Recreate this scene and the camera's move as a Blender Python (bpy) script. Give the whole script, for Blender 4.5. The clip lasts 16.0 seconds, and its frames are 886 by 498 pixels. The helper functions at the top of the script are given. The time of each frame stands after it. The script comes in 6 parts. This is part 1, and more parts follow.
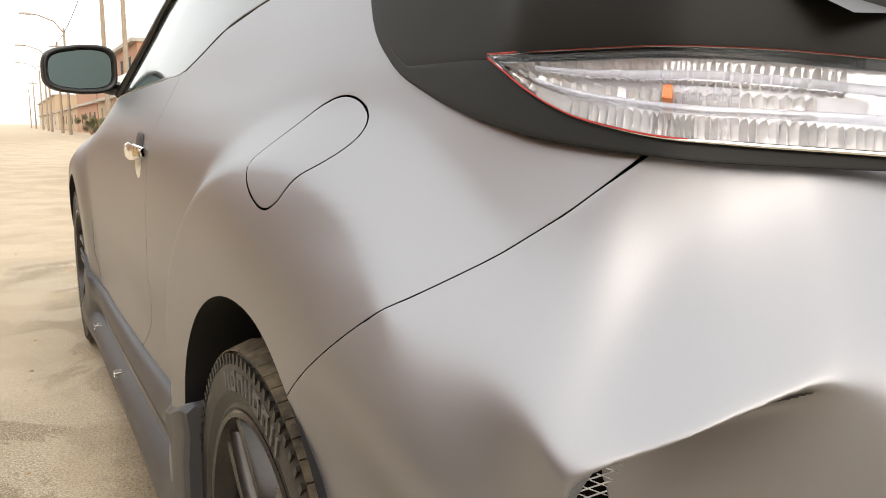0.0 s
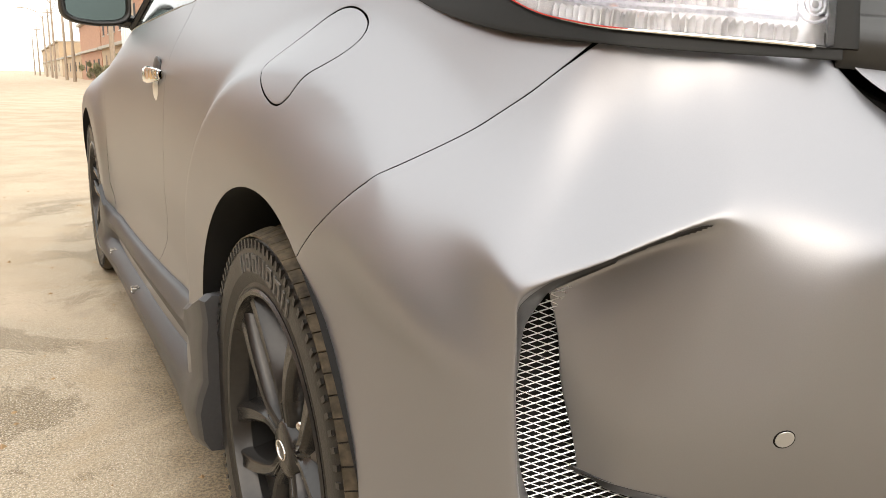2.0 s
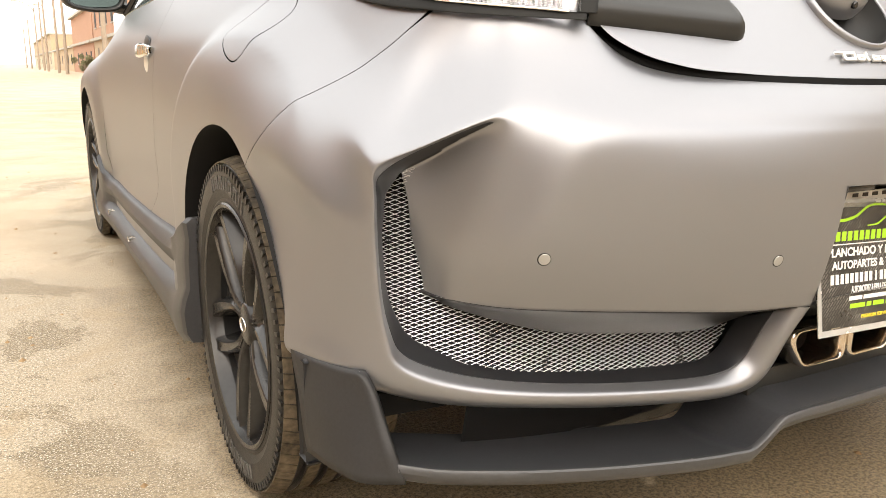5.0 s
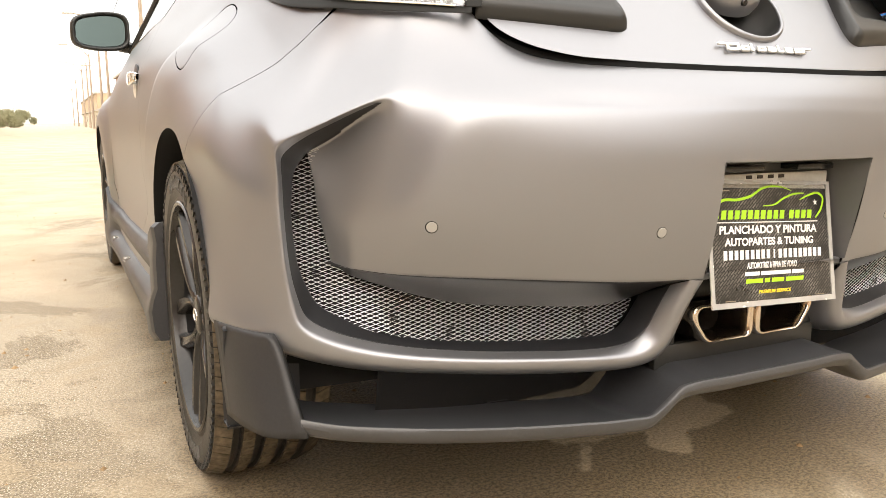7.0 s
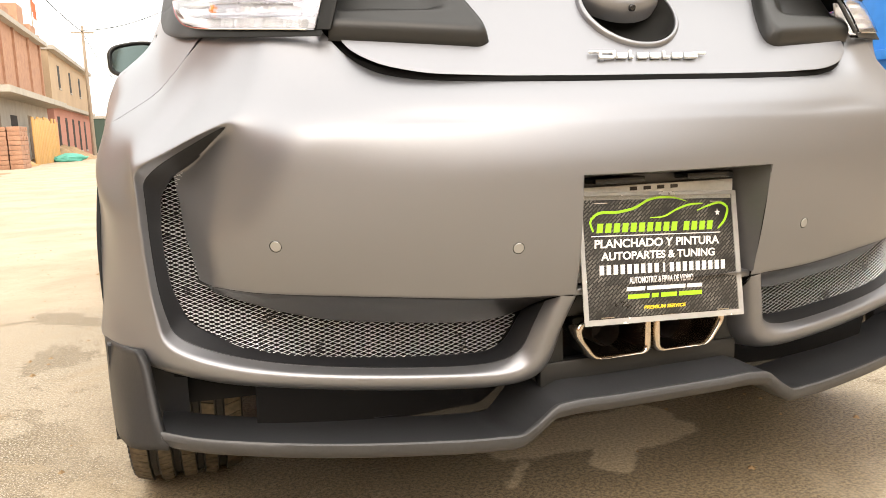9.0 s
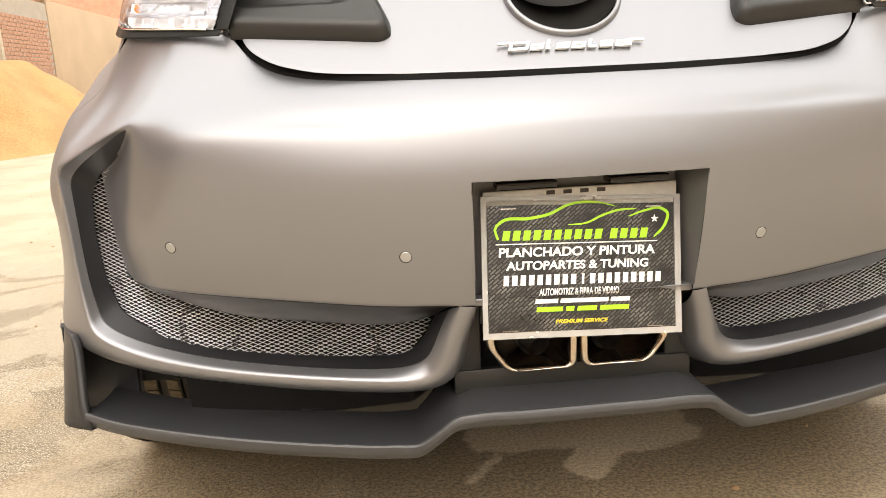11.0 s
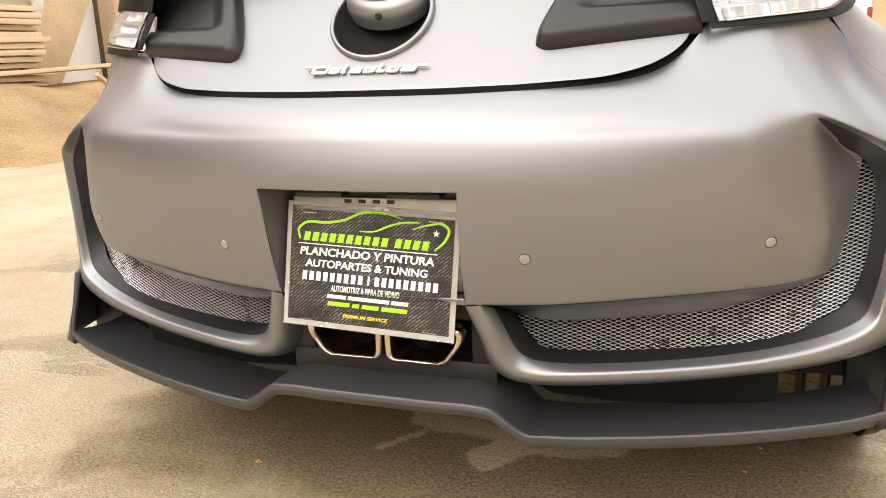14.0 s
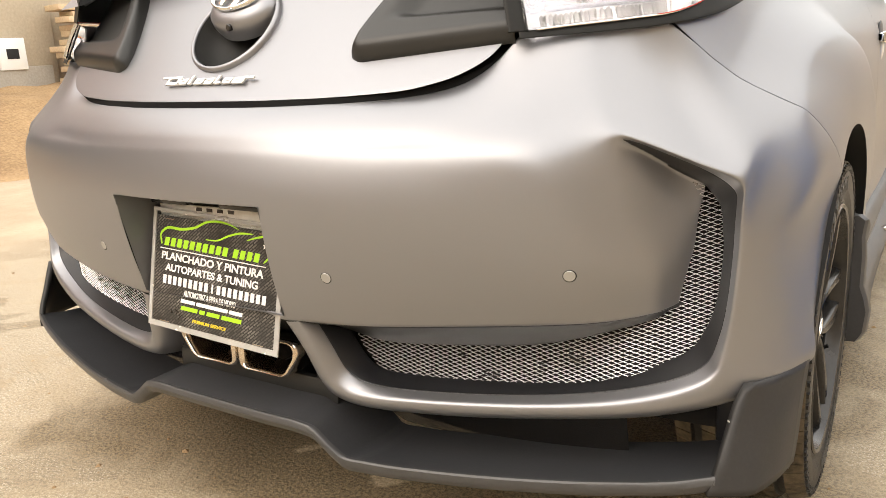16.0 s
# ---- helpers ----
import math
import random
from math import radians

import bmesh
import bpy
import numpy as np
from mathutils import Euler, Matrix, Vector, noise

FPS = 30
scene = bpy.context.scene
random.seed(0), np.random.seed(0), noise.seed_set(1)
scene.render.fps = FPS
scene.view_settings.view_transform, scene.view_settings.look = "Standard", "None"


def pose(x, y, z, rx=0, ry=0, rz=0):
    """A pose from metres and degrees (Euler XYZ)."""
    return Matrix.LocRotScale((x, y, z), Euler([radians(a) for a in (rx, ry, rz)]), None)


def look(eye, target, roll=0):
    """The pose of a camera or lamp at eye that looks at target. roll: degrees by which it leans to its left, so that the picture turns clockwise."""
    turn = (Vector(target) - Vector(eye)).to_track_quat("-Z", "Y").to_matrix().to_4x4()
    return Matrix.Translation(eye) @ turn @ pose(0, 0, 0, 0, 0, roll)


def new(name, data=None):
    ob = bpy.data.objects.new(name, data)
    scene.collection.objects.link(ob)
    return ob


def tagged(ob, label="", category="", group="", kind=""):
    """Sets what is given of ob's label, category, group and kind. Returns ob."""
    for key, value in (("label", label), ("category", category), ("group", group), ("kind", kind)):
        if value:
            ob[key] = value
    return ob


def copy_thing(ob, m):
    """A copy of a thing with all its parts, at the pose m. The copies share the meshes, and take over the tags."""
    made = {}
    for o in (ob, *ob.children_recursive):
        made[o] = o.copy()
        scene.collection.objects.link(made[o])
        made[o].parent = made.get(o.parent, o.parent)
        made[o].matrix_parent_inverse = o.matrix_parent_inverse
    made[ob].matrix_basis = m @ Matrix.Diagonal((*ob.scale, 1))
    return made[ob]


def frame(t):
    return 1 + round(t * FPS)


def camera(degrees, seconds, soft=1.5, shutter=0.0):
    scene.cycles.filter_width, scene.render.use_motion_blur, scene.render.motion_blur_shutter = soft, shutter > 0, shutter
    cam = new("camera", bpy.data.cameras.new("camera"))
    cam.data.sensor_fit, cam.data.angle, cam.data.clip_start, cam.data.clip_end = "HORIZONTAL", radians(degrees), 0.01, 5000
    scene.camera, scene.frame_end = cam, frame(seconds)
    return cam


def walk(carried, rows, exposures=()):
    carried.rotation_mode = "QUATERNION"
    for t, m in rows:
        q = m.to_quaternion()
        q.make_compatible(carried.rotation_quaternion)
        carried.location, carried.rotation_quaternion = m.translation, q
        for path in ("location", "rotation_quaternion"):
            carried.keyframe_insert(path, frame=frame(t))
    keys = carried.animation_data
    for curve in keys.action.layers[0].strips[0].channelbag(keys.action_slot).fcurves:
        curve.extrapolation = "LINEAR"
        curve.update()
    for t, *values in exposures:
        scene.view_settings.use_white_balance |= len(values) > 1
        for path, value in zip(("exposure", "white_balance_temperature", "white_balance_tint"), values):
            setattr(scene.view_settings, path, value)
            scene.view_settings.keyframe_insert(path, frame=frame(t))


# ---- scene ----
# camera and its way round the rear of the car: t, x, y, z, yaw, pitch, roll
cam = camera(59.63, 16.0, soft=0.8)
PATH = [
    (0.0, -1.1066, -0.1601, 0.9102, -29.085, -9.043, 0.271),
    (0.5, -1.1092, -0.1786, 0.8983, -28.480, -9.733, 0.227),
    (1.0, -1.1184, -0.2245, 0.8861, -27.924, -10.621, 0.776),
    (1.5, -1.1214, -0.2649, 0.8684, -27.731, -11.577, 1.138),
    (2.0, -1.1572, -0.2949, 0.8548, -28.806, -12.355, 1.222),
    (2.5, -1.2247, -0.3545, 0.8496, -30.888, -12.739, 1.206),
    (3.0, -1.2573, -0.4033, 0.8455, -32.604, -12.973, 1.276),
    (3.5, -1.2492, -0.4565, 0.8335, -32.759, -13.039, 1.422),
    (4.0, -1.2475, -0.5619, 0.8395, -31.477, -13.168, 1.182),
    (6.5, -1.1246, -0.8441, 0.7311, -27.284, -11.225, 0.466),
    (7.0, -1.0956, -0.9038, 0.7185, -26.483, -9.348, -0.160),
    (7.5, -1.0636, -0.9441, 0.7066, -25.474, -8.236, -0.906),
    (8.0, -0.9749, -0.9875, 0.6942, -24.305, -7.855, -1.494),
    (8.5, -0.8717, -1.0219, 0.7070, -22.031, -7.911, -1.856),
    (9.0, -0.7407, -1.0602, 0.7272, -18.333, -8.617, -2.125),
    (11.5, -0.1775, -1.1105, 0.8187, -1.471, -13.283, -3.084),
    (12.0, -0.0285, -1.1387, 0.8393, 2.656, -13.877, -3.242),
    (12.5, 0.0768, -1.1455, 0.8500, 6.302, -13.988, -2.837),
    (13.0, 0.2354, -1.0991, 0.8427, 10.259, -14.102, -2.515),
    (13.5, 0.3699, -1.0980, 0.8520, 15.176, -14.327, -2.418),
    (14.0, 0.5369, -1.1132, 0.8609, 19.737, -14.303, -2.392),
    (14.5, 0.6889, -1.0789, 0.8741, 23.237, -14.665, -2.083),
    (15.0, 0.7919, -0.9497, 0.8804, 25.986, -14.957, -2.055),
    (15.5, 0.9078, -0.8743, 0.8634, 29.521, -14.490, -2.431),
    (16.0, 1.0174, -0.8298, 0.8639, 33.007, -14.187, -2.751),
]
walk(cam, [(t, pose(x, y, z, 90 + pitch, 0, yaw) @ pose(0, 0, 0, 0, 0, roll)) for t, x, y, z, yaw, pitch, roll in PATH],
     [(0, 0.5, 6400, 10), (1.5, 0.6, 6400, 10), (3.5, 0.95, 6500, 10), (7, 1.05, 6600, 11), (12, 1.0, 6650, 11), (14, 0.9, 6650, 11), (16, 0.9, 6700, 11)])

# ---- light: a bright hazy overcast sky, a wide soft sun ----
world = bpy.data.worlds.new("sky")
scene.world = world
world.use_nodes = True
wn, wl = world.node_tree.nodes, world.node_tree.links
wn.clear()
sky = wn.new("ShaderNodeTexSky")
sky.sky_type = "NISHITA"
sky.sun_disc = False
sky.sun_elevation, sky.sun_rotation = radians(42), radians(198)
sky.air_density, sky.dust_density, sky.ozone_density = 1.0, 6.0, 1.0
haze = wn.new("ShaderNodeRGB")
haze.outputs[0].default_value = (13.0, 12.55, 11.5, 1)
veil = wn.new("ShaderNodeMix")
veil.data_type = "RGBA"
veil.inputs["Factor"].default_value = 0.6
bgn = wn.new("ShaderNodeBackground")
bgn.inputs["Strength"].default_value = 0.141
won = wn.new("ShaderNodeOutputWorld")
wl.new(sky.outputs[0], veil.inputs["A"])
wl.new(haze.outputs[0], veil.inputs["B"])
wl.new(veil.outputs["Result"], bgn.inputs["Color"])
wl.new(bgn.outputs[0], won.inputs[0])

sun_data = bpy.data.lights.new("sun", "SUN")
sun_data.energy, sun_data.angle, sun_data.color = 1.05, radians(176), (1.0, 0.95, 0.87)
sun = new("sun", sun_data)
sun.matrix_world = look((-3, -9, 8.6), (0, 0, 0))

# ---- materials ----
def material(name, base, rough=0.5, metal=0.0, vary=0.12, scale=6.0, fine=60.0, bump=0.0, bump_scale=80.0, rough_vary=0.1, tint=None, **more):
    """A surface with two scales of variation in colour and gloss, and fine relief."""
    m = bpy.data.materials.new(name)
    m.use_nodes = True
    n, l = m.node_tree.nodes, m.node_tree.links
    b = n["Principled BSDF"]
    tc = n.new("ShaderNodeTexCoord")
    big, small = n.new("ShaderNodeTexNoise"), n.new("ShaderNodeTexNoise")
    for t, s, d in ((big, scale, 5), (small, fine, 4)):
        t.inputs["Scale"].default_value, t.inputs["Detail"].default_value = s, d
        l.new(tc.outputs["Object"], t.inputs["Vector"])
    add = n.new("ShaderNodeMath")
    add.operation = "ADD"
    l.new(big.outputs["Fac"], add.inputs[0])
    l.new(small.outputs["Fac"], add.inputs[1])
    ramp = n.new("ShaderNodeMapRange")
    ramp.inputs["From Min"].default_value, ramp.inputs["From Max"].default_value = 0.6, 1.4
    l.new(add.outputs[0], ramp.inputs["Value"])
    mix = n.new("ShaderNodeMix")
    mix.data_type = "RGBA"
    lo = [c * (1 - vary) for c in base]
    hi = tint or [min(1.0, c * (1 + vary)) for c in base]
    mix.inputs["A"].default_value, mix.inputs["B"].default_value = (*lo, 1), (*hi, 1)
    l.new(ramp.outputs["Result"], mix.inputs["Factor"])
    l.new(mix.outputs["Result"], b.inputs["Base Color"])
    rr = n.new("ShaderNodeMapRange")
    rr.inputs["To Min"].default_value, rr.inputs["To Max"].default_value = max(0.02, rough - rough_vary), min(1, rough + rough_vary)
    l.new(big.outputs["Fac"], rr.inputs["Value"])
    l.new(rr.outputs["Result"], b.inputs["Roughness"])
    b.inputs["Metallic"].default_value = metal
    for k, v in more.items():
        b.inputs[k.replace("_", " ")].default_value = v
    if bump:
        bt, bn = n.new("ShaderNodeTexNoise"), n.new("ShaderNodeBump")
        bt.inputs["Scale"].default_value, bt.inputs["Detail"].default_value = bump_scale, 6
        bn.inputs["Strength"].default_value, bn.inputs["Distance"].default_value = bump, 0.01
        l.new(tc.outputs["Object"], bt.inputs["Vector"])
        l.new(bt.outputs["Fac"], bn.inputs["Height"])
        l.new(bn.outputs["Normal"], b.inputs["Normal"])
    return m


PAINT = material("satin_grey_paint", (0.286, 0.289, 0.305), 0.39, 0.82, 0.03, 3.0, 900.0, 0.02, 700.0, 0.02)
DARK = material("dark_grey_satin_plastic", (0.036, 0.037, 0.040), 0.40, 0.0, 0.15, 4.0, 200.0, 0.03, 400.0, 0.06, Specular_IOR_Level=0.3)
BLACK = material("matte_black_panel", (0.018, 0.018, 0.017), 0.42, 0.05, 0.1, 5.0, 300.0, 0.02, 500.0, 0.05)
GLOSSBLACK = material("gloss_black_trim", (0.012, 0.012, 0.012), 0.16, 0.0, 0.1, 5.0, 200.0)
UNDERGLOSS = material("polished_black_underpanel", (0.012, 0.011, 0.010), 0.12, 0.0, 0.1, 5.0, 200.0, Specular_IOR_Level=0.5)
LAMPBLACK = material("satin_black_lamp_surround", (0.011, 0.011, 0.010), 0.45, 0.0, 0.1, 5.0, 200.0, Specular_IOR_Level=0.16)
# darker copy of the body paint: the plate recess's shade put into its colour
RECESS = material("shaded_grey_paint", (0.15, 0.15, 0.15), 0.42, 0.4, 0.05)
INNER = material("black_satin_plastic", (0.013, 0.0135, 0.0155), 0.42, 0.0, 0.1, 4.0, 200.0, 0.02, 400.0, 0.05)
# near-black for hollow insides: their shade is put into the colour
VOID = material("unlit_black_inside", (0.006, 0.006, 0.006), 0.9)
# dull black, also for tubes that stand in for the shade in panel gaps
DULLBLACK = material("dull_black", (0.006, 0.006, 0.006), 0.8, Specular_IOR_Level=0.1)
SILVER = material("bright_satin_silver", (0.86, 0.86, 0.84), 0.32, 0.55, 0.04, 8.0, 100.0)
CHROME = material("chrome", (0.82, 0.82, 0.80), 0.1, 1.0, 0.05, 8.0, 100.0, 0, 1, 0.04)


def chipped(m, chip):
    """Sparse small chips in the surface that show the filler below."""
    n, l = m.node_tree.nodes, m.node_tree.links
    b = n["Principled BSDF"]
    tc, t, f, mix = n.new("ShaderNodeTexCoord"), n.new("ShaderNodeTexNoise"), n.new("ShaderNodeMapRange"), n.new("ShaderNodeMix")
    t.inputs["Scale"].default_value, t.inputs["Detail"].default_value, t.inputs["Distortion"].default_value = 38.0, 3, 0.8
    l.new(tc.outputs["Object"], t.inputs["Vector"])
    f.inputs["From Min"].default_value, f.inputs["From Max"].default_value = 0.745, 0.755
    l.new(t.outputs["Fac"], f.inputs["Value"])
    mix.data_type = "RGBA"
    l.new(f.outputs["Result"], mix.inputs["Factor"])
    l.new(b.inputs["Base Color"].links[0].from_socket, mix.inputs["A"])
    mix.inputs["B"].default_value = (*chip, 1)
    l.new(mix.outputs["Result"], b.inputs["Base Color"])
    return m


LIPGREY = chipped(material("chipped_dark_grey_plastic", (0.050, 0.050, 0.0512), 0.38, 0.0, 0.15, 4.0, 200.0, 0.03, 400.0, 0.06), (0.6, 0.58, 0.54))
CHIPPED = chipped(material("chipped_black_plastic", (0.031, 0.0305, 0.0305), 0.40, 0.0, 0.15, 4.0, 200.0, 0.03, 400.0, 0.06, Specular_IOR_Level=0.25), (0.6, 0.58, 0.54))
WIRE = material("bright_expanded_metal", (0.95, 0.95, 0.94), 0.30, 0.85, 0.1, 30.0, 300.0)
STEEL = material("polished_exhaust_steel", (0.76, 0.71, 0.64), 0.16, 1.0, 0.2, 25.0, 200.0, tint=(0.75, 0.62, 0.48))
SOOT = material("sooty_pipe_inside", (0.05, 0.042, 0.035), 0.6, 0.5, 0.4, 20.0, 120.0)
RUBBER = material("tyre_rubber", (0.014, 0.0135, 0.013), 0.42, 0.0, 0.3, 12.0, 90.0, 0.08, 300.0, 0.1, tint=(0.030, 0.028, 0.025), Specular_IOR_Level=0.3)
TREAD = material("dusty_tyre_tread", (0.024, 0.020, 0.015), 0.75, 0.0, 0.3, 10.0, 80.0, 0.1, 200.0, tint=(0.16, 0.126, 0.082), Specular_IOR_Level=0.25)
MARK = material("dusty_rubber_marks", (0.10, 0.095, 0.085), 0.7, 0.0, 0.3, 40.0, 200.0)
# lighter copy of the rim's gunmetal: reflected light put into the dishes' colour
DISH = material("lightened_gunmetal", (0.11, 0.108, 0.105), 0.28, 0.75, 0.2, 8.0, 120.0, 0.02, 400.0, 0.08)
RIM = material("gunmetal_alloy", (0.034, 0.033, 0.032), 0.24, 0.45, 0.2, 8.0, 120.0, 0.02, 400.0, 0.08)
NUT = material("steel_nut", (0.7, 0.69, 0.66), 0.22, 1.0)
MIRROR = material("mirror_glass", (0.15, 0.20, 0.20), 0.03, 1.0, 0.02)
WINDOW = material("tinted_window_glass", (0.012, 0.02, 0.018), 0.04, 0.0, 0.1, 2.0, 50.0, Specular_IOR_Level=0.9)
SENSOR = material("sensor_disc", (0.42, 0.42, 0.41), 0.4, 0.6, 0.03)
LIGHTBAR = material("clear_light_bar", (0.74, 0.76, 0.84), 0.12, 0.0, Transmission_Weight=0.75, IOR=1.35)
REFLECTOR = material("lamp_reflector_chrome", (0.80, 0.79, 0.785), 0.16, 0.55, 0.04, 40.0, 200.0, 0.15, 60.0)
AMBER = material("amber_bulb", (0.85, 0.22, 0.03), 0.15, 0.0, 0.2, 30.0, 90.0)
RED = material("red_lamp_edge", (0.4, 0.02, 0.015), 0.15, 0.0, 0.1)
LENS = material("clear_lamp_lens", (0.95, 0.95, 0.96), 0.03, 0.0, 0.01, Transmission_Weight=1.0, IOR=1.25)
PLASTIC = material("clear_sleeve_plastic", (0.9, 0.9, 0.88), 0.12, 0.0, 0.02, Transmission_Weight=1.0, IOR=1.15)
WHITE = material("white_print", (0.8, 0.8, 0.78), 0.45, 0.0, 0.03)
LIME = material("lime_print", (0.36, 0.68, 0.02), 0.4, 0.0, 0.1)
YELLOW = material("yellow_print", (0.75, 0.6, 0.03), 0.4, 0.0, 0.1)
EDGE = material("frosted_sleeve_edge", (0.72, 0.71, 0.68), 0.25, 0.0, 0.1, 20.0, 90.0, Transmission_Weight=0.55, IOR=1.2)
PLATE = material("worn_number_plate", (0.60, 0.58, 0.53), 0.4, 0.1, 0.15, 15.0, 90.0)


def carbon_material():
    """Printed twill: short bright tows in slanting rows, fading in and out."""
    m = material("carbon_print", (0.03, 0.03, 0.03), 0.3, 0.0, 0.2)
    n, l = m.node_tree.nodes, m.node_tree.links
    b = n["Principled BSDF"]
    tc, mp, bk, mix = n.new("ShaderNodeTexCoord"), n.new("ShaderNodeMapping"), n.new("ShaderNodeTexBrick"), n.new("ShaderNodeMix")
    mp.inputs["Rotation"].default_value = (0, 0, radians(-40))
    bk.offset, bk.offset_frequency = 0.5, 2
    for k, v in (("Scale", 1.0), ("Mortar Size", 0.0011), ("Mortar Smooth", 0.2), ("Brick Width", 0.013), ("Row Height", 0.0046), ("Bias", 0.0)):
        bk.inputs[k].default_value = v
    bk.inputs["Color1"].default_value, bk.inputs["Color2"].default_value, bk.inputs["Mortar"].default_value = (1, 1, 1, 1), (0.25, 0.25, 0.25, 1), (0, 0, 0, 1)
    mix.data_type = "RGBA"
    big = n.new("ShaderNodeTexNoise")
    big.inputs["Scale"].default_value = 14.0
    mr = n.new("ShaderNodeMapRange")
    mr.inputs["From Min"].default_value, mr.inputs["From Max"].default_value = 0.35, 0.6
    ml = n.new("ShaderNodeMath")
    ml.operation = "MULTIPLY"
    l.new(tc.outputs["Object"], mp.inputs["Vector"])
    l.new(mp.outputs["Vector"], bk.inputs["Vector"])
    l.new(tc.outputs["Object"], big.inputs["Vector"])
    l.new(big.outputs["Fac"], mr.inputs["Value"])
    l.new(bk.outputs["Color"], ml.inputs[0])
    l.new(mr.outputs["Result"], ml.inputs[1])
    l.new(ml.outputs[0], mix.inputs["Factor"])
    mix.inputs["A"].default_value, mix.inputs["B"].default_value = (0.014, 0.014, 0.0135, 1), (0.21, 0.20, 0.185, 1)
    l.new(mix.outputs["Result"], b.inputs["Base Color"])
    return m


CARBON = carbon_material()


def ground_material():
    """Old tarmac, damp and dark round the car, dusted with pale sand away from it."""
    m = bpy.data.materials.new("sandy_road")
    m.use_nodes = True
    n, l = m.node_tree.nodes, m.node_tree.links
    b = n["Principled BSDF"]
    tc = n.new("ShaderNodeTexCoord")

    def noise_at(scale, detail=5, rough=0.55, dist=0.0):
        t = n.new("ShaderNodeTexNoise")
        t.inputs["Scale"].default_value, t.inputs["Detail"].default_value = scale, detail
        t.inputs["Roughness"].default_value, t.inputs["Distortion"].default_value = rough, dist
        l.new(tc.outputs["Object"], t.inputs["Vector"])
        return t.outputs["Fac"]

    def calc(op, a, c=None):
        t = n.new("ShaderNodeMath")
        t.operation = op
        for i, v in enumerate((a, c)):
            if v is None:
                continue
            if isinstance(v, (int, float)):
                t.inputs[i].default_value = v
            else:
                l.new(v, t.inputs[i])
        return t.outputs[0]

    def span(v, lo, hi, a=0.0, c=1.0):
        t = n.new("ShaderNodeMapRange")
        t.interpolation_type = "SMOOTHSTEP"
        for k, w in (("From Min", lo), ("From Max", hi), ("To Min", a), ("To Max", c)):
            t.inputs[k].default_value = w
        l.new(v, t.inputs["Value"])
        return t.outputs["Result"]

    def blend(f, a, c):
        t = n.new("ShaderNodeMix")
        t.data_type = "RGBA"
        l.new(f, t.inputs["Factor"])
        for k, v in (("A", a), ("B", c)):
            if isinstance(v, tuple):
                t.inputs[k].default_value = (*v, 1)
            else:
                l.new(v, t.inputs[k])
        return t.outputs["Result"]

    sep = n.new("ShaderNodeSeparateXYZ")
    l.new(tc.outputs["Object"], sep.inputs[0])
    # distance outside a strip that the car stands on, and outside the soaked patch round its tail
    wob = calc("MULTIPLY", calc("SUBTRACT", noise_at(0.9, 6, 0.6, 0.6), 0.5), 1.3)

    def outside(cx, cy, hx, hy):
        ax = calc("ABSOLUTE", calc("SUBTRACT", sep.outputs["X"], cx))
        ay = calc("ABSOLUTE", calc("SUBTRACT", sep.outputs["Y"], cy))
        return calc("MAXIMUM", calc("SUBTRACT", ax, hx), calc("SUBTRACT", ay, hy))

    def capsule(ax, ay, bx, by, r):
        """Distance outside a strip with round ends, from a to b."""
        dx, dy = bx - ax, by - ay
        px_, py_ = calc("SUBTRACT", sep.outputs["X"], ax), calc("SUBTRACT", sep.outputs["Y"], ay)
        t = calc("DIVIDE", calc("ADD", calc("MULTIPLY", px_, dx), calc("MULTIPLY", py_, dy)), dx * dx + dy * dy)
        t = calc("MINIMUM", calc("MAXIMUM", t, 0.0), 1.0)
        ex, ey = calc("SUBTRACT", px_, calc("MULTIPLY", t, dx)), calc("SUBTRACT", py_, calc("MULTIPLY", t, dy))
        return calc("SUBTRACT", calc("SQRT", calc("ADD", calc("MULTIPLY", ex, ex), calc("MULTIPLY", ey, ey))), r)

    tarred = calc("MINIMUM", outside(-0.4, -0.2, 2.2, 2.9), outside(-0.02, 3.0, 1.02, 2.6))
    dry = span(calc("ADD", tarred, wob), -0.1, 0.35)
    grit = span(noise_at(125, 4, 0.8), 0.38, 0.62)
    fleck = span(noise_at(230, 2, 0.5), 0.57, 0.62)
    tar = blend(grit, (0.215, 0.179, 0.126), (0.49, 0.410, 0.293))
    damp = span(noise_at(1.15, 9, 0.66, 1.6), 0.53, 0.555)
    tar = blend(calc("MULTIPLY", damp, 0.85), tar, blend(grit, (0.115, 0.092, 0.058), (0.30, 0.24, 0.155)))
    tar = blend(fleck, tar, (0.62, 0.56, 0.47))
    tar = blend(calc("MULTIPLY", span(noise_at(1.9, 7, 0.7, 0.8), 0.50, 0.62), 0.7), tar, blend(grit, (0.27, 0.21, 0.13), (0.45, 0.36, 0.24)))
    ragged = calc("SUBTRACT", noise_at(2.6, 9, 0.66, 1.0), 0.5)
    shore = calc("ADD", outside(0.0, 1.40, 0.92, 1.36), calc("MULTIPLY", ragged, 1.0))
    # patches that stayed dry under the tail: a broad one with two tongues
    isle = capsule(-0.05, 0.515, 0.30, 0.535, 0.09)
    for strip in ((0.10, 0.345, 0.20, 0.47, 0.052), (0.355, 0.465, 0.17, 0.425, 0.045), (-0.15, 0.325, -0.06, 0.46, 0.013)):
        isle = calc("MINIMUM", isle, capsule(*strip))
    isle = calc("ADD", isle, calc("MULTIPLY", calc("SUBTRACT", noise_at(9, 8, 0.7, 0.4), 0.5), 0.10))
    wet = span(shore, -0.05, 0.09)
    silt = calc("MULTIPLY", span(shore, -0.16, 0.03), span(shore, 0.30, 0.04))
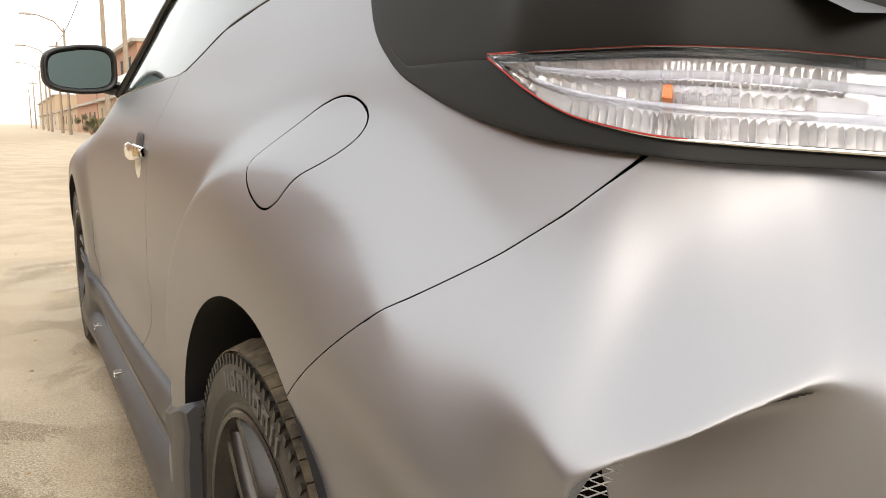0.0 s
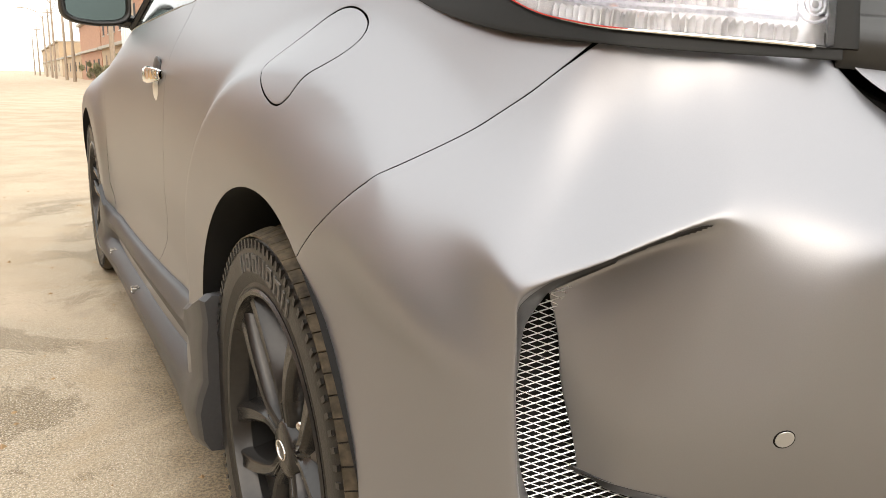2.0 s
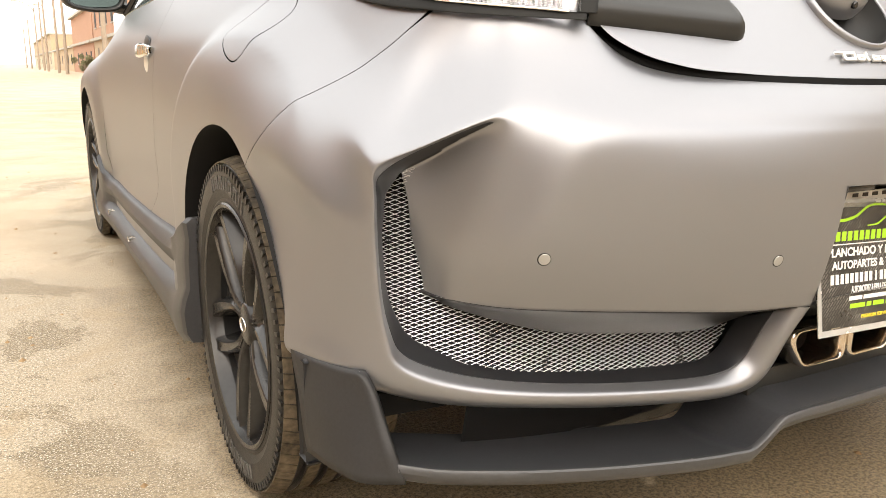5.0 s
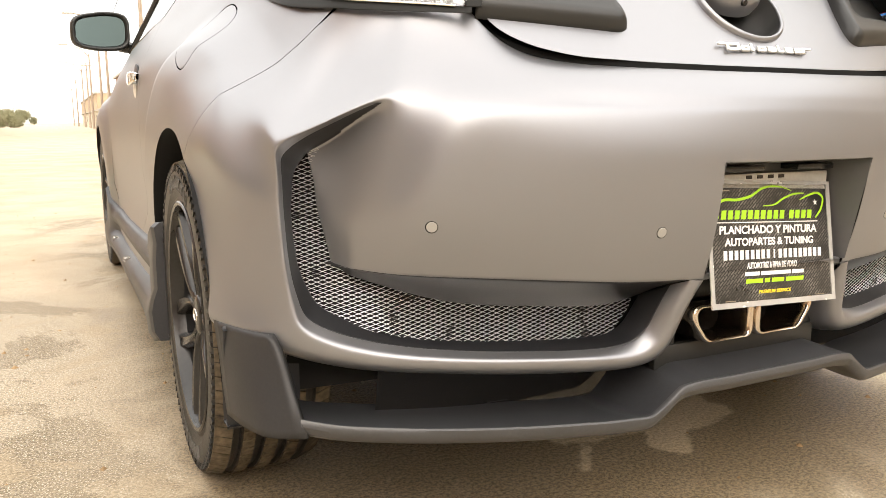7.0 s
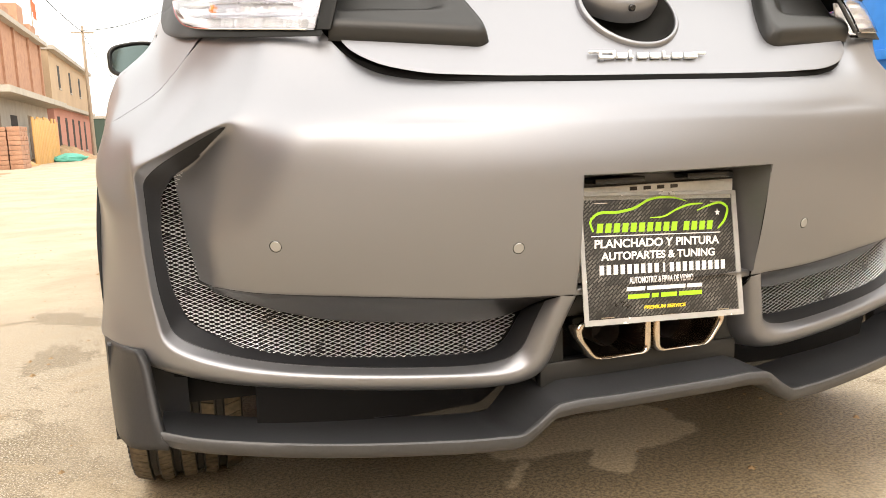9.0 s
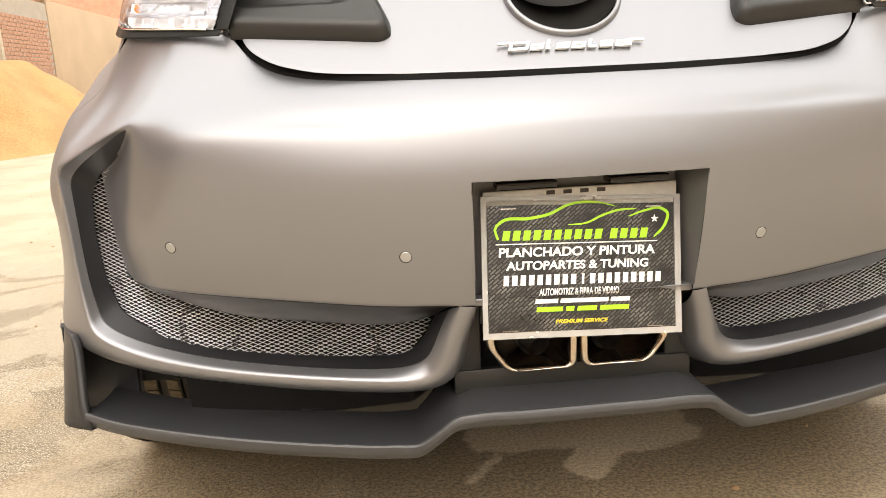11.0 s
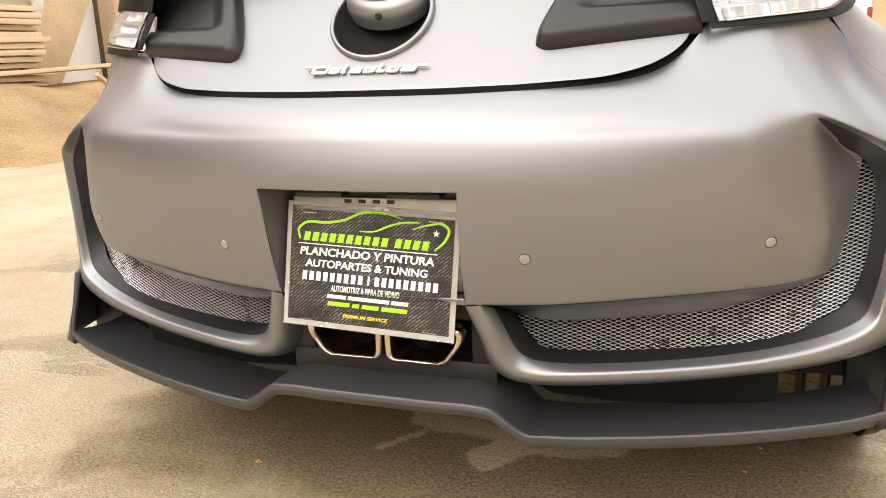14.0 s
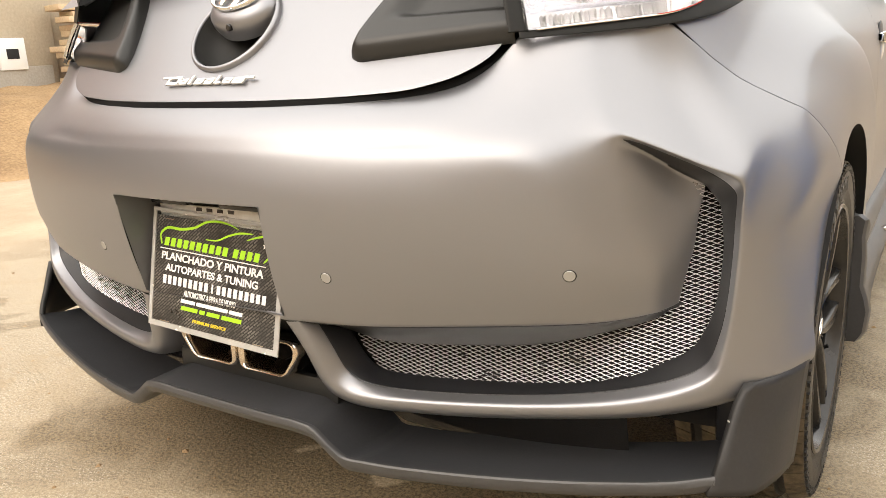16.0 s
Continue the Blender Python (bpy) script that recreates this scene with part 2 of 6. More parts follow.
    soaked = blend(grit, (0.108, 0.083, 0.050), (0.35, 0.272, 0.168))
    soaked = blend(calc("MULTIPLY", fleck, 0.4), soaked, (0.34, 0.29, 0.22))
    soaked = blend(span(noise_at(3.1, 8, 0.7, 1.5), 0.55, 0.66), soaked, blend(grit, (0.15, 0.119, 0.077), (0.40, 0.322, 0.213)))
    soaked = blend(span(isle, 0.008, -0.012), soaked, blend(grit, (0.40, 0.325, 0.215), (0.68, 0.565, 0.395)))
    tar = blend(wet, soaked, tar)
    tar = blend(calc("MULTIPLY", silt, 0.3), tar, (0.50, 0.415, 0.30))
    sand = blend(span(noise_at(1.3, 7, 0.65), 0.35, 0.65), (0.37, 0.297, 0.203), (0.52, 0.435, 0.325))
    sand = blend(span(noise_at(60, 5, 0.7), 0.3, 0.75), sand, (0.43, 0.358, 0.265))
    sand = blend(span(noise_at(30, 4, 0.75), 0.60, 0.72), sand, (0.24, 0.19, 0.13))
    l.new(blend(dry, tar, sand), b.inputs["Base Color"])
    ro = n.new("ShaderNodeMix")
    ro.data_type = "FLOAT"
    l.new(dry, ro.inputs["Factor"])
    l.new(span(wet, 0, 1, 0.45, 0.75), ro.inputs["A"])
    b.inputs["Specular IOR Level"].default_value = 0.3
    ro.inputs["B"].default_value = 0.9
    l.new(ro.outputs["Result"], b.inputs["Roughness"])
    bn = n.new("ShaderNodeBump")
    bn.inputs["Strength"].default_value, bn.inputs["Distance"].default_value = 0.5, 0.012
    l.new(calc("ADD", noise_at(110, 6, 0.7), calc("MULTIPLY", noise_at(6, 4), 2.0)), bn.inputs["Height"])
    l.new(bn.outputs["Normal"], b.inputs["Normal"])
    return m


GROUND = ground_material()


# ---- mesh helpers ----
def finish(name, V, F, mat, parent=None, label="", smooth=True, thick=0.0, smooth_angle=None):
    """Links points and faces as one mesh object under a thing or part."""
    me = bpy.data.meshes.new(name)
    me.from_pydata([tuple(v) for v in V], [], [tuple(f) for f in F])
    me.materials.append(mat)
    me.update()
    if smooth:
        me.polygons.foreach_set("use_smooth", [True] * len(me.polygons))
        if smooth_angle:
            me.set_sharp_from_angle(angle=radians(smooth_angle))
    ob = new(name, me)
    if parent:
        ob.parent = parent
    if label:
        ob["label"] = label
    if thick:
        s = ob.modifiers.new("skin", "SOLIDIFY")
        s.thickness, s.offset = thick, -1
        if smooth:
            w = ob.modifiers.new("even", "WEIGHTED_NORMAL")
            w.mode, w.weight = "FACE_AREA", 90
    return ob


def part(name, bm, mat, parent=None, label="", smooth=True, angle=35):
    """Links a bmesh as one mesh object under a thing or part."""
    bmesh.ops.recalc_face_normals(bm, faces=bm.faces)
    me = bpy.data.meshes.new(name)
    bm.to_mesh(me)
    bm.free()
    me.materials.append(mat)
    if smooth:
        me.polygons.foreach_set("use_smooth", [True] * len(me.polygons))
        me.set_sharp_from_angle(angle=radians(angle))
    ob = new(name, me)
    if parent:
        ob.parent = parent
    if label:
        ob["label"] = label
    return ob


def thing(name, label, category, where=(0, 0, 0), turn=0.0, group="", kind=""):
    ob = new(name)
    ob.matrix_world = pose(*where, 0, 0, turn)
    return tagged(ob, label, category, group, kind)


def box(bm, lo, hi, bevel=0.0, m=None):
    """A box between two corners, its edges rounded."""
    lo, hi = Vector(lo), Vector(hi)
    made = bmesh.ops.create_cube(bm, size=1.0)["verts"]
    for v in made:
        v.co = Vector((lo[i] + (v.co[i] + 0.5) * (hi[i] - lo[i]) for i in range(3)))
    if bevel:
        edges = list({e for v in made for e in v.link_edges})
        got = bmesh.ops.bevel(bm, geom=edges, offset=bevel, segments=2, affect="EDGES", profile=0.5)
        made = list({v for f in got["faces"] for v in f.verts} | {v for v in made if v.is_valid})
    if m:
        bmesh.ops.transform(bm, matrix=m, verts=made)
    return made


def sweep(bm, path, ring, closed=False, caps=True):
    """A tube along path; ring(i) gives (radius a, radius b) or points come from a circle of the given radius."""
    pts = [Vector(p) for p in path]
    n, k = len(pts), 8
    rows, up = [], Vector((0, 0, 1))
    for i, p in enumerate(pts):
        a = pts[(i - 1) % n] if closed or i else pts[0]
        c = pts[(i + 1) % n] if closed or i < n - 1 else pts[-1]
        d = (c - a).normalized()
        side = d.cross(up)
        if side.length < 0.05:
            side = d.cross(Vector((1, 0, 0)))
        side.normalize()
        top = side.cross(d)
        r = ring(i) if callable(ring) else ring
        rows.append([bm.verts.new(p + r * (math.cos(j * math.tau / k) * side + math.sin(j * math.tau / k) * top)) for j in range(k)])
    for i in range(n if closed else n - 1):
        a, c = rows[i], rows[(i + 1) % n]
        for j in range(k):
            bm.faces.new((a[j], a[(j + 1) % k], c[(j + 1) % k], c[j]))
    if caps and not closed:
        bm.faces.new(rows[0])
        bm.faces.new(rows[-1][::-1])


def spline(xs, ys):
    """A smooth curve through points: non-uniform Catmull-Rom. ys may be an array of rows."""
    xs, ys = np.asarray(xs, float), np.asarray(ys, float)
    m = np.gradient(ys, xs, axis=0)

    def at(x):
        x = np.clip(np.asarray(x, float), xs[0], xs[-1])
        i = np.clip(np.searchsorted(xs, x) - 1, 0, len(xs) - 2)
        h = xs[i + 1] - xs[i]
        t = (x - xs[i]) / h
        sh = t.shape + (1,) * (ys.ndim - 1)
        t, h = t.reshape(sh), h.reshape(sh)
        return (2 * t**3 - 3 * t**2 + 1) * ys[i] + (t**3 - 2 * t**2 + t) * h * m[i] + (3 * t**2 - 2 * t**3) * ys[i + 1] + (t**3 - t**2) * h * m[i + 1]

    return at


def along(points, n):
    """n points on a smooth curve through the given ones, evenly by length."""
    P = np.array(points, float)
    d = np.r_[0, np.cumsum(np.linalg.norm(np.diff(P, axis=0), axis=1))]
    return spline(d, P)(np.linspace(0, d[-1], n))


def grid_faces(rows, cols, close=False):
    F = []
    for i in range(rows - 1):
        for j in range(cols if close else cols - 1):
            k = (j + 1) % cols
            F.append((i * cols + j, i * cols + k, (i + 1) * cols + k, (i + 1) * cols + j))
    return F


def clip(V, F, g):
    """Keeps what lies where g(point) > 0, cut exactly along g = 0."""
    val = [g(v) for v in V]
    out, index, cut = [], {}, {}

    def keep(i):
        if i not in index:
            index[i] = len(out)
            out.append(V[i])
        return index[i]

    def cross(i, j):
        key = (min(i, j), max(i, j))
        if key not in cut:
            t = val[i] / (val[i] - val[j])
            cut[key] = len(out)
            out.append(tuple(V[i][k] + t * (V[j][k] - V[i][k]) for k in range(3)))
        return cut[key]

    faces = []
    for f in F:
        if all(val[i] > 0 for i in f):
            faces.append([keep(i) for i in f])
            continue
        if all(val[i] <= 0 for i in f):
            continue
        poly = []
        for a, i in enumerate(f):
            j = f[(a + 1) % len(f)]
            if val[i] > 0:
                poly.append(keep(i))
            if (val[i] > 0) != (val[j] > 0):
                poly.append(cross(i, j))
        if len(poly) > 2:
            faces.append(poly)
    return out, faces


def side_of(line):
    """Signed distance from a line of (a, b) points: positive on its left."""
    L = [Vector(p) for p in line]
    N = [Vector((-(v - u).y, (v - u).x)).normalized() for u, v in zip(L, L[1:])]
    corner = [N[0]] + [(p + q) for p, q in zip(N, N[1:])] + [N[-1]]

    def g(a, b):
        p, best, sign = Vector((a, b)), 1e9, 1.0
        for i, (u, v) in enumerate(zip(L, L[1:])):
            d = v - u
            t = (p - u).dot(d) / d.length_squared
            first, last = i == 0, i == len(N) - 1
            n = N[i]
            if t <= 0 and not first:
                t, n = 0.0, corner[i]
            elif t >= 1 and not last:
                t, n = 1.0, corner[i + 1]
            q = p - u - t * d
            if q.length < best:
                best, sign = q.length, math.copysign(1.0, q.dot(n))
        return sign * best

    return g


def mirrored(V, F, s):
    """The half built at positive x, put on side s (-1 left, 1 right)."""
    if s > 0:
        return V, F
    return [(-v[0], v[1], v[2]) for v in V], [tuple(f)[::-1] for f in F]


def subdivided(V, F, levels, fit=4, crease=(), corners=(), loose=()):
    """A smooth skin whose corners run through the points of the cage, but for the loose ones."""
    want = np.array(V, float)
    ctrl = want.copy()
    # all faces wound one way, or the seams between them would stay sharp
    bm = bmesh.new()
    vs = [bm.verts.new(v) for v in V]
    for f in F:
        bm.faces.new([vs[i] for i in f])
    bmesh.ops.recalc_face_normals(bm, faces=bm.faces)
    bm.verts.index_update()
    F = [tuple(v.index for v in f.verts) for f in bm.faces]
    bm.free()
    for turn in range(fit + 1):
        me = bpy.data.meshes.new("cage")
        me.from_pydata(ctrl.tolist(), [], F)
        me.update()
        if crease:
            at = me.attributes.new("crease_edge", "FLOAT", "EDGE")
            pairs = {frozenset(c): w for *c, w in crease}
            for e in me.edges:
                at.data[e.index].value = pairs.get(frozenset(e.vertices), 0.0)
        if corners:
            at = me.attributes.new("crease_vert", "FLOAT", "POINT")
            for i in corners:
                at.data[i].value = 1.0
        ob = new("cage", me)
        mod = ob.modifiers.new("smooth", "SUBSURF")
        mod.levels, mod.boundary_smooth = (levels if turn == fit else 3), "PRESERVE_CORNERS"
        got = ob.evaluated_get(bpy.context.evaluated_depsgraph_get()).to_mesh()
        co = np.empty(len(got.vertices) * 3)
        got.vertices.foreach_get("co", co)
        co = co.reshape(-1, 3)
        faces = [tuple(p.vertices) for p in got.polygons]
        bpy.data.objects.remove(ob)
        bpy.data.meshes.remove(me)
        if turn < fit:
            step = 0.9 * (want - co[: len(want)])
            step[list(loose)] = 0.0
            ctrl += step
    return [tuple(v) for v in co], faces


def outward(V, F, sign_of):
    """Turns faces so that their normal agrees with the way sign_of(centre) gives."""
    out = []
    for f in F:
        p = [Vector(V[i]) for i in f[:4]]
        n = (p[2] - p[0]).cross((p[3] if len(p) > 3 else p[1]) - p[1] if len(p) > 3 else p[1] - p[0])
        if len(p) == 3:
            n = (p[1] - p[0]).cross(p[2] - p[0])
        c = sum(p, Vector()) / len(p)
        out.append(tuple(f) if n.dot(Vector(sign_of(c))) >= 0 else tuple(f)[::-1])
    return out


# ---- the ground: one sheet to the horizon ----
def build_ground():
    xs = sorted({*np.arange(-12, 12.01, 0.5), *(s * d for s in (-1, 1) for d in (14, 18, 25, 40, 80, 200, 600, 2000))})
    ys = sorted({*np.arange(-8, 20.01, 0.5), -10, -14, -25, -60, -200, -800, -2000, 22, 26, 32, 40, 60, 100, 200, 600, 2000})
    V, F = [], grid_faces(len(ys), len(xs))
    for y in ys:
        for x in xs:
            far = max(abs(x), abs(y - 2))
            h = 0.0 if far < 3 else 0.02 * noise.noise((x * 0.4, y * 0.4, 0)) * min(1, (far - 3) / 4)
            V.append((x, y, h))
    return tagged(finish("ground", V, F, GROUND), "damp grey tarmac dusted with pale sand", "ground", kind="structure")


ground = build_ground()


# ---- the car: one thing, its parts built half by half (x is taken positive, then mirrored) ----
car = thing("hatchback_car", "satin grey compact hatchback with dark body kit, parked", "car")
HUB_Y, HUB_Z, ARCH_R = 0.72, 0.325, 0.383
FRONT_Y = 3.37

# ---- body sides: half width by station along the car and height, with flares round the wheels ----
SIDE_Z = [.16, .30, .42, .60, .70, .77, .82, .87, .92, .98, 1.05, 1.15, 1.30, 1.36]
SIDE_COLS = {
    .15: [.81, .825, .83, .828, .805, .745, .694, .662, .639, .616, .58, .54, .48, .45],
    .40: [.84, .852, .856, .857, .846, .812, .777, .751, .730, .707, .675, .63, .57, .54],
    .70: [.845, .856, .860, .861, .858, .850, .837, .814, .784, .757, .725, .68, .61, .57],
    1.05: [.848, .855, .856, .862, .862, .857, .850, .836, .812, .780, .748, .70, .63, .59],
    1.45: [.860, .860, .843, .860, .865, .864, .860, .852, .832, .802, .770, .72, .65, .61],
    2.0: [.862, .862, .838, .856, .862, .861, .858, .852, .836, .806, .774, .725, .65, .61],
    2.6: [.862, .861, .846, .861, .865, .864, .861, .852, .830, .795, .755, .70, .62, .58],
    3.0: [.855, .860, .862, .866, .866, .862, .854, .832, .795, .75, .70, .64, .56, .52],
    3.4: [.85, .86, .866, .870, .868, .858, .835, .79, .73, .66, .60, .54, .46, .42],
    3.8: [.82, .83, .84, .845, .838, .82, .78, .72, .63, .55, .49, .43, .36, .32],
    4.1: [.70, .72, .73, .73, .70, .66, .60, .52, .44, .37, .31, .25, .2, .18],
}
side_rows = spline(list(SIDE_COLS), list(SIDE_COLS.values()))


def flare(y, z):
    """The swelling round each wheel arch, with a definite shoulder."""
    out = 0.0
    for hub, h, r0, r1 in ((HUB_Y, .034, .540, .618), (FRONT_Y, .024, .475, .575)):
        r = np.hypot(np.asarray(y) - hub, np.asarray(z) - HUB_Z)
        t = np.clip((r - r0) / (r1 - r0), 0, 1)
        t = (np.sqrt(t * t + .004) - .0632) / .9388
        out = out + h * np.clip(1 - t, 0, 1) ** 1.6
    return out


def side_x(y, z):
    return float(spline(SIDE_Z, side_rows(np.array(float(y))))(np.array(float(z)))) + float(flare(y, z))


def side_grid(y0, y1, z0, z1, step):
    ys, zs = np.arange(y0, y1 + step / 2, step), np.arange(z0, z1 + step / 2, step)
    X = spline(SIDE_Z, side_rows(ys).T)(zs)
    V = [(float(X[j, i] + flare(ys[i], zs[j])), float(ys[i]), float(zs[j])) for j in range(len(zs)) for i in range(len(ys))]
    return V, grid_faces(len(zs), len(ys))


# the bumper skin: lines across the rear, from the middle outwards
TOP_EDGE = [(0, .021, .797), (.10, .025, .797), (.19, .036, .798), (.30, .062, .802), (.41, .104, .812), (.475, .138, .838), (.517, .171, .888), (.597, .209, .908)]
CREST = [(0, -.0295, .722), (.10, -.0265, .722), (.19, -.0195, .722), (.30, -.0035, .723), (.43, .0225, .726), (.545, .053, .728), (.604, .077, .720), (.654, .107, .704)]
FIN_TIP = (.657, .122, .761)


def face_y(x, base):
    return base + 0.286 * x * x + 3.2 * max(0.0, x - 0.6) ** 2


FACE_BASE = spline([.46, .58, .674, .72, .78], [.003, -.027, -.0365, -.0355, -.032])
RECESS_SIDE = spline([.50, .588, .665, .703, .743], [(.728, .219, 3.0), (.745, .228, 1.65), (.753, .241, 1.4), (.713, .203, 1.5), (.681, .137, 1.1)])


def corner_y(x, z):
    """The cushion's corner: its face, the slope above and the side towards the duct, rolled into one another."""
    h = z - .78
    top = -.0543 + .5231 * x + 1.0444 * h - 1.0405 * x * x + .102 * x * h - 2.2494 * h * h + 1.0744 * x ** 3
    ex, ey, slope = RECESS_SIDE(z)
    three = (face_y(x, float(FACE_BASE(z))), top, ey - slope * (ex - x))
    t = min(1.0, max(0.0, (x - .50) / .11))
    r, m = .0085 + .0075 * t * t * (3 - 2 * t), max(three)
    return float(m + r * math.log(sum(math.exp((v - m) / r) for v in three)))


def bumper_cage():
    """Rows from the top edge over the crest and the face to the duct, and the rim band round the duct."""
    V, F, seen = [], [], {}
    wall, sharp = set(), {}

    def vert(p):
        key = tuple(round(c, 4) for c in p)
        if key not in seen:
            seen[key] = len(V)
            V.append(tuple(p))
        return seen[key]

    def lay(grid):
        for a, b in zip(grid, grid[1:]):
            for i in range(len(a) - 1):
                q = [vert(p) for p in (a[i], a[i + 1], b[i + 1], b[i])]
                if len(set(q)) == 4:
                    F.append(tuple(q))

    upper = []
    for k, (a, c) in enumerate(zip(TOP_EDGE, CREST)):
        a, c = Vector(a), Vector(c)
        f = (1, 1, 1, 1, 1, .7, .3, 0)[k]
        b1 = a.lerp(c, 0.24) + f * Vector((0, -.007, .004))
        b2 = a.lerp(c, 0.50) + f * Vector((0, -.010, .004))
        b3 = a.lerp(c, 0.66) + f * Vector((0, -.0085, .003))
        b4 = a.lerp(c, 0.80) + f * Vector((0, -.006, .0015))
        on_corner = lambda x, z: Vector((x, corner_y(x, z), z))
        if k == 5:
            b1, b2, b3, b4, c = (on_corner(*q) for q in ((.490, .812), (.508, .786), (.523, .762), (.535, .742), (.546, .720)))
        if k == 6:
            b1, b2, b3, b4, c = (on_corner(*q) for q in ((.541, .848), (.566, .808), (.585, .774), (.597, .748), (.606, .718)))
            b1.y -= .003
        if k == 7:
            b3, b4, c = Vector(FIN_TIP), on_corner(.657, .736) - Vector((0, .006, 0)), on_corner(.658, .704) - Vector((0, .007, 0))
            b1, b2 = a.lerp(b3, .33) + Vector((-.020, .007, 0)), on_corner(.620, .807)
        upper.append([a, b1, b2, b3, b4, c])
    under = [(x, face_y(x, -.0365), .674) for x in (0, .10, .19, .30, .43)] + [(x, corner_y(x, z), z) for x, z in ((.551, .682), (.616, .672), (.664, .655))]
    mid = [(x, face_y(x, -.027), .58) for x in (0, .10, .19, .30, .43, .55)] + [(x, corner_y(x, .58), .58) for x in (.632, .674)]
    low = [(x, face_y(x, .003), z) for x, z in ((0, .463), (.10, .463), (.192, .465), (.30, .469), (.42, .478), (.54, .487), (.645, .494), (.697, .499))]
    # the last columns run along the fin's underside to the duct
    under += [(.6682, .131, .752), (.713, .203, .703), (.755, .240, .672)]
    mid += [(.703, .158, .582), (.722, .190, .583), (.745, .228, .588)]
    low += [(.711, .190, .500), (.720, .207, .501), (.728, .219, .503)]
    face = [[Vector(u), Vector(m).lerp(Vector(u), .5) + Vector((0, -.002, 0)), Vector(m), Vector(m).lerp(Vector(w), .55) + Vector((0, -.003, 0)), Vector(w)] for u, m, w in zip(under, mid, low)]
    for f in face[8:10]:
        ex, ey, slope = RECESS_SIDE(f[1].z)
        f[1].y = .7 * f[1].y + .3 * float(ey - slope * (ex - f[1].x))
    lay([list(u) + list(f) for u, f in zip(upper, face[:8])])
    lay([[upper[7][5]] + face[7]] + [[f[0], f[0].lerp(f[1], .5)] + f[1:] for f in face[8:]])
    # the rim: crest line, its inner wall towards the duct, its outer side back to the wheel arch or under the bumper
    u7 = upper[7]
    on = lambda y, z: (side_x(y, z), y, z)
    rim = [
        # crest, inner, deep, outer near, outer mid, outer far
        [u7[3], u7[4], u7[5], u7[2], u7[1], u7[0]],
        [(.669, .1265, .7565), (.6685, .1283, .7547), (.6682, .131, .752), (.653, .166, .793), (.628, .206, .852), (.620, .222, .910)],
        [(.725, .154, .732), (.719, .170, .725), (.713, .203, .703), (.704, .188, .768), (.671, .229, .834), (.655, .245, .912)],
        [(.775, .183, .706), (.766, .204, .698), (.755, .240, .672), (.755, .215, .740), (.707, .258, .812), on(.280, .916)],
        [(.808, .203, .688), (.796, .222, .672), (.770, .244, .652), (.803, .232, .717), (.766, .272, .776), on(.343, .846)],
        [(.8125, .207, .660), (.800, .222, .650), (.777, .246, .634), (.822, .258, .704), on(.330, .745), on(.412, .775)],
        [(.812, .2085, .615), (.799, .222, .613), (.7785, .247, .606), (.837, .250, .632), on(.352, .680), on(.486, .744)],
        [(.811, .209, .58), (.798, .222, .58), (.780, .248, .58), (.840, .252, .59), (.868, .345, .615), on(.560, .690)],
        [(.806, .205, .50), (.793, .219, .502), (.774, .245, .505), (.836, .245, .50), (.870, .325, .505), (.890, .42, .55)],
        [(.797, .197, .445), (.783, .212, .452), (.760, .238, .463), (.826, .225, .437), (.870, .295, .435), (.893, .38, .45)],
        [(.778, .186, .406), (.764, .202, .418), (.742, .226, .434), (.80, .20, .388), (.838, .24, .385), (.885, .35, .395)],
        [(.70, .161, .375), (.694, .180, .388), (.682, .204, .403), (.708, .168, .352), (.72, .21, .342), (.74, .28, .35)],
        [(.60, .128, .358), (.597, .148, .369), (.592, .176, .380), (.602, .136, .336), (.604, .18, .328), (.61, .25, .335)],
        [(.48, .095, .347), (.478, .115, .357), (.475, .148, .367), (.48, .103, .325), (.48, .145, .317), (.48, .22, .325)],
        [(.345, .064, .340), (.345, .085, .350), (.345, .126, .360), (.343, .072, .318), (.34, .115, .31), (.34, .20, .318)],
        [(.240, .047, .343), (.255, .068, .360), (.268, .112, .366), (.222, .055, .325), (.205, .10, .318), (.20, .18, .32)],
        [(.211, .030, .400), (.226, .056, .404), (.236, .104, .404), (.186, .036, .395), (.172, .09, .395), (.17, .17, .395)],
        [(.192, .013, .465), (.205, .045, .452), (.222, .100, .428), (.166, .0115, .4625), (.157, .06, .460), (.155, .15, .458)],
    ]
    first = rim_first = len(F)
    lay([[Vector(r[2]), Vector(r[1]), Vector(r[0]), Vector(r[3]), Vector(r[4]), Vector(r[5])] for r in rim])
    wall.update(i for i in range(first, len(F)) if (i - first) % 5 == 0 and (i - first) // 5 >= 1)
    for k in range(len(rim) - 1):
        a, b = vert(rim[k][0]), vert(rim[k + 1][0])
        sharp[(a, b)] = (.1, .25, .35, .35)[k] if k < 4 else .3
        a, b = vert(rim[k][2]), vert(rim[k + 1][2])
        if 0 < k < 4:
            sharp[(a, b)] = .45
    for i, j in ((3, 4), (4, 5)):
        sharp[(vert(rim[5][i]), vert(rim[5][j]))] = .5
    # the face's lower edge turned in towards the mesh
    tucked = [(.222, .100, .428), (.30, .112, .414), (.42, .135, .421), (.54, .158, .434), (.645, .182, .464), (.703, .200, .486), (.713, .207, .493), (.722, .218, .498), (.735, .228, .503)]
    first = len(F)
    lay([[Vector(w), Vector(w).lerp(Vector(t), .5) + Vector((0, 0, .004)), Vector(t)] for w, t in zip(low[2:], tucked)])
    wall.update(range(first, len(F)))
    for a, b in zip(low[2:], low[3:]):
        sharp[(vert(a), vert(b))] = .5
    corners = [vert(TOP_EDGE[6]), vert(rim[-1][0])]
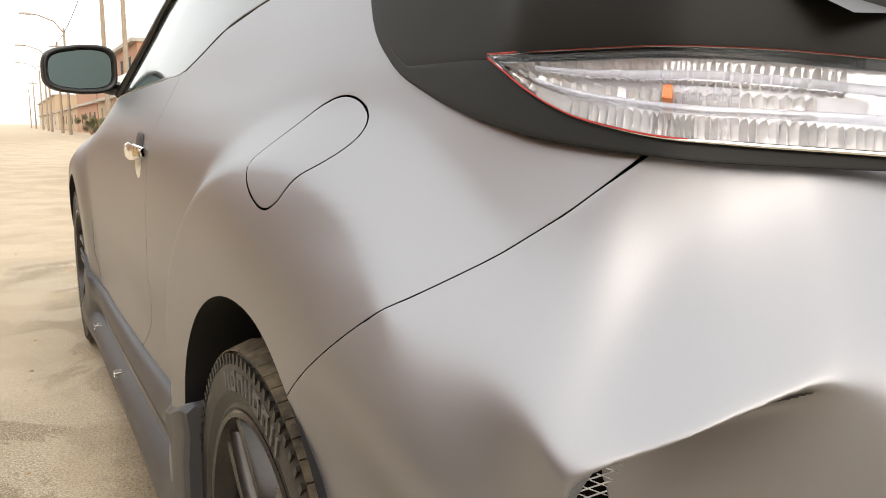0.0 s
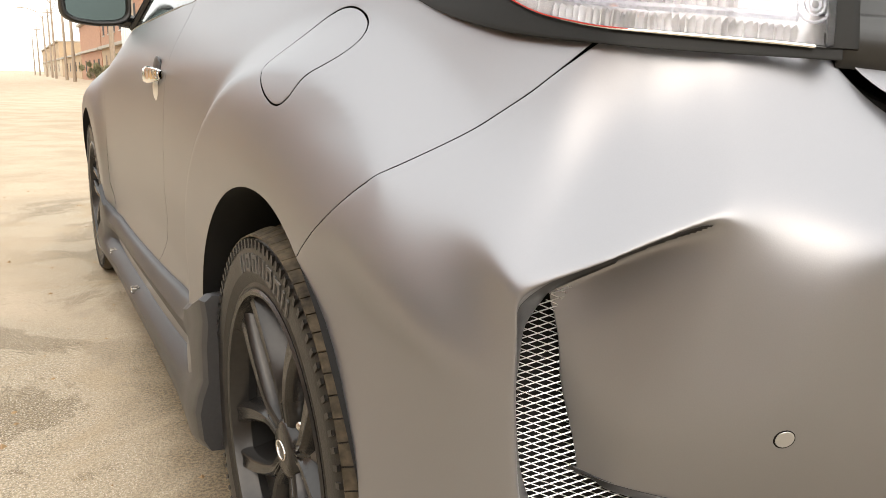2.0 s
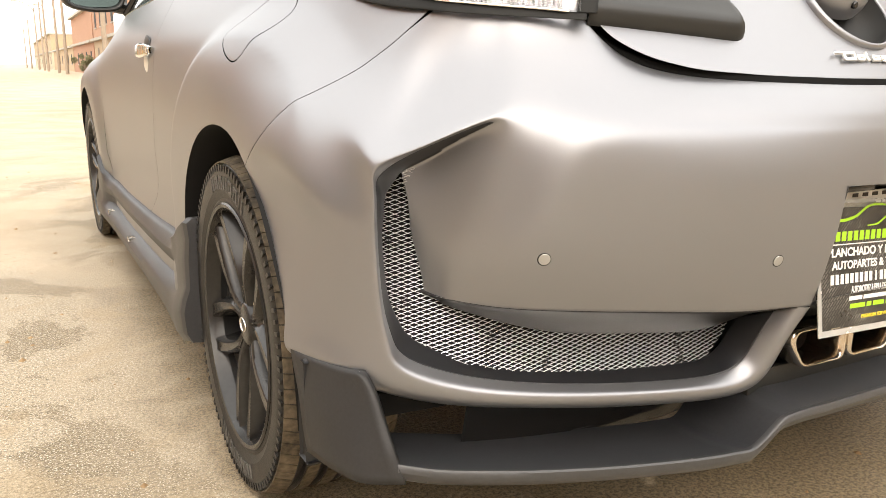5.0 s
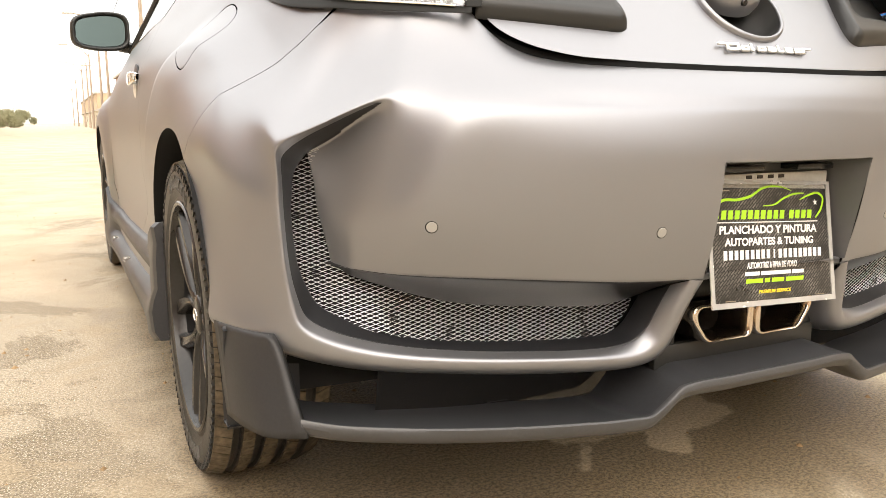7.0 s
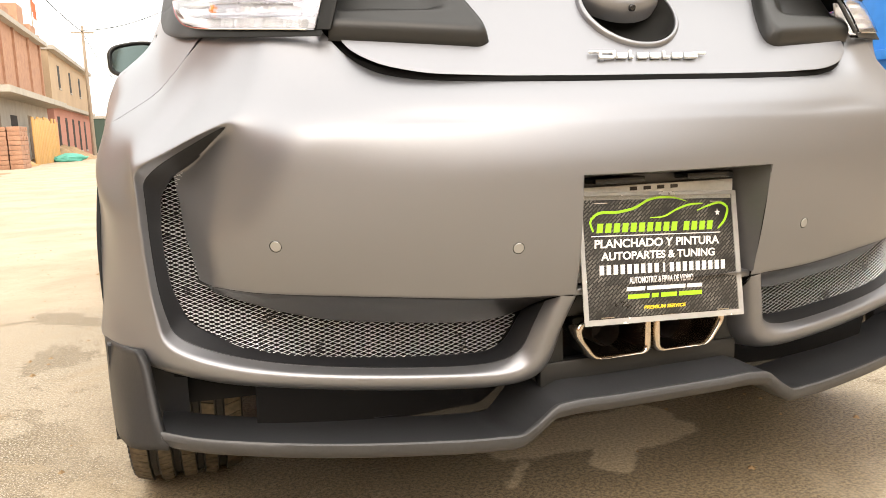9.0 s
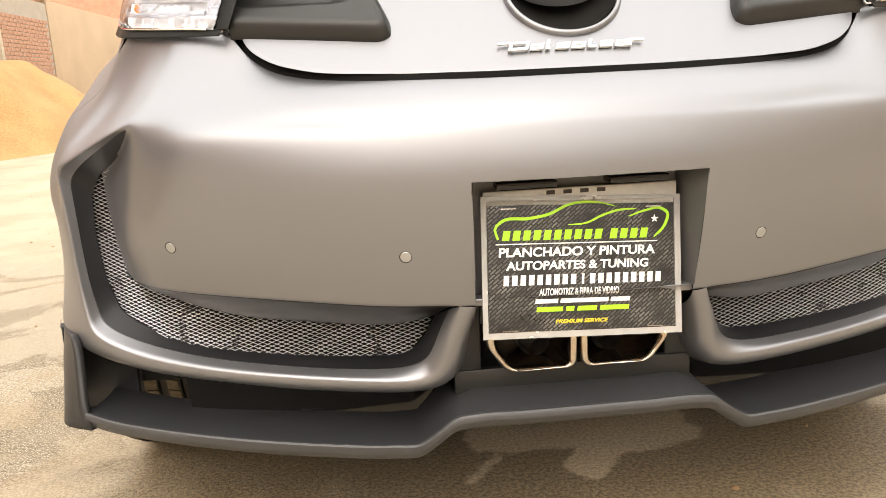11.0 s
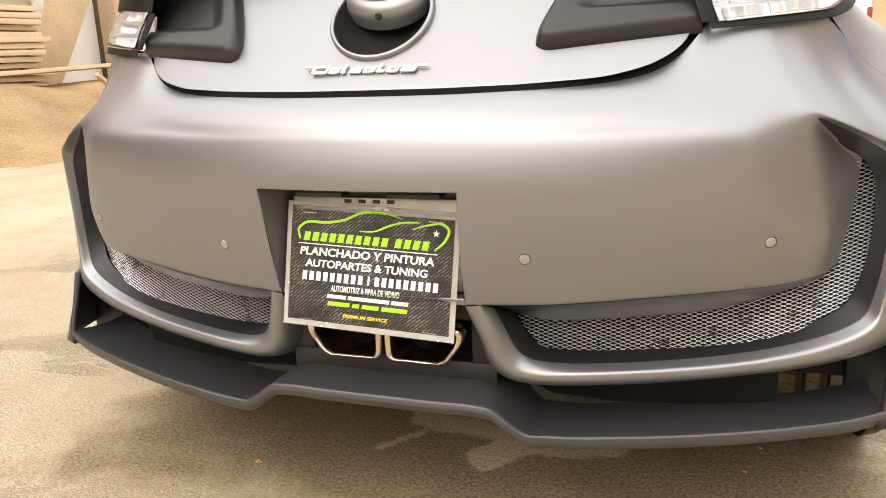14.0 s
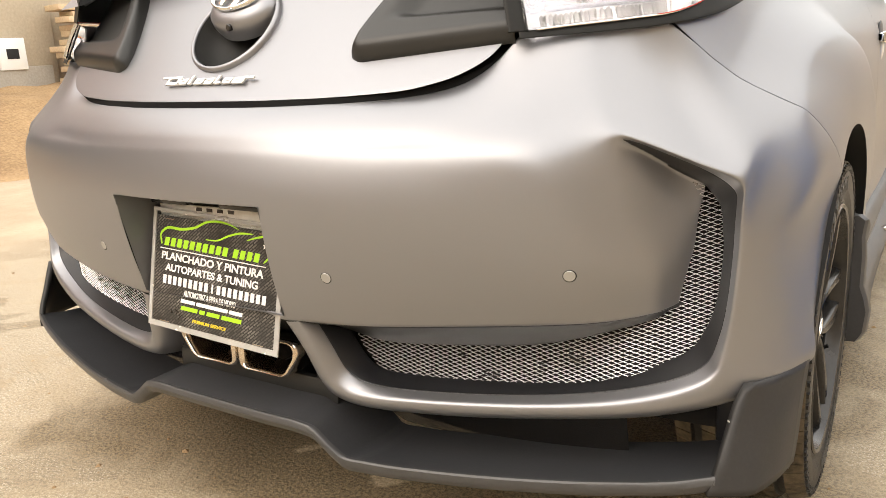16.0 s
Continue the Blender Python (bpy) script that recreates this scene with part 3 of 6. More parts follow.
    loose = [vert(p) for p in (rim[0][0], rim[0][1], rim[1][0], rim[1][1], rim[1][2])]
    CAGE_TAGS.extend([wall, sharp, corners, loose, rim_first + 5])
    return V, F, rim, tucked


CAGE_TAGS = []
CAGE_V, CAGE_F, RIM_LINES, TUCKED = bumper_cage()


BUMPER_GAP = [(.254, .908), (.264, .897), (.286, .872), (.311, .845), (.338, .821), (.364, .796), (.388, .7725), (.424, .744), (.487, .692), (.52, .663), (.60, .585), (.66, .53)]
gap_rear = side_of(BUMPER_GAP)
GAP_HALF = .0008


GRID_Y, GRID_Z = np.arange(.10, .95, .005), np.arange(.40, 1.0, .005)
GRID_X = spline(SIDE_Z, side_rows(GRID_Y).T)(GRID_Z)


def flush(v):
    """Brings the bumper's outer edge level with the quarter panel beside it."""
    x, y, z = v
    if abs(x) < .66 or not (.12 < y < .90 and .42 < z < .96):
        return tuple(v)
    d = max(0.0, -gap_rear(y, z)) / .085
    if d >= 1:
        return tuple(v)
    i, j = (y - .10) / .005, (z - .40) / .005
    a, b = int(i), int(j)
    i, j = i - a, j - b
    g = (GRID_X[b, a] * (1 - i) + GRID_X[b, a + 1] * i) * (1 - j) + (GRID_X[b + 1, a] * (1 - i) + GRID_X[b + 1, a + 1] * i) * j + float(flare(y, z))
    w = (1 - d * d * (3 - 2 * d)) * min(1.0, max(0.0, (y - .246) / .05))
    return (math.copysign(abs(x) + (g - abs(x)) * w, x), y, z)


def faired(V, F, turns=400, keep=.00025):
    """Takes the small swells out of the skin's plain stretches; its edges and creases stay."""
    co = np.array(V)
    x, y, z = np.abs(co[:, 0]), co[:, 1], co[:, 2]
    crest = np.array([tuple(Vector(a).lerp(Vector(b), t)) for a, b in zip([r[0] for r in RIM_LINES[1:10]], [r[0] for r in RIM_LINES[2:11]]) for t in (0, .25, .5, .75, 1)])
    inner = np.array([tuple(Vector(a).lerp(Vector(b), t)) for k in (1, 2) for a, b in zip([r[k] for r in RIM_LINES[2:10]], [r[k] for r in RIM_LINES[3:11]]) for t in (0, .25, .5, .75, 1)])
    p = np.stack([x, y, z], 1)
    d = np.full(len(co), 1e9)
    for q in np.concatenate([crest, inner]):
        d = np.minimum(d, np.linalg.norm(p - q, axis=1))
    ramp = lambda v, a, b: np.clip((v - a) / (b - a), 0, 1)
    gap = np.array([abs(gap_rear(b, c)) if a > .66 else 1.0 for a, b, c in zip(x, y, z)])
    w = ramp(d, .008, .032) * ramp(gap, .006, .03) * ramp(z, .60, .65) * ramp(x, .40, .47)
    top = np.interp(x, [.41, .475, .517, .597, .70], [.812, .838, .880, .884, .8915])
    w *= ramp(top - z, .004, .03)
    ring = [set() for _ in V]
    for f in F:
        for a, b in zip(f, f[1:] + f[:1]):
            ring[a].add(b)
            ring[b].add(a)
    near = np.array([(sorted(r) + [i] * 6)[:6] for i, r in enumerate(ring)])
    use = np.nonzero(w > 0)[0]
    wide = np.unique(np.concatenate([use, near[use].ravel()]))
    hold = (keep + .05 * (1 - w[use]) ** 2)[:, None]

    def bent(d):
        lap = np.zeros_like(co)
        lap[wide] = d[near[wide]].sum(1) / 4 - 1.5 * d[wide]
        return lap[near[use]].sum(1) / 4 - 1.5 * lap[use]

    # conjugate gradients on the shift that evens the curvature out
    shift, full = np.zeros((len(use), 3)), np.zeros_like(co)
    rest = -bent(co)
    go = rest.copy()
    old = (rest * rest).sum(0)
    for _ in range(turns):
        full[use] = go
        a_go = bent(full) + hold * go
        step = old / ((go * a_go).sum(0) + 1e-30)
        shift += step * go
        rest -= step * a_go
        now = (rest * rest).sum(0)
        go = rest + now / (old + 1e-30) * go
        old = now
    co[use] += shift
    return [tuple(v) for v in co.tolist()]


def build_bumper():
    wall, sharp, corners, loose, tip_face = CAGE_TAGS
    n = len(CAGE_V)
    twin = {i: i if abs(v[0]) < 1e-6 else n + i for i, v in enumerate(CAGE_V)}
    V = list(CAGE_V) + [(-x, y, z) for x, y, z in CAGE_V]
    F = [tuple(f) for f in CAGE_F] + [tuple(twin[i] for i in f)[::-1] for f in CAGE_F]
    walls = wall | {len(CAGE_F) + i for i in wall}
    used = sorted({i for f in F for i in f})
    back = {i: k for k, i in enumerate(used)}
    V, F = [V[i] for i in used], [tuple(back[i] for i in f) for f in F]
    crease = [(back[a], back[b], w) for (a, b), w in sharp.items()] + [(back[twin[a]], back[twin[b]], w) for (a, b), w in sharp.items()]
    tips = [back[i] for i in corners] + [back[twin[i]] for i in corners]
    free = [back[i] for i in loose] + [back[twin[i]] for i in loose]
    V, F = subdivided(V, F, 4, 4, crease, tips, free)
    V = faired([flush(v) for v in V], F)
    block = len(F) // (2 * len(CAGE_F))
    # faces that take the black duct material, narrowing to a point under the fin's tip
    point = {tip_face, len(CAGE_F) + tip_face}
    mean = lambda f, k: sum(abs(V[i][k]) for i in f) / len(f)

    def blackened(i, f):
        if i // block not in walls:
            return False
        return i // block not in point or .759 - .60 * (mean(f, 0) - .665) - mean(f, 2) < .002 + .42 * max(0.0, mean(f, 0) - .660)

    black = [blackened(i, f) for i, f in enumerate(F)]
    skin = [f for f, b in zip(F, black) if not b]
    dark = [f for f, b in zip(F, black) if b]
    # consistent facing: the two patches of the cage may run opposite ways
    bm = bmesh.new()
    vs = [bm.verts.new(v) for v in V]
    for f in skin + dark:
        bm.faces.new([vs[i] for i in f])
    bmesh.ops.recalc_face_normals(bm, faces=bm.faces)
    bm.normal_update()
    probe = min(bm.faces, key=lambda f: (f.calc_center_median() - Vector((0.1, -0.03, 0.6))).length)
    if probe.normal.y > 0:
        bmesh.ops.reverse_faces(bm, faces=bm.faces)
    bm.verts.index_update()
    F = [tuple(v.index for v in f.verts) for f in bm.faces]
    bm.free()
    skin, dark = F[: len(skin)], F[len(skin):]
    # trim along the panel gap, the lamp and the wheel arch
    top = side_of([(.50, .880), (.60, .8845), (.66, .888), (.70, .8915), (.80, .898)])
    SV, SF = clip(V, skin, lambda v: -gap_rear(v[1], v[2]) - GAP_HALF if abs(v[0]) > .68 else 1)
    SV, SF = clip(SV, SF, lambda v: -top(abs(v[0]), v[2]) if abs(v[0]) > .53 and v[2] > .85 else 1)
    SV, SF = clip(SV, SF, lambda v: math.hypot(v[1] - HUB_Y, v[2] - HUB_Z) - ARCH_R if abs(v[0]) > .8 else 1)
    # the opening for the number plate
    half = lambda v: 0.172 - 0.02 * (0.655 - v[2])
    out_v, out_f = clip(SV, SF, lambda v: abs(v[0]) - half(v))
    mid_v, mid_f = clip(SV, SF, lambda v: half(v) - abs(v[0]))
    a, b = clip(mid_v, mid_f, lambda v: v[2] - 0.655)
    out_f = [tuple(f) for f in out_f] + [tuple(i + len(out_v) for i in f) for f in b]
    return out_v + a, out_f, V, dark


def inside_poly(p, poly):
    hit = False
    for a, b in zip(poly, poly[1:] + poly[:1]):
        if (a.y > p.y) != (b.y > p.y) and p.x < (b.x - a.x) * (p.y - a.y) / (b.y - a.y) + a.x:
            hit = not hit
    return hit


bumper_v, bumper_skin, wall_v, bumper_wall = build_bumper()


def welded(V, F):
    """The same faces with points that coincide made one, and unused points left out."""
    at, out, faces = {}, [], []
    for f in F:
        g = []
        for i in f:
            key = tuple(round(c, 5) for c in V[i])
            if key not in at:
                at[key] = len(out)
                out.append(V[i])
            if at[key] not in g:
                g.append(at[key])
        if len(g) > 2:
            faces.append(tuple(g))
    return out, faces


def tidied(V, F, dist=.0012):
    """Closes up the slivers that a cut leaves along its edge."""
    bm = bmesh.new()
    vs = [bm.verts.new(v) for v in V]
    for f in F:
        try:
            bm.faces.new([vs[i] for i in f])
        except ValueError:
            pass
    bmesh.ops.remove_doubles(bm, verts=bm.verts, dist=dist)
    bmesh.ops.dissolve_degenerate(bm, edges=bm.edges, dist=.0002)
    bm.verts.index_update()
    out = [tuple(v.co) for v in bm.verts], [tuple(v.index for v in f.verts) for f in bm.faces]
    bm.free()
    return out


rear_bumper = finish("rear_bumper", *tidied(*welded(bumper_v, bumper_skin), .0009), PAINT, car, "satin grey painted rear bumper", thick=0.0006)
for s in (-1, 1):
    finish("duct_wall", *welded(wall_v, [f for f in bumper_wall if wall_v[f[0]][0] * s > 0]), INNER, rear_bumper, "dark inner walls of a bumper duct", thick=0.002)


def mesh_y(x, z):
    return 0.100 + 0.20 * x * x + 0.25 * max(0.0, x - 0.66)


def build_duct_mesh(s):
    """Expanded metal: two families of slanting strands across the duct's opening."""
    poly = [Vector((r[2][0] + .006 * (r[2][0] > .5), r[2][2] - .004)) for r in RIM_LINES[2:-1]] + [Vector((t[0], t[2] + .006)) for t in TUCKED[:5]] + [Vector((.690, .51)), Vector((.700, .59)), Vector((.735, .665))]
    bm = bmesh.new()
    slope, pitch, r = 0.42, 0.0067, 0.00042

    def strand(pts):
        rows = []
        for p in pts:
            y = mesh_y(p.x, p.y)
            rows.append([bm.verts.new((s * (p.x + a), y + b, p.y + c)) for a, b, c in ((0, -r, -r * .9), (0, r * 1.2, r * 1.1), (0, r, -r))])
        for a, b in zip(rows, rows[1:]):
            for j in range(3):
                bm.faces.new((a[j], a[(j + 1) % 3], b[(j + 1) % 3], b[j]))

    for sign in (-1, 1):
        k = -130
        while k < 260:
            c0 = 0.35 + k * pitch
            run, x = [], 0.19
            while x < 0.80:
                p = Vector((x, c0 + sign * slope * (x - 0.5)))
                if inside_poly(p, poly):
                    run.append(p)
                else:
                    if len(run) > 1:
                        strand(run)
                    run = []
                x += 0.004
            if len(run) > 1:
                strand(run)
            k += 1
    ob = part("duct_mesh", bm, WIRE, rear_bumper, "bright expanded metal mesh", smooth=False)
    ob["kind"] = "stuff"
    # a black sheet stands in for the shade in the hollow behind it
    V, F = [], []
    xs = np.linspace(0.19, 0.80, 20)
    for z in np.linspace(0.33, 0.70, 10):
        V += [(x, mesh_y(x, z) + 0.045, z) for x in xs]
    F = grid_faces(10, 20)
    finish("duct_shade", *mirrored(V, F, s), VOID, rear_bumper)


for s in (-1, 1):
    build_duct_mesh(s)


def disc(bm, m, r, depth, k=20, bevel=0.0015):
    prof = [(r, depth), (r, bevel), (r - bevel, 0), (0.0, 0)]
    rows = []
    for a, d in prof[:-1]:
        rows.append([bm.verts.new(m @ Vector((a * math.cos(j * math.tau / k), a * math.sin(j * math.tau / k), -d))) for j in range(k)])
    for a, b in zip(rows, rows[1:]):
        for j in range(k):
            bm.faces.new((a[j], a[(j + 1) % k], b[(j + 1) % k], b[j]))
    bm.faces.new(rows[-1])


def on_skin(x, z):
    """Where the bumper's skin lies behind a point seen from the rear, and which way it faces."""
    ob_me = rear_bumper.data
    best = min((p for p in ob_me.polygons if p.normal.y < 0), key=lambda p: (p.center.x - x) ** 2 + (p.center.z - z) ** 2 + (0.3 if p.center.y > .13 else 0))
    d = (Vector((x, 0, z)) - Vector((best.center.x, 0, best.center.z)))
    n = best.normal
    return best.center.y - (n.x * d.x + n.z * d.z) / n.y, n.copy()


for x in (-.62, -.269, .269, .62):
    z = .549 + .02 * (abs(x) > .5)
    y, n = on_skin(x, z)
    facing = n.to_track_quat("Z", "Y").to_matrix().to_4x4()
    bm = bmesh.new()
    disc(bm, Matrix.Translation((x, y - .0008, z)) @ facing, .0092, .006)
    sensor = part("parking_sensor", bm, SENSOR, rear_bumper, "round grey parking sensor")
    bm = bmesh.new()
    disc(bm, Matrix.Translation((x, y - .0002, z)) @ facing, .0106, .004)
    part("sensor_ring", bm, DULLBLACK, sensor)


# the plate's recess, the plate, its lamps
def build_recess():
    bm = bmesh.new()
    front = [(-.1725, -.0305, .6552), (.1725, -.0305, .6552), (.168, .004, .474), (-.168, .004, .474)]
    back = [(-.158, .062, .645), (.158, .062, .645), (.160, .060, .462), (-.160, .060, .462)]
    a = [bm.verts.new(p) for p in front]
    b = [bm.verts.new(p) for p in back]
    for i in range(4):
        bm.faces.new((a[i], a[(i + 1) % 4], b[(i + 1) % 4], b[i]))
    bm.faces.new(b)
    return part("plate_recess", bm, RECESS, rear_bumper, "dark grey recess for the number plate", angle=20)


recess = build_recess()
for x in (-.085, .085):
    bm = bmesh.new()
    box(bm, (x - .045, .012, .636), (x + .045, .05, .646), .002)
    part("plate_lamp", bm, GLOSSBLACK, recess)
bm = bmesh.new()
box(bm, (-.170, .014, .462), (.170, .04, .474), .003)
part("plate_ledge", bm, PAINT, rear_bumper)
bm = bmesh.new()
box(bm, (-.147, .042, .476), (.153, .046, .630), .0015, pose(0, 0, 0, 0, 0, 0))
plate = part("number_plate", bm, PLATE, car, "worn white number plate mostly covered")
bm = bmesh.new()
for k in range(4):
    box(bm, (-.05 + k * .026, .0405, .621), (-.037 + k * .026, .0422, .627))
part("plate_mark", bm, SOOT, plate)


# the dark lip below: shelf, kinked in the middle, end plates up to the wheel arches
LIP = [(0, .000, .293), (.10, .000, .293), (.185, .001, .293), (.205, .002, .290), (.235, .004, .268), (.262, .006, .251), (.30, .010, .250), (.42, .031, .254), (.55, .064, .260), (.68, .101, .271), (.76, .128, .281), (.805, .146, .291)]


def build_lip():
    """Sections of the shelf: under edge, nose, top, back."""
    half = along(LIP, 60)
    # keep the kink crisp: sample the named stations too
    st = sorted({round(float(p[0]), 4) for p in half} | {round(p[0], 4) for p in LIP})
    f = spline([p[0] for p in LIP], [(p[1], p[2]) for p in LIP])
    rows, top = [], []
    for x in [-a for a in st[::-1] if a > 0] + st:
        y, z = f(abs(x))
        drop = 0.028
        mid = max(0.0, 1 - max(0.0, abs(x) - .17) / .09)
        rise = 0.019 * mid
        rows.append([(x, y + .17, z - drop + .006), (x, y + .05, z - drop), (x, y + .014, z - drop), (x, y + .005, z - drop + .005), (x, y - .001, z - .011), (x, y - .0005, z - .0025), (x, y + .002, z), (x, y + .010, z - .0012), (x, y + .06, z - .012 + rise), (x, y + .12, z - .018 + rise * 1.6), (x, y + .17, z - .018 + rise * 2)])
    V = [p for r in rows for p in r]
    F = grid_faces(len(rows), 11)
    nose = [f for i, f in enumerate(F) if i % 10 < 7]
    shelf = [f for i, f in enumerate(F) if i % 10 >= 7]
    return V, outward(V, nose, lambda c: (0, -0.3, 1) if c.z > 0.235 + 0.03 else (0, -.3, -1)), outward(V, shelf, lambda c: (0, -.3, 1))


lip_v, lip_nose, lip_shelf = build_lip()
bumper_lip = finish("bumper_lip", *welded(lip_v, lip_nose), LIPGREY, car, "dark grey add-on diffuser lip", smooth_angle=50)
# shelf in a darker plastic than the nose: its shade put into the colour
finish("lip_shelf", *welded(lip_v, lip_shelf), DARK, bumper_lip, "black shelf behind the lip's edge", smooth_angle=50)


def build_end_plate(s):
    """The lip's end, wrapped round the corner up to the bumper."""
    front = along([(.796, .140, .262), (.805, .146, .291), (.815, .172, .345), (.826, .198, .394), (.832, .207, .406)], 14)
    turn = along([(.846, .170, .262), (.848, .186, .291), (.850, .215, .345), (.853, .240, .392), (.855, .248, .4065)], 14)
    mid = along([(.868, .222, .262), (.868, .232, .291), (.869, .252, .345), (.871, .280, .392), (.872, .288, .4075)], 14)
    back = along([(.882, .292, .262), (.884, .300, .291), (.886, .312, .345), (.888, .330, .392), (.889, .334, .408)], 14)
    V, F = [], []
    for a, b, c, d in zip(front, turn, mid, back):
        V += [tuple(p) for p in along([a, b, c, d], 12)]
    F = grid_faces(14, 12)
    V, F = mirrored(V, F, s)
    F = outward(V, F, lambda c: (s, -.6, 0))
    finish("lip_end_plate", V, F, CHIPPED, bumper_lip, "chipped dark end plate of the lip", thick=0.012)


for s in (-1, 1):
    build_end_plate(s)
    bm = bmesh.new()
    box(bm, (s * .768, .298, .240), (s * .876, .326, .398), .006)
    part("end_plate_return", bm, INNER, bumper_lip)
bm = bmesh.new()
box(bm, (-.414, .486, .150), (-.384, .516, .186), .008)
box(bm, (-.406, .494, .180), (-.392, .508, .26), .003)
part("tow_mount", bm, NUT, car, "small bright steel mount under the floor")


# the exhaust: a dark surround and two joined angular tips
def build_exhaust():
    bm = bmesh.new()
    pts = [(-.20, .30), (.20, .30), (.205, .32), (.165, .455), (-.165, .455), (-.205, .32)]
    a = [bm.verts.new((x, .094, z)) for x, z in pts]
    b = [bm.verts.new((x * .98, .19, z)) for x, z in pts]
    for i in range(6):
        bm.faces.new((a[i], a[(i + 1) % 6], b[(i + 1) % 6], b[i]))
    bm.faces.new(b)
    surround = part("exhaust_surround", bm, DARK, bumper_lip, "dark plastic round the exhaust")
    for lo, hi in (((-.198, .082, .292), (.198, .096, .3345)), ((-.196, .082, .3345), (-.1535, .096, .452)), ((.1535, .082, .3345), (.196, .096, .452)), ((-.1535, .082, .411), (.1535, .096, .452))):
        bm = bmesh.new()
        box(bm, lo, hi, .003)
        part("surround_plate", bm, BLACK, surround)
    ex = finish("exhaust", [(0, .2, .38), (.001, .2, .38), (0, .2, .381)], [(0, 1, 2)], SOOT, car, "twin polished angular exhaust tips")
    for s in (-1, 1):
        def outline(grow):
            base = [(.004, .3385), (.116, .3385), (.149, .384), (.146, .408), (.004, .408)]
            c = Vector((.07, .371))
            out = []
            pts = [Vector(p) for p in base]
            n = len(pts)
            for i, p in enumerate(pts):
                u, v = (pts[i - 1] - p).normalized(), (pts[(i + 1) % n] - p).normalized()
                for t in (0, .33, .67, 1):
                    r = .012
                    q = p + u * r * (1 - t) + v * r * t
                    q = q.lerp(p, .45 * (1 - abs(2 * t - 1)))
                    out.append(c + (q - c) * (1 + grow / .05))
            return out
        rings = [(0.001, .060), (.0005, .050), (-.0015, .0465), (-.004, .0455), (-.0065, .047), (-.0085, .052), (-.0095, .07), (-.0115, .16)]
        V = []
        for g, y in rings:
            V += [(s * p.x, y, p.y) for p in outline(g)]
        V = [(s * p.x, .16, p.y) for p in outline(0)] + V
        F = grid_faces(len(rings) + 1, 20, True)
        V, F = V, outward(V, F, lambda c: (c.x - s * .07, -.05 if c.y < .056 else 0, c.z - .371) if c.y < .0 else (0, -1, 0))
        finish("exhaust_tip", V, F, STEEL, ex, smooth_angle=60)
        bm = bmesh.new()
        bmesh.ops.create_cone(bm, segments=24, radius1=.027, radius2=.027, depth=.1, cap_ends=False, matrix=pose(s * .062, .15, .372, 90))
        part("exhaust_pipe", bm, SOOT, ex)
        bm = bmesh.new()
        box(bm, (s * .07 - .065, .158, .335), (s * .07 + .065, .162, .41))
        part("tip_back", bm, SOOT, ex)


build_exhaust()


# the hatch with its badge, emblem ring and dark add-on panels
def hatch_y(x, z):
    return 0.029 + 0.86 * (z - .803) - 0.25 * max(0, z - .90) ** 2 + 0.27 * x * x


def build_hatch():
    V, F = [], []
    xs, zs = np.linspace(-.56, .56, 113), np.linspace(.795, 1.06, 54)
    for z in zs:
        V += [(x, hatch_y(x, z), z) for x in xs]
    F = grid_faces(len(zs), len(xs))
    edge = along([(0, .8065), (.19, .8075), (.30, .811), (.400, .8205), (.455, .838), (.487, .863), (.498, .898), (.503, .95), (.505, 1.07)], 50)
    g = side_of([(x, z) for x, z in edge])
    V, F = clip(V, F, lambda v: g(abs(v[0]), v[2]))
    V, F = clip(V, F, lambda v: (Vector((v[0] / .088, (v[2] - .923) / .070))).length - 1)
    F = outward(V, F, lambda c: (0, -1, .5))
    return finish("hatch", V, F, PAINT, car, "satin grey tailgate", thick=0.0008)


hatch = build_hatch()
# a black tube added behind the hatch's gap, in place of its shade
bm = bmesh.new()
gap_path = [(.506, .185, .90), (.492, .160, .858), (.455, .122, .828), (.40, .093, .812), (.30, .056, .803), (.19, .033, .799), (.08, .026, .798), (0, .024, .798)]
line = along(gap_path + [(-x, y, z) for x, y, z in gap_path[-2::-1]], 70)
sweep(bm, [(p[0] * .994, p[1] + .0165, p[2] - .001) for p in line], .0125)
part("hatch_gap_dark", bm, DULLBLACK, hatch)


def add_on_panel(s):
    """A thick dark pad: raised along its inner and lower borders, scooped towards the lamp."""
    nu, nv = 56, 56
    V = []
    for j in range(nv):
        for i in range(nu):
            u, v = i / (nu - 1), j / (nv - 1)
            z = .853 + .021 * u + v * .20
            x0 = .256 + .26 * v * .2 + .22 * v * v * .3
            x = x0 + u * (.510 - x0 + .012 * v)
            # rounded corner
            zb, R = .853 + .021 * u, .036
            ca, cb = R - (x - x0), R - (z - zb)
            if ca > 0 and cb > 0:
                k = max(ca, cb) / math.hypot(ca, cb)
                x, z = x0 + R - ca * k, zb + R - cb * k
                edge = R - math.hypot(ca * k, cb * k)
            else:
                edge = min(x - x0, z - zb)
            rise = lambda t: 1 - (1 - min(1, max(0, t))) ** 2.4
            h = .026 * rise(edge / .020)
            deep = min(1, max(0, (x - x0 - .035) / .045)) * min(1, max(0, (z - zb - .046 + .014 * u) / .016))
            h -= .017 * deep * deep * (3 - 2 * deep) + .004 * u * min(1, edge / .03)
            n = Vector((0, -.76, .65))
            p = Vector((x, hatch_y(x, z), z)) + n * (h - .002)
            V.append(tuple(p))
    F = grid_faces(nv, nu)
    V, F = mirrored(V, F, s)
    F = outward(V, F, lambda c: (0, -1, .6))
    finish("hatch_panel", V, F, BLACK, hatch, "matte black add-on panel beside the lamp", thick=0.004)


for s in (-1, 1):
    add_on_panel(s)

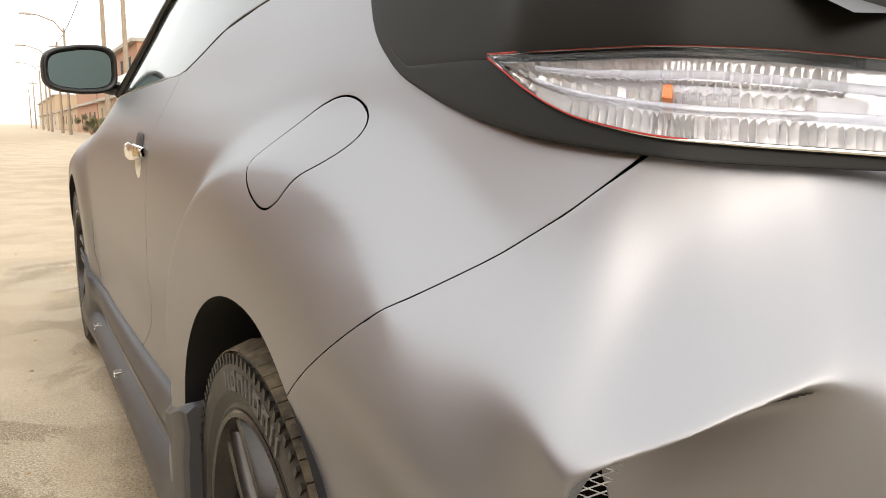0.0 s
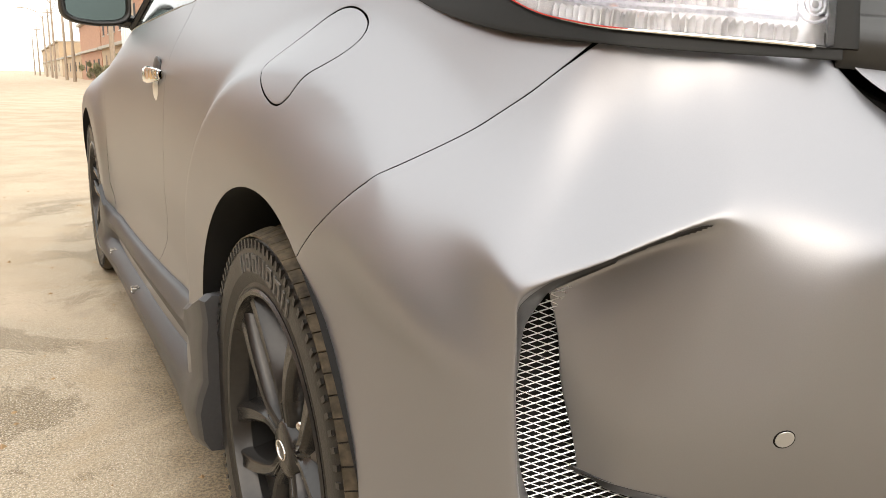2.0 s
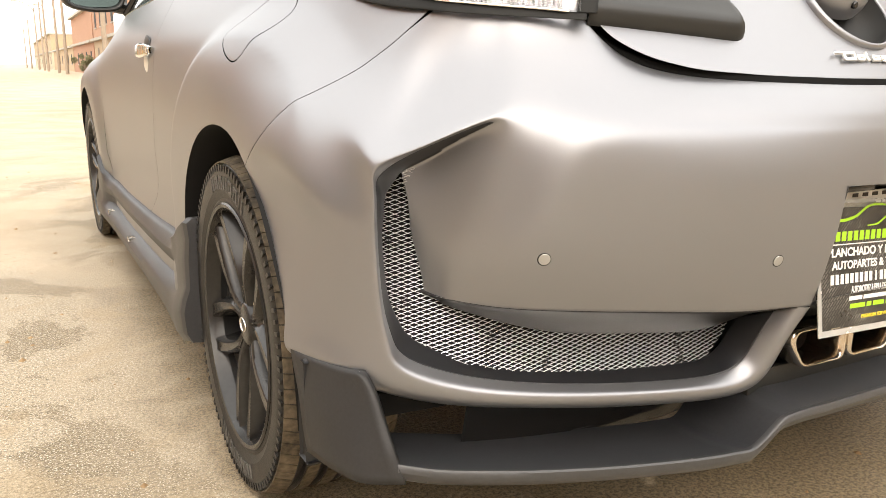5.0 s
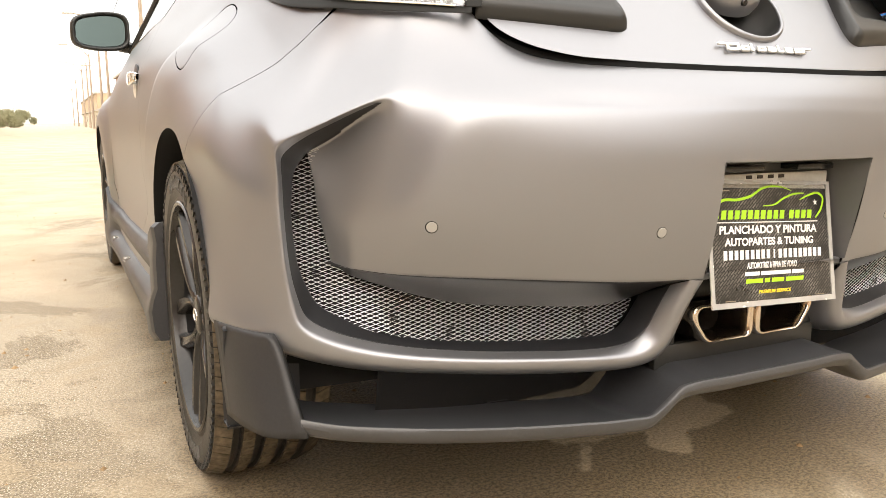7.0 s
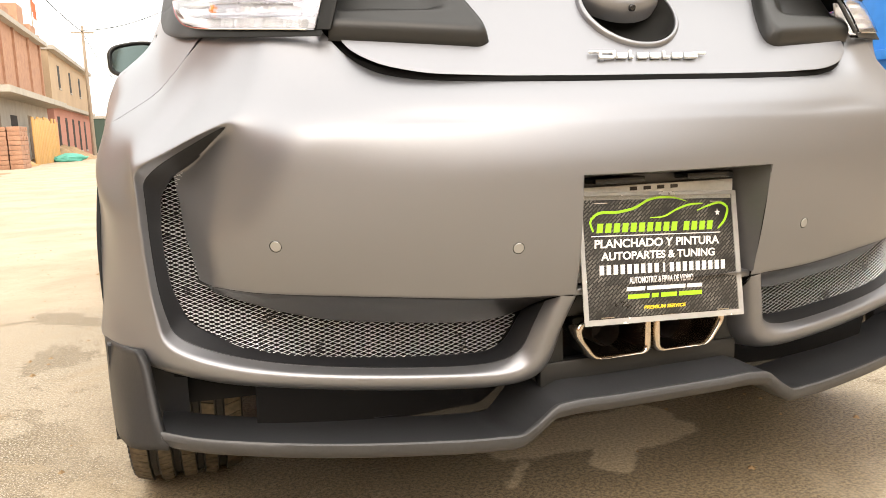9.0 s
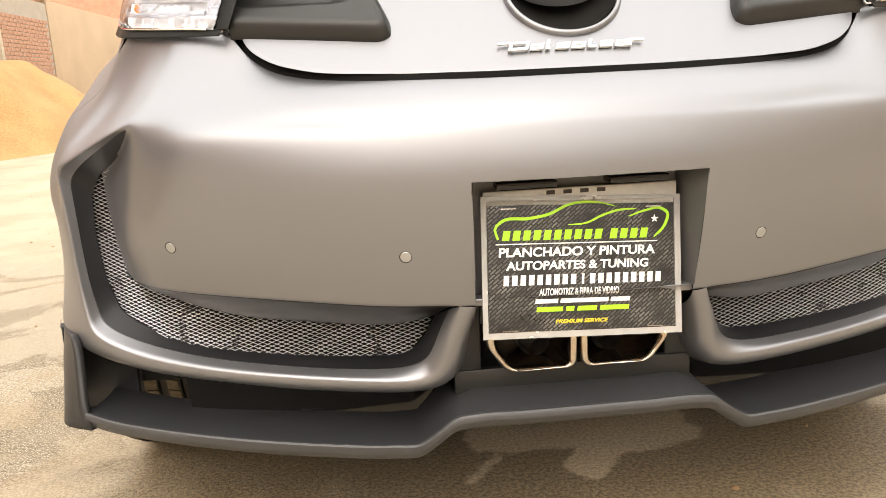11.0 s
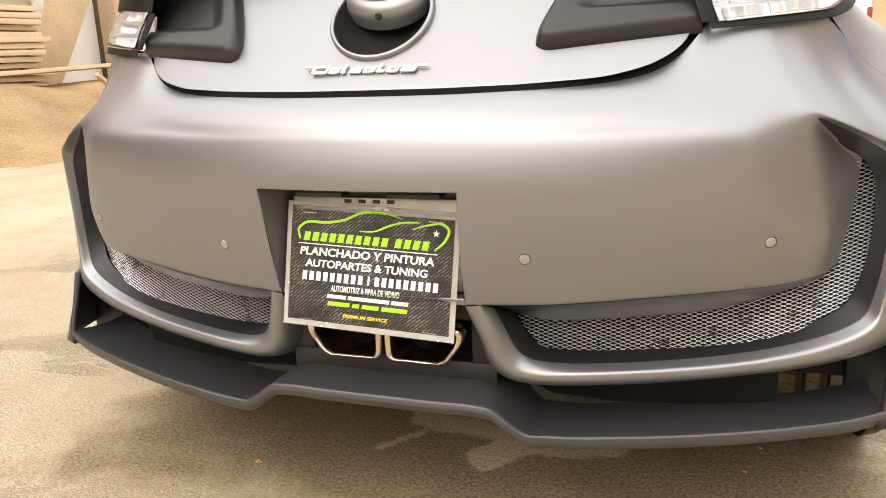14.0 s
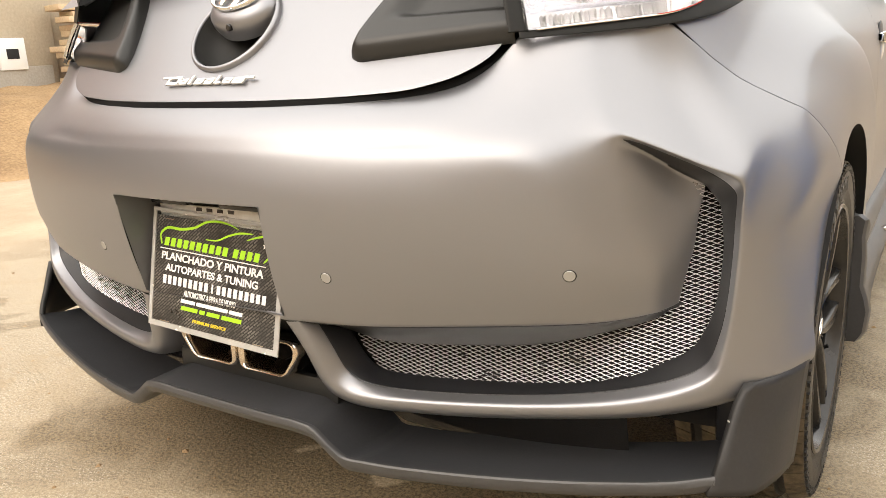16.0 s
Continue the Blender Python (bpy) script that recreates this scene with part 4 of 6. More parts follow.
# emblem: ring, bowl, domed cover with an oval badge
TILT_M = Matrix.Translation((0, .128, .923)) @ Vector((0, -.76, .65)).to_track_quat("Z", "Y").to_matrix().to_4x4()


def lathe(profile, k=48, m=Matrix(), sx=1.0, sy=1.0):
    V = []
    for r, h in profile:
        V += [tuple(m @ Vector((r * sx * math.cos(j * math.tau / k), r * sy * math.sin(j * math.tau / k), h))) for j in range(k)]
    F = grid_faces(len(profile), k, True)
    return V, F


emblem = finish("emblem_ring", *lathe([(.085, -.02), (.0845, .002), (.086, .005), (.0895, .005), (.0925, .001), (.093, -.006)], 56, TILT_M), PAINT, hatch, "grey ring round the emblem")
finish("emblem_bowl", *lathe([(.083, .002), (.078, -.015), (.06, -.035), (.03, -.045), (.0005, -.047)], 48, TILT_M), BLACK, emblem)
DOME_M = TILT_M @ Matrix.Translation((0, .038, -.010))
finish("emblem_cover", *lathe([(.067, -.012), (.068, .004), (.064, .018), (.055, .027), (.040, .032), (.0005, .034)], 48, DOME_M, 1.10, .74), PAINT, emblem, "grey domed emblem cover")
BADGE_M = TILT_M @ Matrix.Translation((0, .043, .0245))
finish("oval_badge", *lathe([(.042, .000), (.043, .006), (.046, .008), (.049, .006), (.050, .000)], 40, BADGE_M, 1.1, .62), CHROME, emblem, "chrome oval badge")
bm = bmesh.new()
for a in (-.016, .016):
    box(bm, (a - .006, -.026, 0), (a + .006, .026, .006), .002, BADGE_M @ pose(0, 0, 0, 0, 0, -22))
box(bm, (-.022, -.004, 0), (.022, .004, .006), .002, BADGE_M @ pose(0, 0, 0, 0, 0, 18))
part("badge_shape", bm, CHROME, emblem)
bm = bmesh.new()
disc(bm, TILT_M @ Matrix.Translation((0, -.012, .012)) @ pose(0, 0, 0, 50), .006, .008)
part("camera_eye", bm, GLOSSBLACK, emblem)


# the model badge as slanted chrome shapes
def build_badge():
    m = Matrix.Translation((0, hatch_y(0, .8375) - .0015, .8375)) @ Vector((0, -.76, .65)).to_track_quat("Z", "Y").to_matrix().to_4x4()
    lean = Matrix.Identity(4)
    lean[0][1] = .35
    m = m @ lean
    letters = [(-.098, .030, .017), (-.066, .020, .012), (-.043, .008, .018), (-.028, .021, .012), (-.004, .021, .012), (.020, .014, .017), (.038, .020, .012), (.061, .026, .012)]
    t = .0052
    for k, (x, w, h) in enumerate(letters):
        bm = bmesh.new()
        box(bm, (x, -.008, 0), (x + w, -.008 + t, .004), .0008, m)
        box(bm, (x, -.008, 0), (x + t, -.008 + h, .004), .0008, m)
        if w > .015:
            box(bm, (x, -.008 + h - t, 0), (x + w, -.008 + h, .004), .0008, m)
            box(bm, (x + w - t, -.008, 0), (x + w, -.008 + h * .8, .004), .0008, m)
        if k == 0:
            box(bm, (-.116, .0045, 0), (-.088, .009, .004), .0008, m)
        if k == 7:
            box(bm, (.080, .001, 0), (.104, .0055, .004), .0008, m)
        part("badge_shape", bm, SILVER, hatch, "slanted bright silver badge shape")


build_badge()


# ---- tail lamps ----
LAMP_PLAN = [(.50, .150), (.545, .176), (.60, .205), (.655, .238), (.690, .268), (.718, .327), (.745, .40), (.765, .50), (.782, .60), (.793, .68)]
lamp_at = spline(np.linspace(0, 1, len(LAMP_PLAN)), LAMP_PLAN)


def lamp_point(u, z, out=0.0):
    """A point of the wrapped rear corner: u from the hatch round to the side, leaning in with height."""
    p, q = lamp_at(u), lamp_at(min(1, u + .01)) - lamp_at(max(0, u - .01))
    n = Vector((q[1], -q[0], 0)).normalized()
    n = Vector((n.x, n.y, .45)).normalized()
    lean = .5 * (z - .92)
    return Vector((p[0] - lean * .7, p[1] + lean * .7, z)) + n * out


BOTTOM_Z = spline([0, .2, .33, .446, .564, .647, .769, .85, .917, .95], [.882, .886, .8895, .8935, .901, .911, .942, .979, 1.041, 1.10])
LENS_LO = spline([0, .06, .133, .316, .489, .569, .629, .687], [.889, .890, .893, .900, .909, .922, .942, .9705])
LENS_HI = spline([0, .06, .133, .283, .446, .574, .687], [.955, .957, .960, .967, .970, .971, .972])


def build_lamp(s):
    nu = 70

    def strip(name, us, lo, hi, out, mat, par, nv=8, label="", bulge=0.0, thick=0.003):
        V = []
        for k in range(nv):
            v = k / (nv - 1)
            for u in us:
                a, b = float(lo(u)), float(hi(u))
                o, g = (out(u), bulge(u)) if callable(out) else (out, bulge)
                V.append(tuple(lamp_point(u, a + v * (b - a), o + g * math.sin(math.pi * v))))
        V, F = mirrored(V, grid_faces(nv, len(us)), s)
        F = outward(V, F, lambda c: (s * .6, -1, .3))
        return finish(name, V, F, mat, par, label, thick=thick)

    us = np.linspace(.03, .95, nu)
    lens_us = np.linspace(.05, .687, 50)
    strip_back = np.linspace(.0, .06, 6)
    over = lambda u: float(LENS_HI(u)) if u < .687 else max(.9705, float(BOTTOM_Z(u)) + .01)
    fade = lambda u: 1 / (1 + math.exp((u - .655) / .014))
    lamp = strip("tail_lamp", us, lambda u: BOTTOM_Z(u) - .003, lambda u: LENS_LO(u) if u < .687 else max(.9705, float(BOTTOM_Z(u)) + .01), -.003, LAMPBLACK, car, 6, "wrap-round tail lamp with clear lens in a black surround", 0.0, .001)
    # surround above the lens, swelling out, and running on round the corner
    strip("lamp_hood", np.linspace(0, .95, 110), over, lambda u: 1.12, lambda u: -.003 + .006 * fade(u), LAMPBLACK, lamp, 16, "satin black hood over the lamp", lambda u: .013 * fade(u), .001)
    # chrome strip added for the gleam along the lens's thick lower edge
    bm = bmesh.new()
    sweep(bm, [(s * p.x, p.y, p.z) for p in (lamp_point(u, float(LENS_LO(u)) - .0012, -.0005) for u in np.linspace(.085, .52, 40))], lambda i: .0016 * (1 - (i / 39) ** 3) + .0004)
    part("lens_edge_strip", bm, CHROME, lamp, "bright strip under the lens")
    strip("lamp_lens", lens_us, LENS_LO, LENS_HI, .001, LENS, lamp, 8, "clear plastic lens", .002, .0025).visible_shadow = False
    strip("lamp_bowl", lens_us, lambda u: LENS_LO(u) + .002, lambda u: LENS_HI(u) - .002, -.014, REFLECTOR, lamp, 8, "silvered reflector", -.008)
    strip("lamp_end", strip_back, LENS_LO, LENS_HI, -.002, LAMPBLACK, lamp, 4)
    # red outline
    for f, d, edge_us in ((LENS_LO, -.001, lens_us[26:]), (LENS_HI, .001, lens_us)):
        bm = bmesh.new()
        sweep(bm, [(s * p.x, p.y, p.z) for p in (lamp_point(u, float(f(u)) + d, .0005) for u in edge_us)], .0007)
        part("lamp_edge", bm, RED, lamp)
    # fluted reflector in three bands, light guides, the bright lattice, the amber wedge and the round end
    level = lambda u, f, out: lamp_point(u, float(LENS_LO(u)) + f * float(LENS_HI(u) - LENS_LO(u)), out)
    for f0, f1, first, wide in ((.05, .34, .10, .0125), (.42, .62, .20, .0165), (.70, .96, .16, .0125)):
        u = first
        while u < .655:
            if (f1 - f0) * float(LENS_HI(u) - LENS_LO(u)) < .004:
                break
            lean, deep = random.uniform(-.25, .25), random.uniform(.005, .0095)
            bm = bmesh.new()
            rows = [[level(u + t * wide, f, -.019 + o) for t, o in ((0, 0), (.12, .003), (.5 + lean, deep), (.88, .003), (1, 0))] for f in (f0, f0 + .15 * (f1 - f0), f1 - .15 * (f1 - f0), f1)]
            for r in (rows[0], rows[3]):
                for k, q in enumerate(r):
                    r[k] = q.lerp(level(u + .5 * wide, f0 if r is rows[0] else f1, -.019), .35)
            vs = [[bm.verts.new((s * q.x, q.y, q.z)) for q in r] for r in rows]
            for r0, r1 in zip(vs, vs[1:]):
                for k in range(4):
                    bm.faces.new((r0[k], r0[k + 1], r1[k + 1], r1[k]))
            part("reflector_rib", bm, REFLECTOR, lamp)
            u += wide
    for frac, bend in ((.37, -.05), (.66, .05)):
        bm = bmesh.new()
        path = [level(u, frac + bend * (1 - abs(u - .35) / .3), -.004) for u in np.linspace(.115, .62, 34)]
        sweep(bm, [(s * p.x, p.y, p.z) for p in path], lambda i: .0034 * (1 - (i / 36) ** 4) + .0006)
        part("light_bar", bm, LIGHTBAR, lamp, "clear light guide with a lavender tint")
    # the white lattice beside the amber wedge
    for k in range(9):
        for f in (.45, .54):
            bm = bmesh.new()
            u0 = .305 + k * .0125
            q = [level(u0 + t, f + g, -.008) for t, g in ((0, 0), (.0108, 0), (.0108, .075), (0, .075))]
            mid = level(u0 + .0054, f + .037, -.005)
            vs = [bm.verts.new((s * p.x, p.y, p.z)) for p in q]
            m = bm.verts.new((s * mid.x, mid.y, mid.z))
            for i in range(4):
                bm.faces.new((vs[i], vs[(i + 1) % 4], m))
            part("lamp_prism", bm, LIGHTBAR, lamp)
    bm = bmesh.new()
    front = [level(u, f, -.006) for u, f in ((.421, .45), (.438, .46), (.438, .60), (.421, .61))]
    back = [level(u, f, -.017) for u, f in ((.418, .43), (.444, .44), (.444, .62), (.418, .63))]
    vs = [[bm.verts.new((s * p.x, p.y, p.z)) for p in r] for r in (front, back)]
    bm.faces.new(vs[0])
    for i in range(4):
        bm.faces.new((vs[0][i], vs[0][(i + 1) % 4], vs[1][(i + 1) % 4], vs[1][i]))
    part("lamp_bulb", bm, AMBER, lamp, "amber wedge behind the lens")
    for r, out, thick in ((.0155, -.004, .0016), (.0095, -.003, .0011), (.005, -.003, .0014)):
        bm = bmesh.new()
        ring = []
        for k in range(33):
            a = k / 32 * math.tau
            q = lamp_point(.085 + 1.9 * r * math.cos(a), .9275 + r * math.sin(a), out)
            ring.append((s * q.x, q.y, q.z))
        sweep(bm, ring, thick)
        part("lamp_ring", bm, LIGHTBAR, lamp, "clear round end of the light guides")


for s in (-1, 1):
    build_lamp(s)



# ---- body panels ----
LAMP_GAP = [(.80, 1.20), (.70, 1.10), (.666, 1.043), (.588, .981), (.50, .944), (.383, .911), (.325, .902), (.264, .8955), (.24, .893)]
DOOR_REAR = [(1.49, 1.12), (1.525, .98), (1.545, .87), (1.56, .76), (1.60, .66), (1.68, .55), (1.78, .43), (1.85, .365), (1.92, .338), (2.1, .325), (2.5, .322), (2.78, .345), (2.86, .45), (2.88, .60), (2.85, .80), (2.80, 1.02)]
BELT = [(2.62, .995), (2.36, 1.0), (2.04, 1.007), (1.7, 1.012), (1.48, 1.02), (1.40, 1.045), (1.30, 1.083), (1.15, 1.108), (1.0, 1.125)]
FUEL = [(0.672, 0.947), (0.613, 0.93), (0.588, 0.903), (0.605, 0.874), (0.64, 0.85), (0.648, 0.828), (0.676, 0.815), (0.733, 0.834), (0.771, 0.86), (0.76, 0.897), (0.725, 0.935)]
for _ in range(3):
    FUEL = [tuple(Vector(p).lerp(Vector(q), t)) for p, q in zip(FUEL, FUEL[1:] + FUEL[:1]) for t in (.25, .75)]
FUEL_RING = [tuple(p) for p in along(FUEL + FUEL[:1], 60)]


def fuel(y, z):
    """Signed distance from the flap's outline: positive outside."""
    p, d = Vector((y, z)), 1e9
    for a, b in zip(FUEL_RING, FUEL_RING[1:]):
        a, e = Vector(a), Vector(b) - Vector(a)
        d = min(d, (p - a - e * max(0, min(1, (p - a).dot(e) / e.length_squared))).length)
    return -d if inside_poly(p, [Vector(q) for q in FUEL_RING]) else d


gap_lamp, door_line, belt_line = side_of(LAMP_GAP), side_of(DOOR_REAR), side_of(BELT)


def arch(hub_y, r, pull=1.0):
    return lambda v: math.hypot(v[1] - hub_y, (v[2] - HUB_Z) * pull) - r


def panel(name, V, F, s, cuts, parent=car, mat=PAINT, label="", thick=0.0005):
    for g in cuts:
        V, F = clip(V, F, g)
    V, F = tidied(V, F, .0016)
    V, F = mirrored(V, F, s)
    F = outward(V, F, lambda c: (s, 0, .2))
    return finish(name, V, F, mat, parent, label, thick=thick)


HALF = .0013


def build_side(s):
    # quarter panel, with the fuel flap's opening on the left
    V, F = side_grid(.22, 1.98, .18, 1.34, .01)
    cuts = [lambda v: gap_rear(v[1], v[2]) - GAP_HALF, lambda v: gap_lamp(v[1], v[2]) - .001 if v[1] < .80 else 1, arch(HUB_Y, ARCH_R), lambda v: -door_line(v[1], v[2]) - HALF if v[1] > 1.3 else 1,
            lambda v: max(belt_line(v[1], v[2]) - .004, 1.05 - v[1])]
    quarter = panel("quarter_panel", V, F, s, cuts + ([lambda v: fuel(v[1], v[2]) - HALF] if s < 0 else []), label="satin grey rear quarter panel")
    if s < 0:
        V, F = side_grid(.50, .86, .76, 1.0, .008)
        panel("fuel_flap", V, F, s, [lambda v: -fuel(v[1], v[2]) - HALF], quarter, label="long rounded fuel filler flap")
        ring = [Vector(q) for q in FUEL_RING[:-1]]
        # black tube added to keep the flap's gap dark
        bm = bmesh.new()
        sweep(bm, [(s * (side_x(p.x, p.y) - .012), p.x, p.y) for p in ring], .0075, closed=True)
        part("flap_gap_dark", bm, DULLBLACK, quarter)
    # door
    V, F = side_grid(1.45, 3.0, .29, 1.10, .02)
    door = panel("door", V, F, s, [lambda v: door_line(v[1], v[2]) - HALF, lambda v: belt_line(v[1], v[2]) - .004], label="satin grey front door, shut")
    # black tube in place of the shade in the door's gap
    bm = bmesh.new()
    sweep(bm, [(s * (side_x(y, z) - .012), y, z) for y, z in along([(1.52, 1.0)] + DOOR_REAR[1:-1], 60)], .0075)
    part("door_gap_dark", bm, DULLBLACK, door)
    # the same behind the gap between bumper and quarter panel: added dark
    bm = bmesh.new()
    sweep(bm, [(s * (side_x(y, z) - .017), y, z) for y, z in along(BUMPER_GAP[1:10], 50)], .005)
    part("panel_gap_dark", bm, DULLBLACK, quarter)
    # front wing
    V, F = side_grid(2.70, 4.1, .18, 1.0, .03)
    wing_top = side_of([(4.2, .70), (3.8, .80), (3.4, .90), (3.0, .98), (2.7, 1.02)])
    panel("front_wing", V, F, s, [lambda v: -door_line(v[1], v[2]) - HALF, arch(FRONT_Y, ARCH_R), lambda v: wing_top(v[1], v[2]), lambda v: v[1] - 2.78 if v[2] > .36 else 1], label="satin grey front wing")
    # sill behind the skirt
    V, F = side_grid(1.0, 3.05, .18, .42, .03)
    panel("sill", V, F, s, [lambda v: -door_line(v[1], v[2]) - HALF, arch(HUB_Y, ARCH_R), arch(FRONT_Y, ARCH_R), lambda v: v[1] - 1.90])
    # side glass and its black edging
    V, F = side_grid(1.0, 2.75, .98, 1.34, .03)
    pillar = side_of([(1.14, 1.14), (1.30, 1.31), (1.6, 1.335), (2.2, 1.32), (2.38, 1.27), (2.62, 1.0)])
    V = [(x - .006, y, z) for x, y, z in V]
    glass = panel("side_window", V, F, s, [lambda v: -belt_line(v[1], v[2]), lambda v: -pillar(v[1], v[2]) if v[2] > 1.02 else 2.6 - v[1]], mat=WINDOW, label="dark side window glass")
    bm = bmesh.new()
    sweep(bm, [(s * (side_x(y, z) - .002), y, z) for y, z in along(BELT, 30)], .003)
    part("window_trim", bm, GLOSSBLACK, glass)
    bm = bmesh.new()
    sweep(bm, [(s * (side_x(y, z) - .003), y, z) for y, z in along([(2.62, 1.0), (2.52, 1.12), (2.40, 1.26), (2.2, 1.325)], 14)], .016)
    part("window_pillar", bm, GLOSSBLACK, glass)
    # wheel arch edges turned in, near-black: the well's shade is in the colour
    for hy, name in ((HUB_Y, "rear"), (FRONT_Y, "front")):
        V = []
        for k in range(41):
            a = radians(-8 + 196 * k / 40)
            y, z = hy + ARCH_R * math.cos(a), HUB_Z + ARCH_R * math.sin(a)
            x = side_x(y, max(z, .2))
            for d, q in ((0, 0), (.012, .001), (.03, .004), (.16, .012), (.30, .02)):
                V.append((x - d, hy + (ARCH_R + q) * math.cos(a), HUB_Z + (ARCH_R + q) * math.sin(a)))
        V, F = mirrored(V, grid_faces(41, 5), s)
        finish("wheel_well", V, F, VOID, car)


for s in (-1, 1):
    build_side(s)


# ---- side skirts ----
def build_skirt(s):
    """A dark add-on sill: flared at the rear wheel, with a long slot along its side."""
    stations = {1.03: (.907, .20, .475), 1.09: (.907, .18, .452), 1.2: (.899, .172, .41), 1.335: (.892, .172, .381), 1.57: (.888, .170, .362), 2.05: (.887, .168, .345), 2.6: (.889, .168, .345), 2.88: (.897, .17, .365), 2.98: (.899, .17, .42)}
    f = spline(list(stations), list(stations.values()))
    V = []
    ys = np.linspace(1.03, 2.98, 60)
    for y in ys:
        x, lo, hi = f(y)
        h = hi - lo
        slot = .030 * min(1, max(0, (y - 1.18) / .12)) * min(1, max(0, (2.85 - y) / .1))
        ins = side_x(y, hi)
        prof = [(ins - .03, hi + .012), (ins + .003, hi + .010), (min(x, ins + .018), hi), (x - .004, lo + h * .86), (x - slot * .4, lo + h * .70), (x - slot, lo + h * .60), (x - slot, lo + h * .46), (x + .010 - slot * .2, lo + h * .36), (x + .016, lo + h * .26), (x + .012, lo + h * .08), (x, lo), (x - .05, lo - .004), (x - .20, lo + .01)]
        if not V:
            # the end in front of the wheel, rounded off and turned in
            for dx, dy, pull in ((.0, .030, .80), (.0, .028, .30), (.006, .020, 0), (.001, .008, 0)):
                V += [((a - dx) + (.74 - a) * pull, y - .028 + .028 - dy * (1 if pull or dx > .002 else .6), b) for a, b in prof]
        V += [(a, y, b) for a, b in prof]
    V, F = mirrored(V, grid_faces(64, 13), s)
    F = outward(V, F, lambda c: (0, -1, 0) if c.y < 1.005 else (s, 0, .1) if c.z > .19 else (s * .5, 0, -1))
    skirt = finish("side_skirt", V, F, DARK, car, "dark grey side skirt", smooth_angle=40)
    for y in (2.05, 2.62):
        bm = bmesh.new()
        box(bm, (s * .882, y, .226), (s * .900, y + .03, .238), .002)
        part("skirt_clip", bm, NUT, skirt)


for s in (-1, 1):
    build_skirt(s)


# ---- door handle and mirror ----
def build_handle(s):
    y, z = 1.69, .846
    x = side_x(y, z)
    # shallow dark disc: the hollow's shade put into its colour
    bm = bmesh.new()
    bmesh.ops.create_uvsphere(bm, u_segments=28, v_segments=14, radius=1, matrix=Matrix.Translation((s * (x - .0045), y - .01, z + .004)) @ Matrix.Diagonal((.007, .060, .046, 1)))
    part("handle_cup", bm, DARK, car, "round dark hollow behind the door handle")
    bm = bmesh.new()
    bmesh.ops.create_uvsphere(bm, u_segments=20, v_segments=12, radius=1, matrix=Matrix.Translation((s * (x + .002), y - .02, z - .026)) @ Matrix.Diagonal((.0075, .030, .030, 1)))
    part("handle_tongue", bm, SILVER, car, "bright tongue under the door handle")
    path = [(s * (x + .002), y - .10, z + .006), (s * (x + .011), y - .085, z + .006), (s * (x + .016), y - .03, z + .006), (s * (x + .016), y + .04, z + .005), (s * (x + .011), y + .085, z + .004), (s * (x + .001), y + .10, z + .002)]
    rows = along(path, 24)
    V = []
    for i, p in enumerate(rows):
        w = .009 + .011 * math.sin(math.pi * i / 23) ** .5
        V += [(p[0] + s * .005 * math.copysign(abs(math.cos(a)) ** .6, math.cos(a)), p[1], p[2] + w * math.copysign(abs(math.sin(a)) ** .6, math.sin(a))) for a in np.linspace(0, math.tau, 16, False)]
    F = grid_faces(24, 16, True)
    finish("door_handle", V, outward(V, F, lambda c: (c.x - s * (x + .013), 0, c.z - z)), CHROME, car, "chrome door handle")


def build_mirror(s):
    """Shell with a sunk glass facing back, on a foot at the window's corner."""
    c, w, h = Vector((.892, 2.60, 1.083)), .110, .076
    m = Matrix.Translation((s * c.x, c.y, c.z)) @ pose(0, 0, 0, 0, 0, s * -8)

    def ringpts(k, grow, y, n=40):
        out = []
        for j in range(n):
            a = j * math.tau / n
            ca, sa = math.cos(a), math.sin(a)
            r = (abs(ca) ** 4 + abs(sa) ** 4) ** (-1 / 4)
            taper = 1 - .16 * (ca * s < 0) * 0 - .20 * max(0, ca * s)
            out.append(m @ Vector((ca * r * (w + grow), y, sa * r * (h + grow) * taper - .006 * ca * s)))
        return out

    prof = [(-.016, .012), (-.012, -.004), (-.005, -.010), (0, -.004), (.002, .02), (-.004, .06), (-.022, .10), (-.05, .125), (-.064, .13)]
    V = [tuple(p) for g, y in prof for p in ringpts(0, g, y)]
    F = grid_faces(len(prof), 40, True)
    shell = finish("wing_mirror", V, F, BLACK, car, "black wing mirror")
    g = [tuple(p) for p in ringpts(0, -.0165, .006)]
    finish("mirror_glass", g, [tuple(range(40))], MIRROR, shell, "blue-grey mirror glass", smooth=False)
    bm = bmesh.new()
    foot = along([(s * .835, 2.70, 1.052), (s * .80, 2.69, 1.036), (s * .76, 2.65, 1.022), (s * .715, 2.60, 1.016)], 16)
    sweep(bm, foot, lambda i: .021 + .0016 * abs(i - 7.5))
    part("mirror_foot", bm, BLACK, shell)


for s in (-1, 1):
    build_handle(s)
    build_mirror(s)


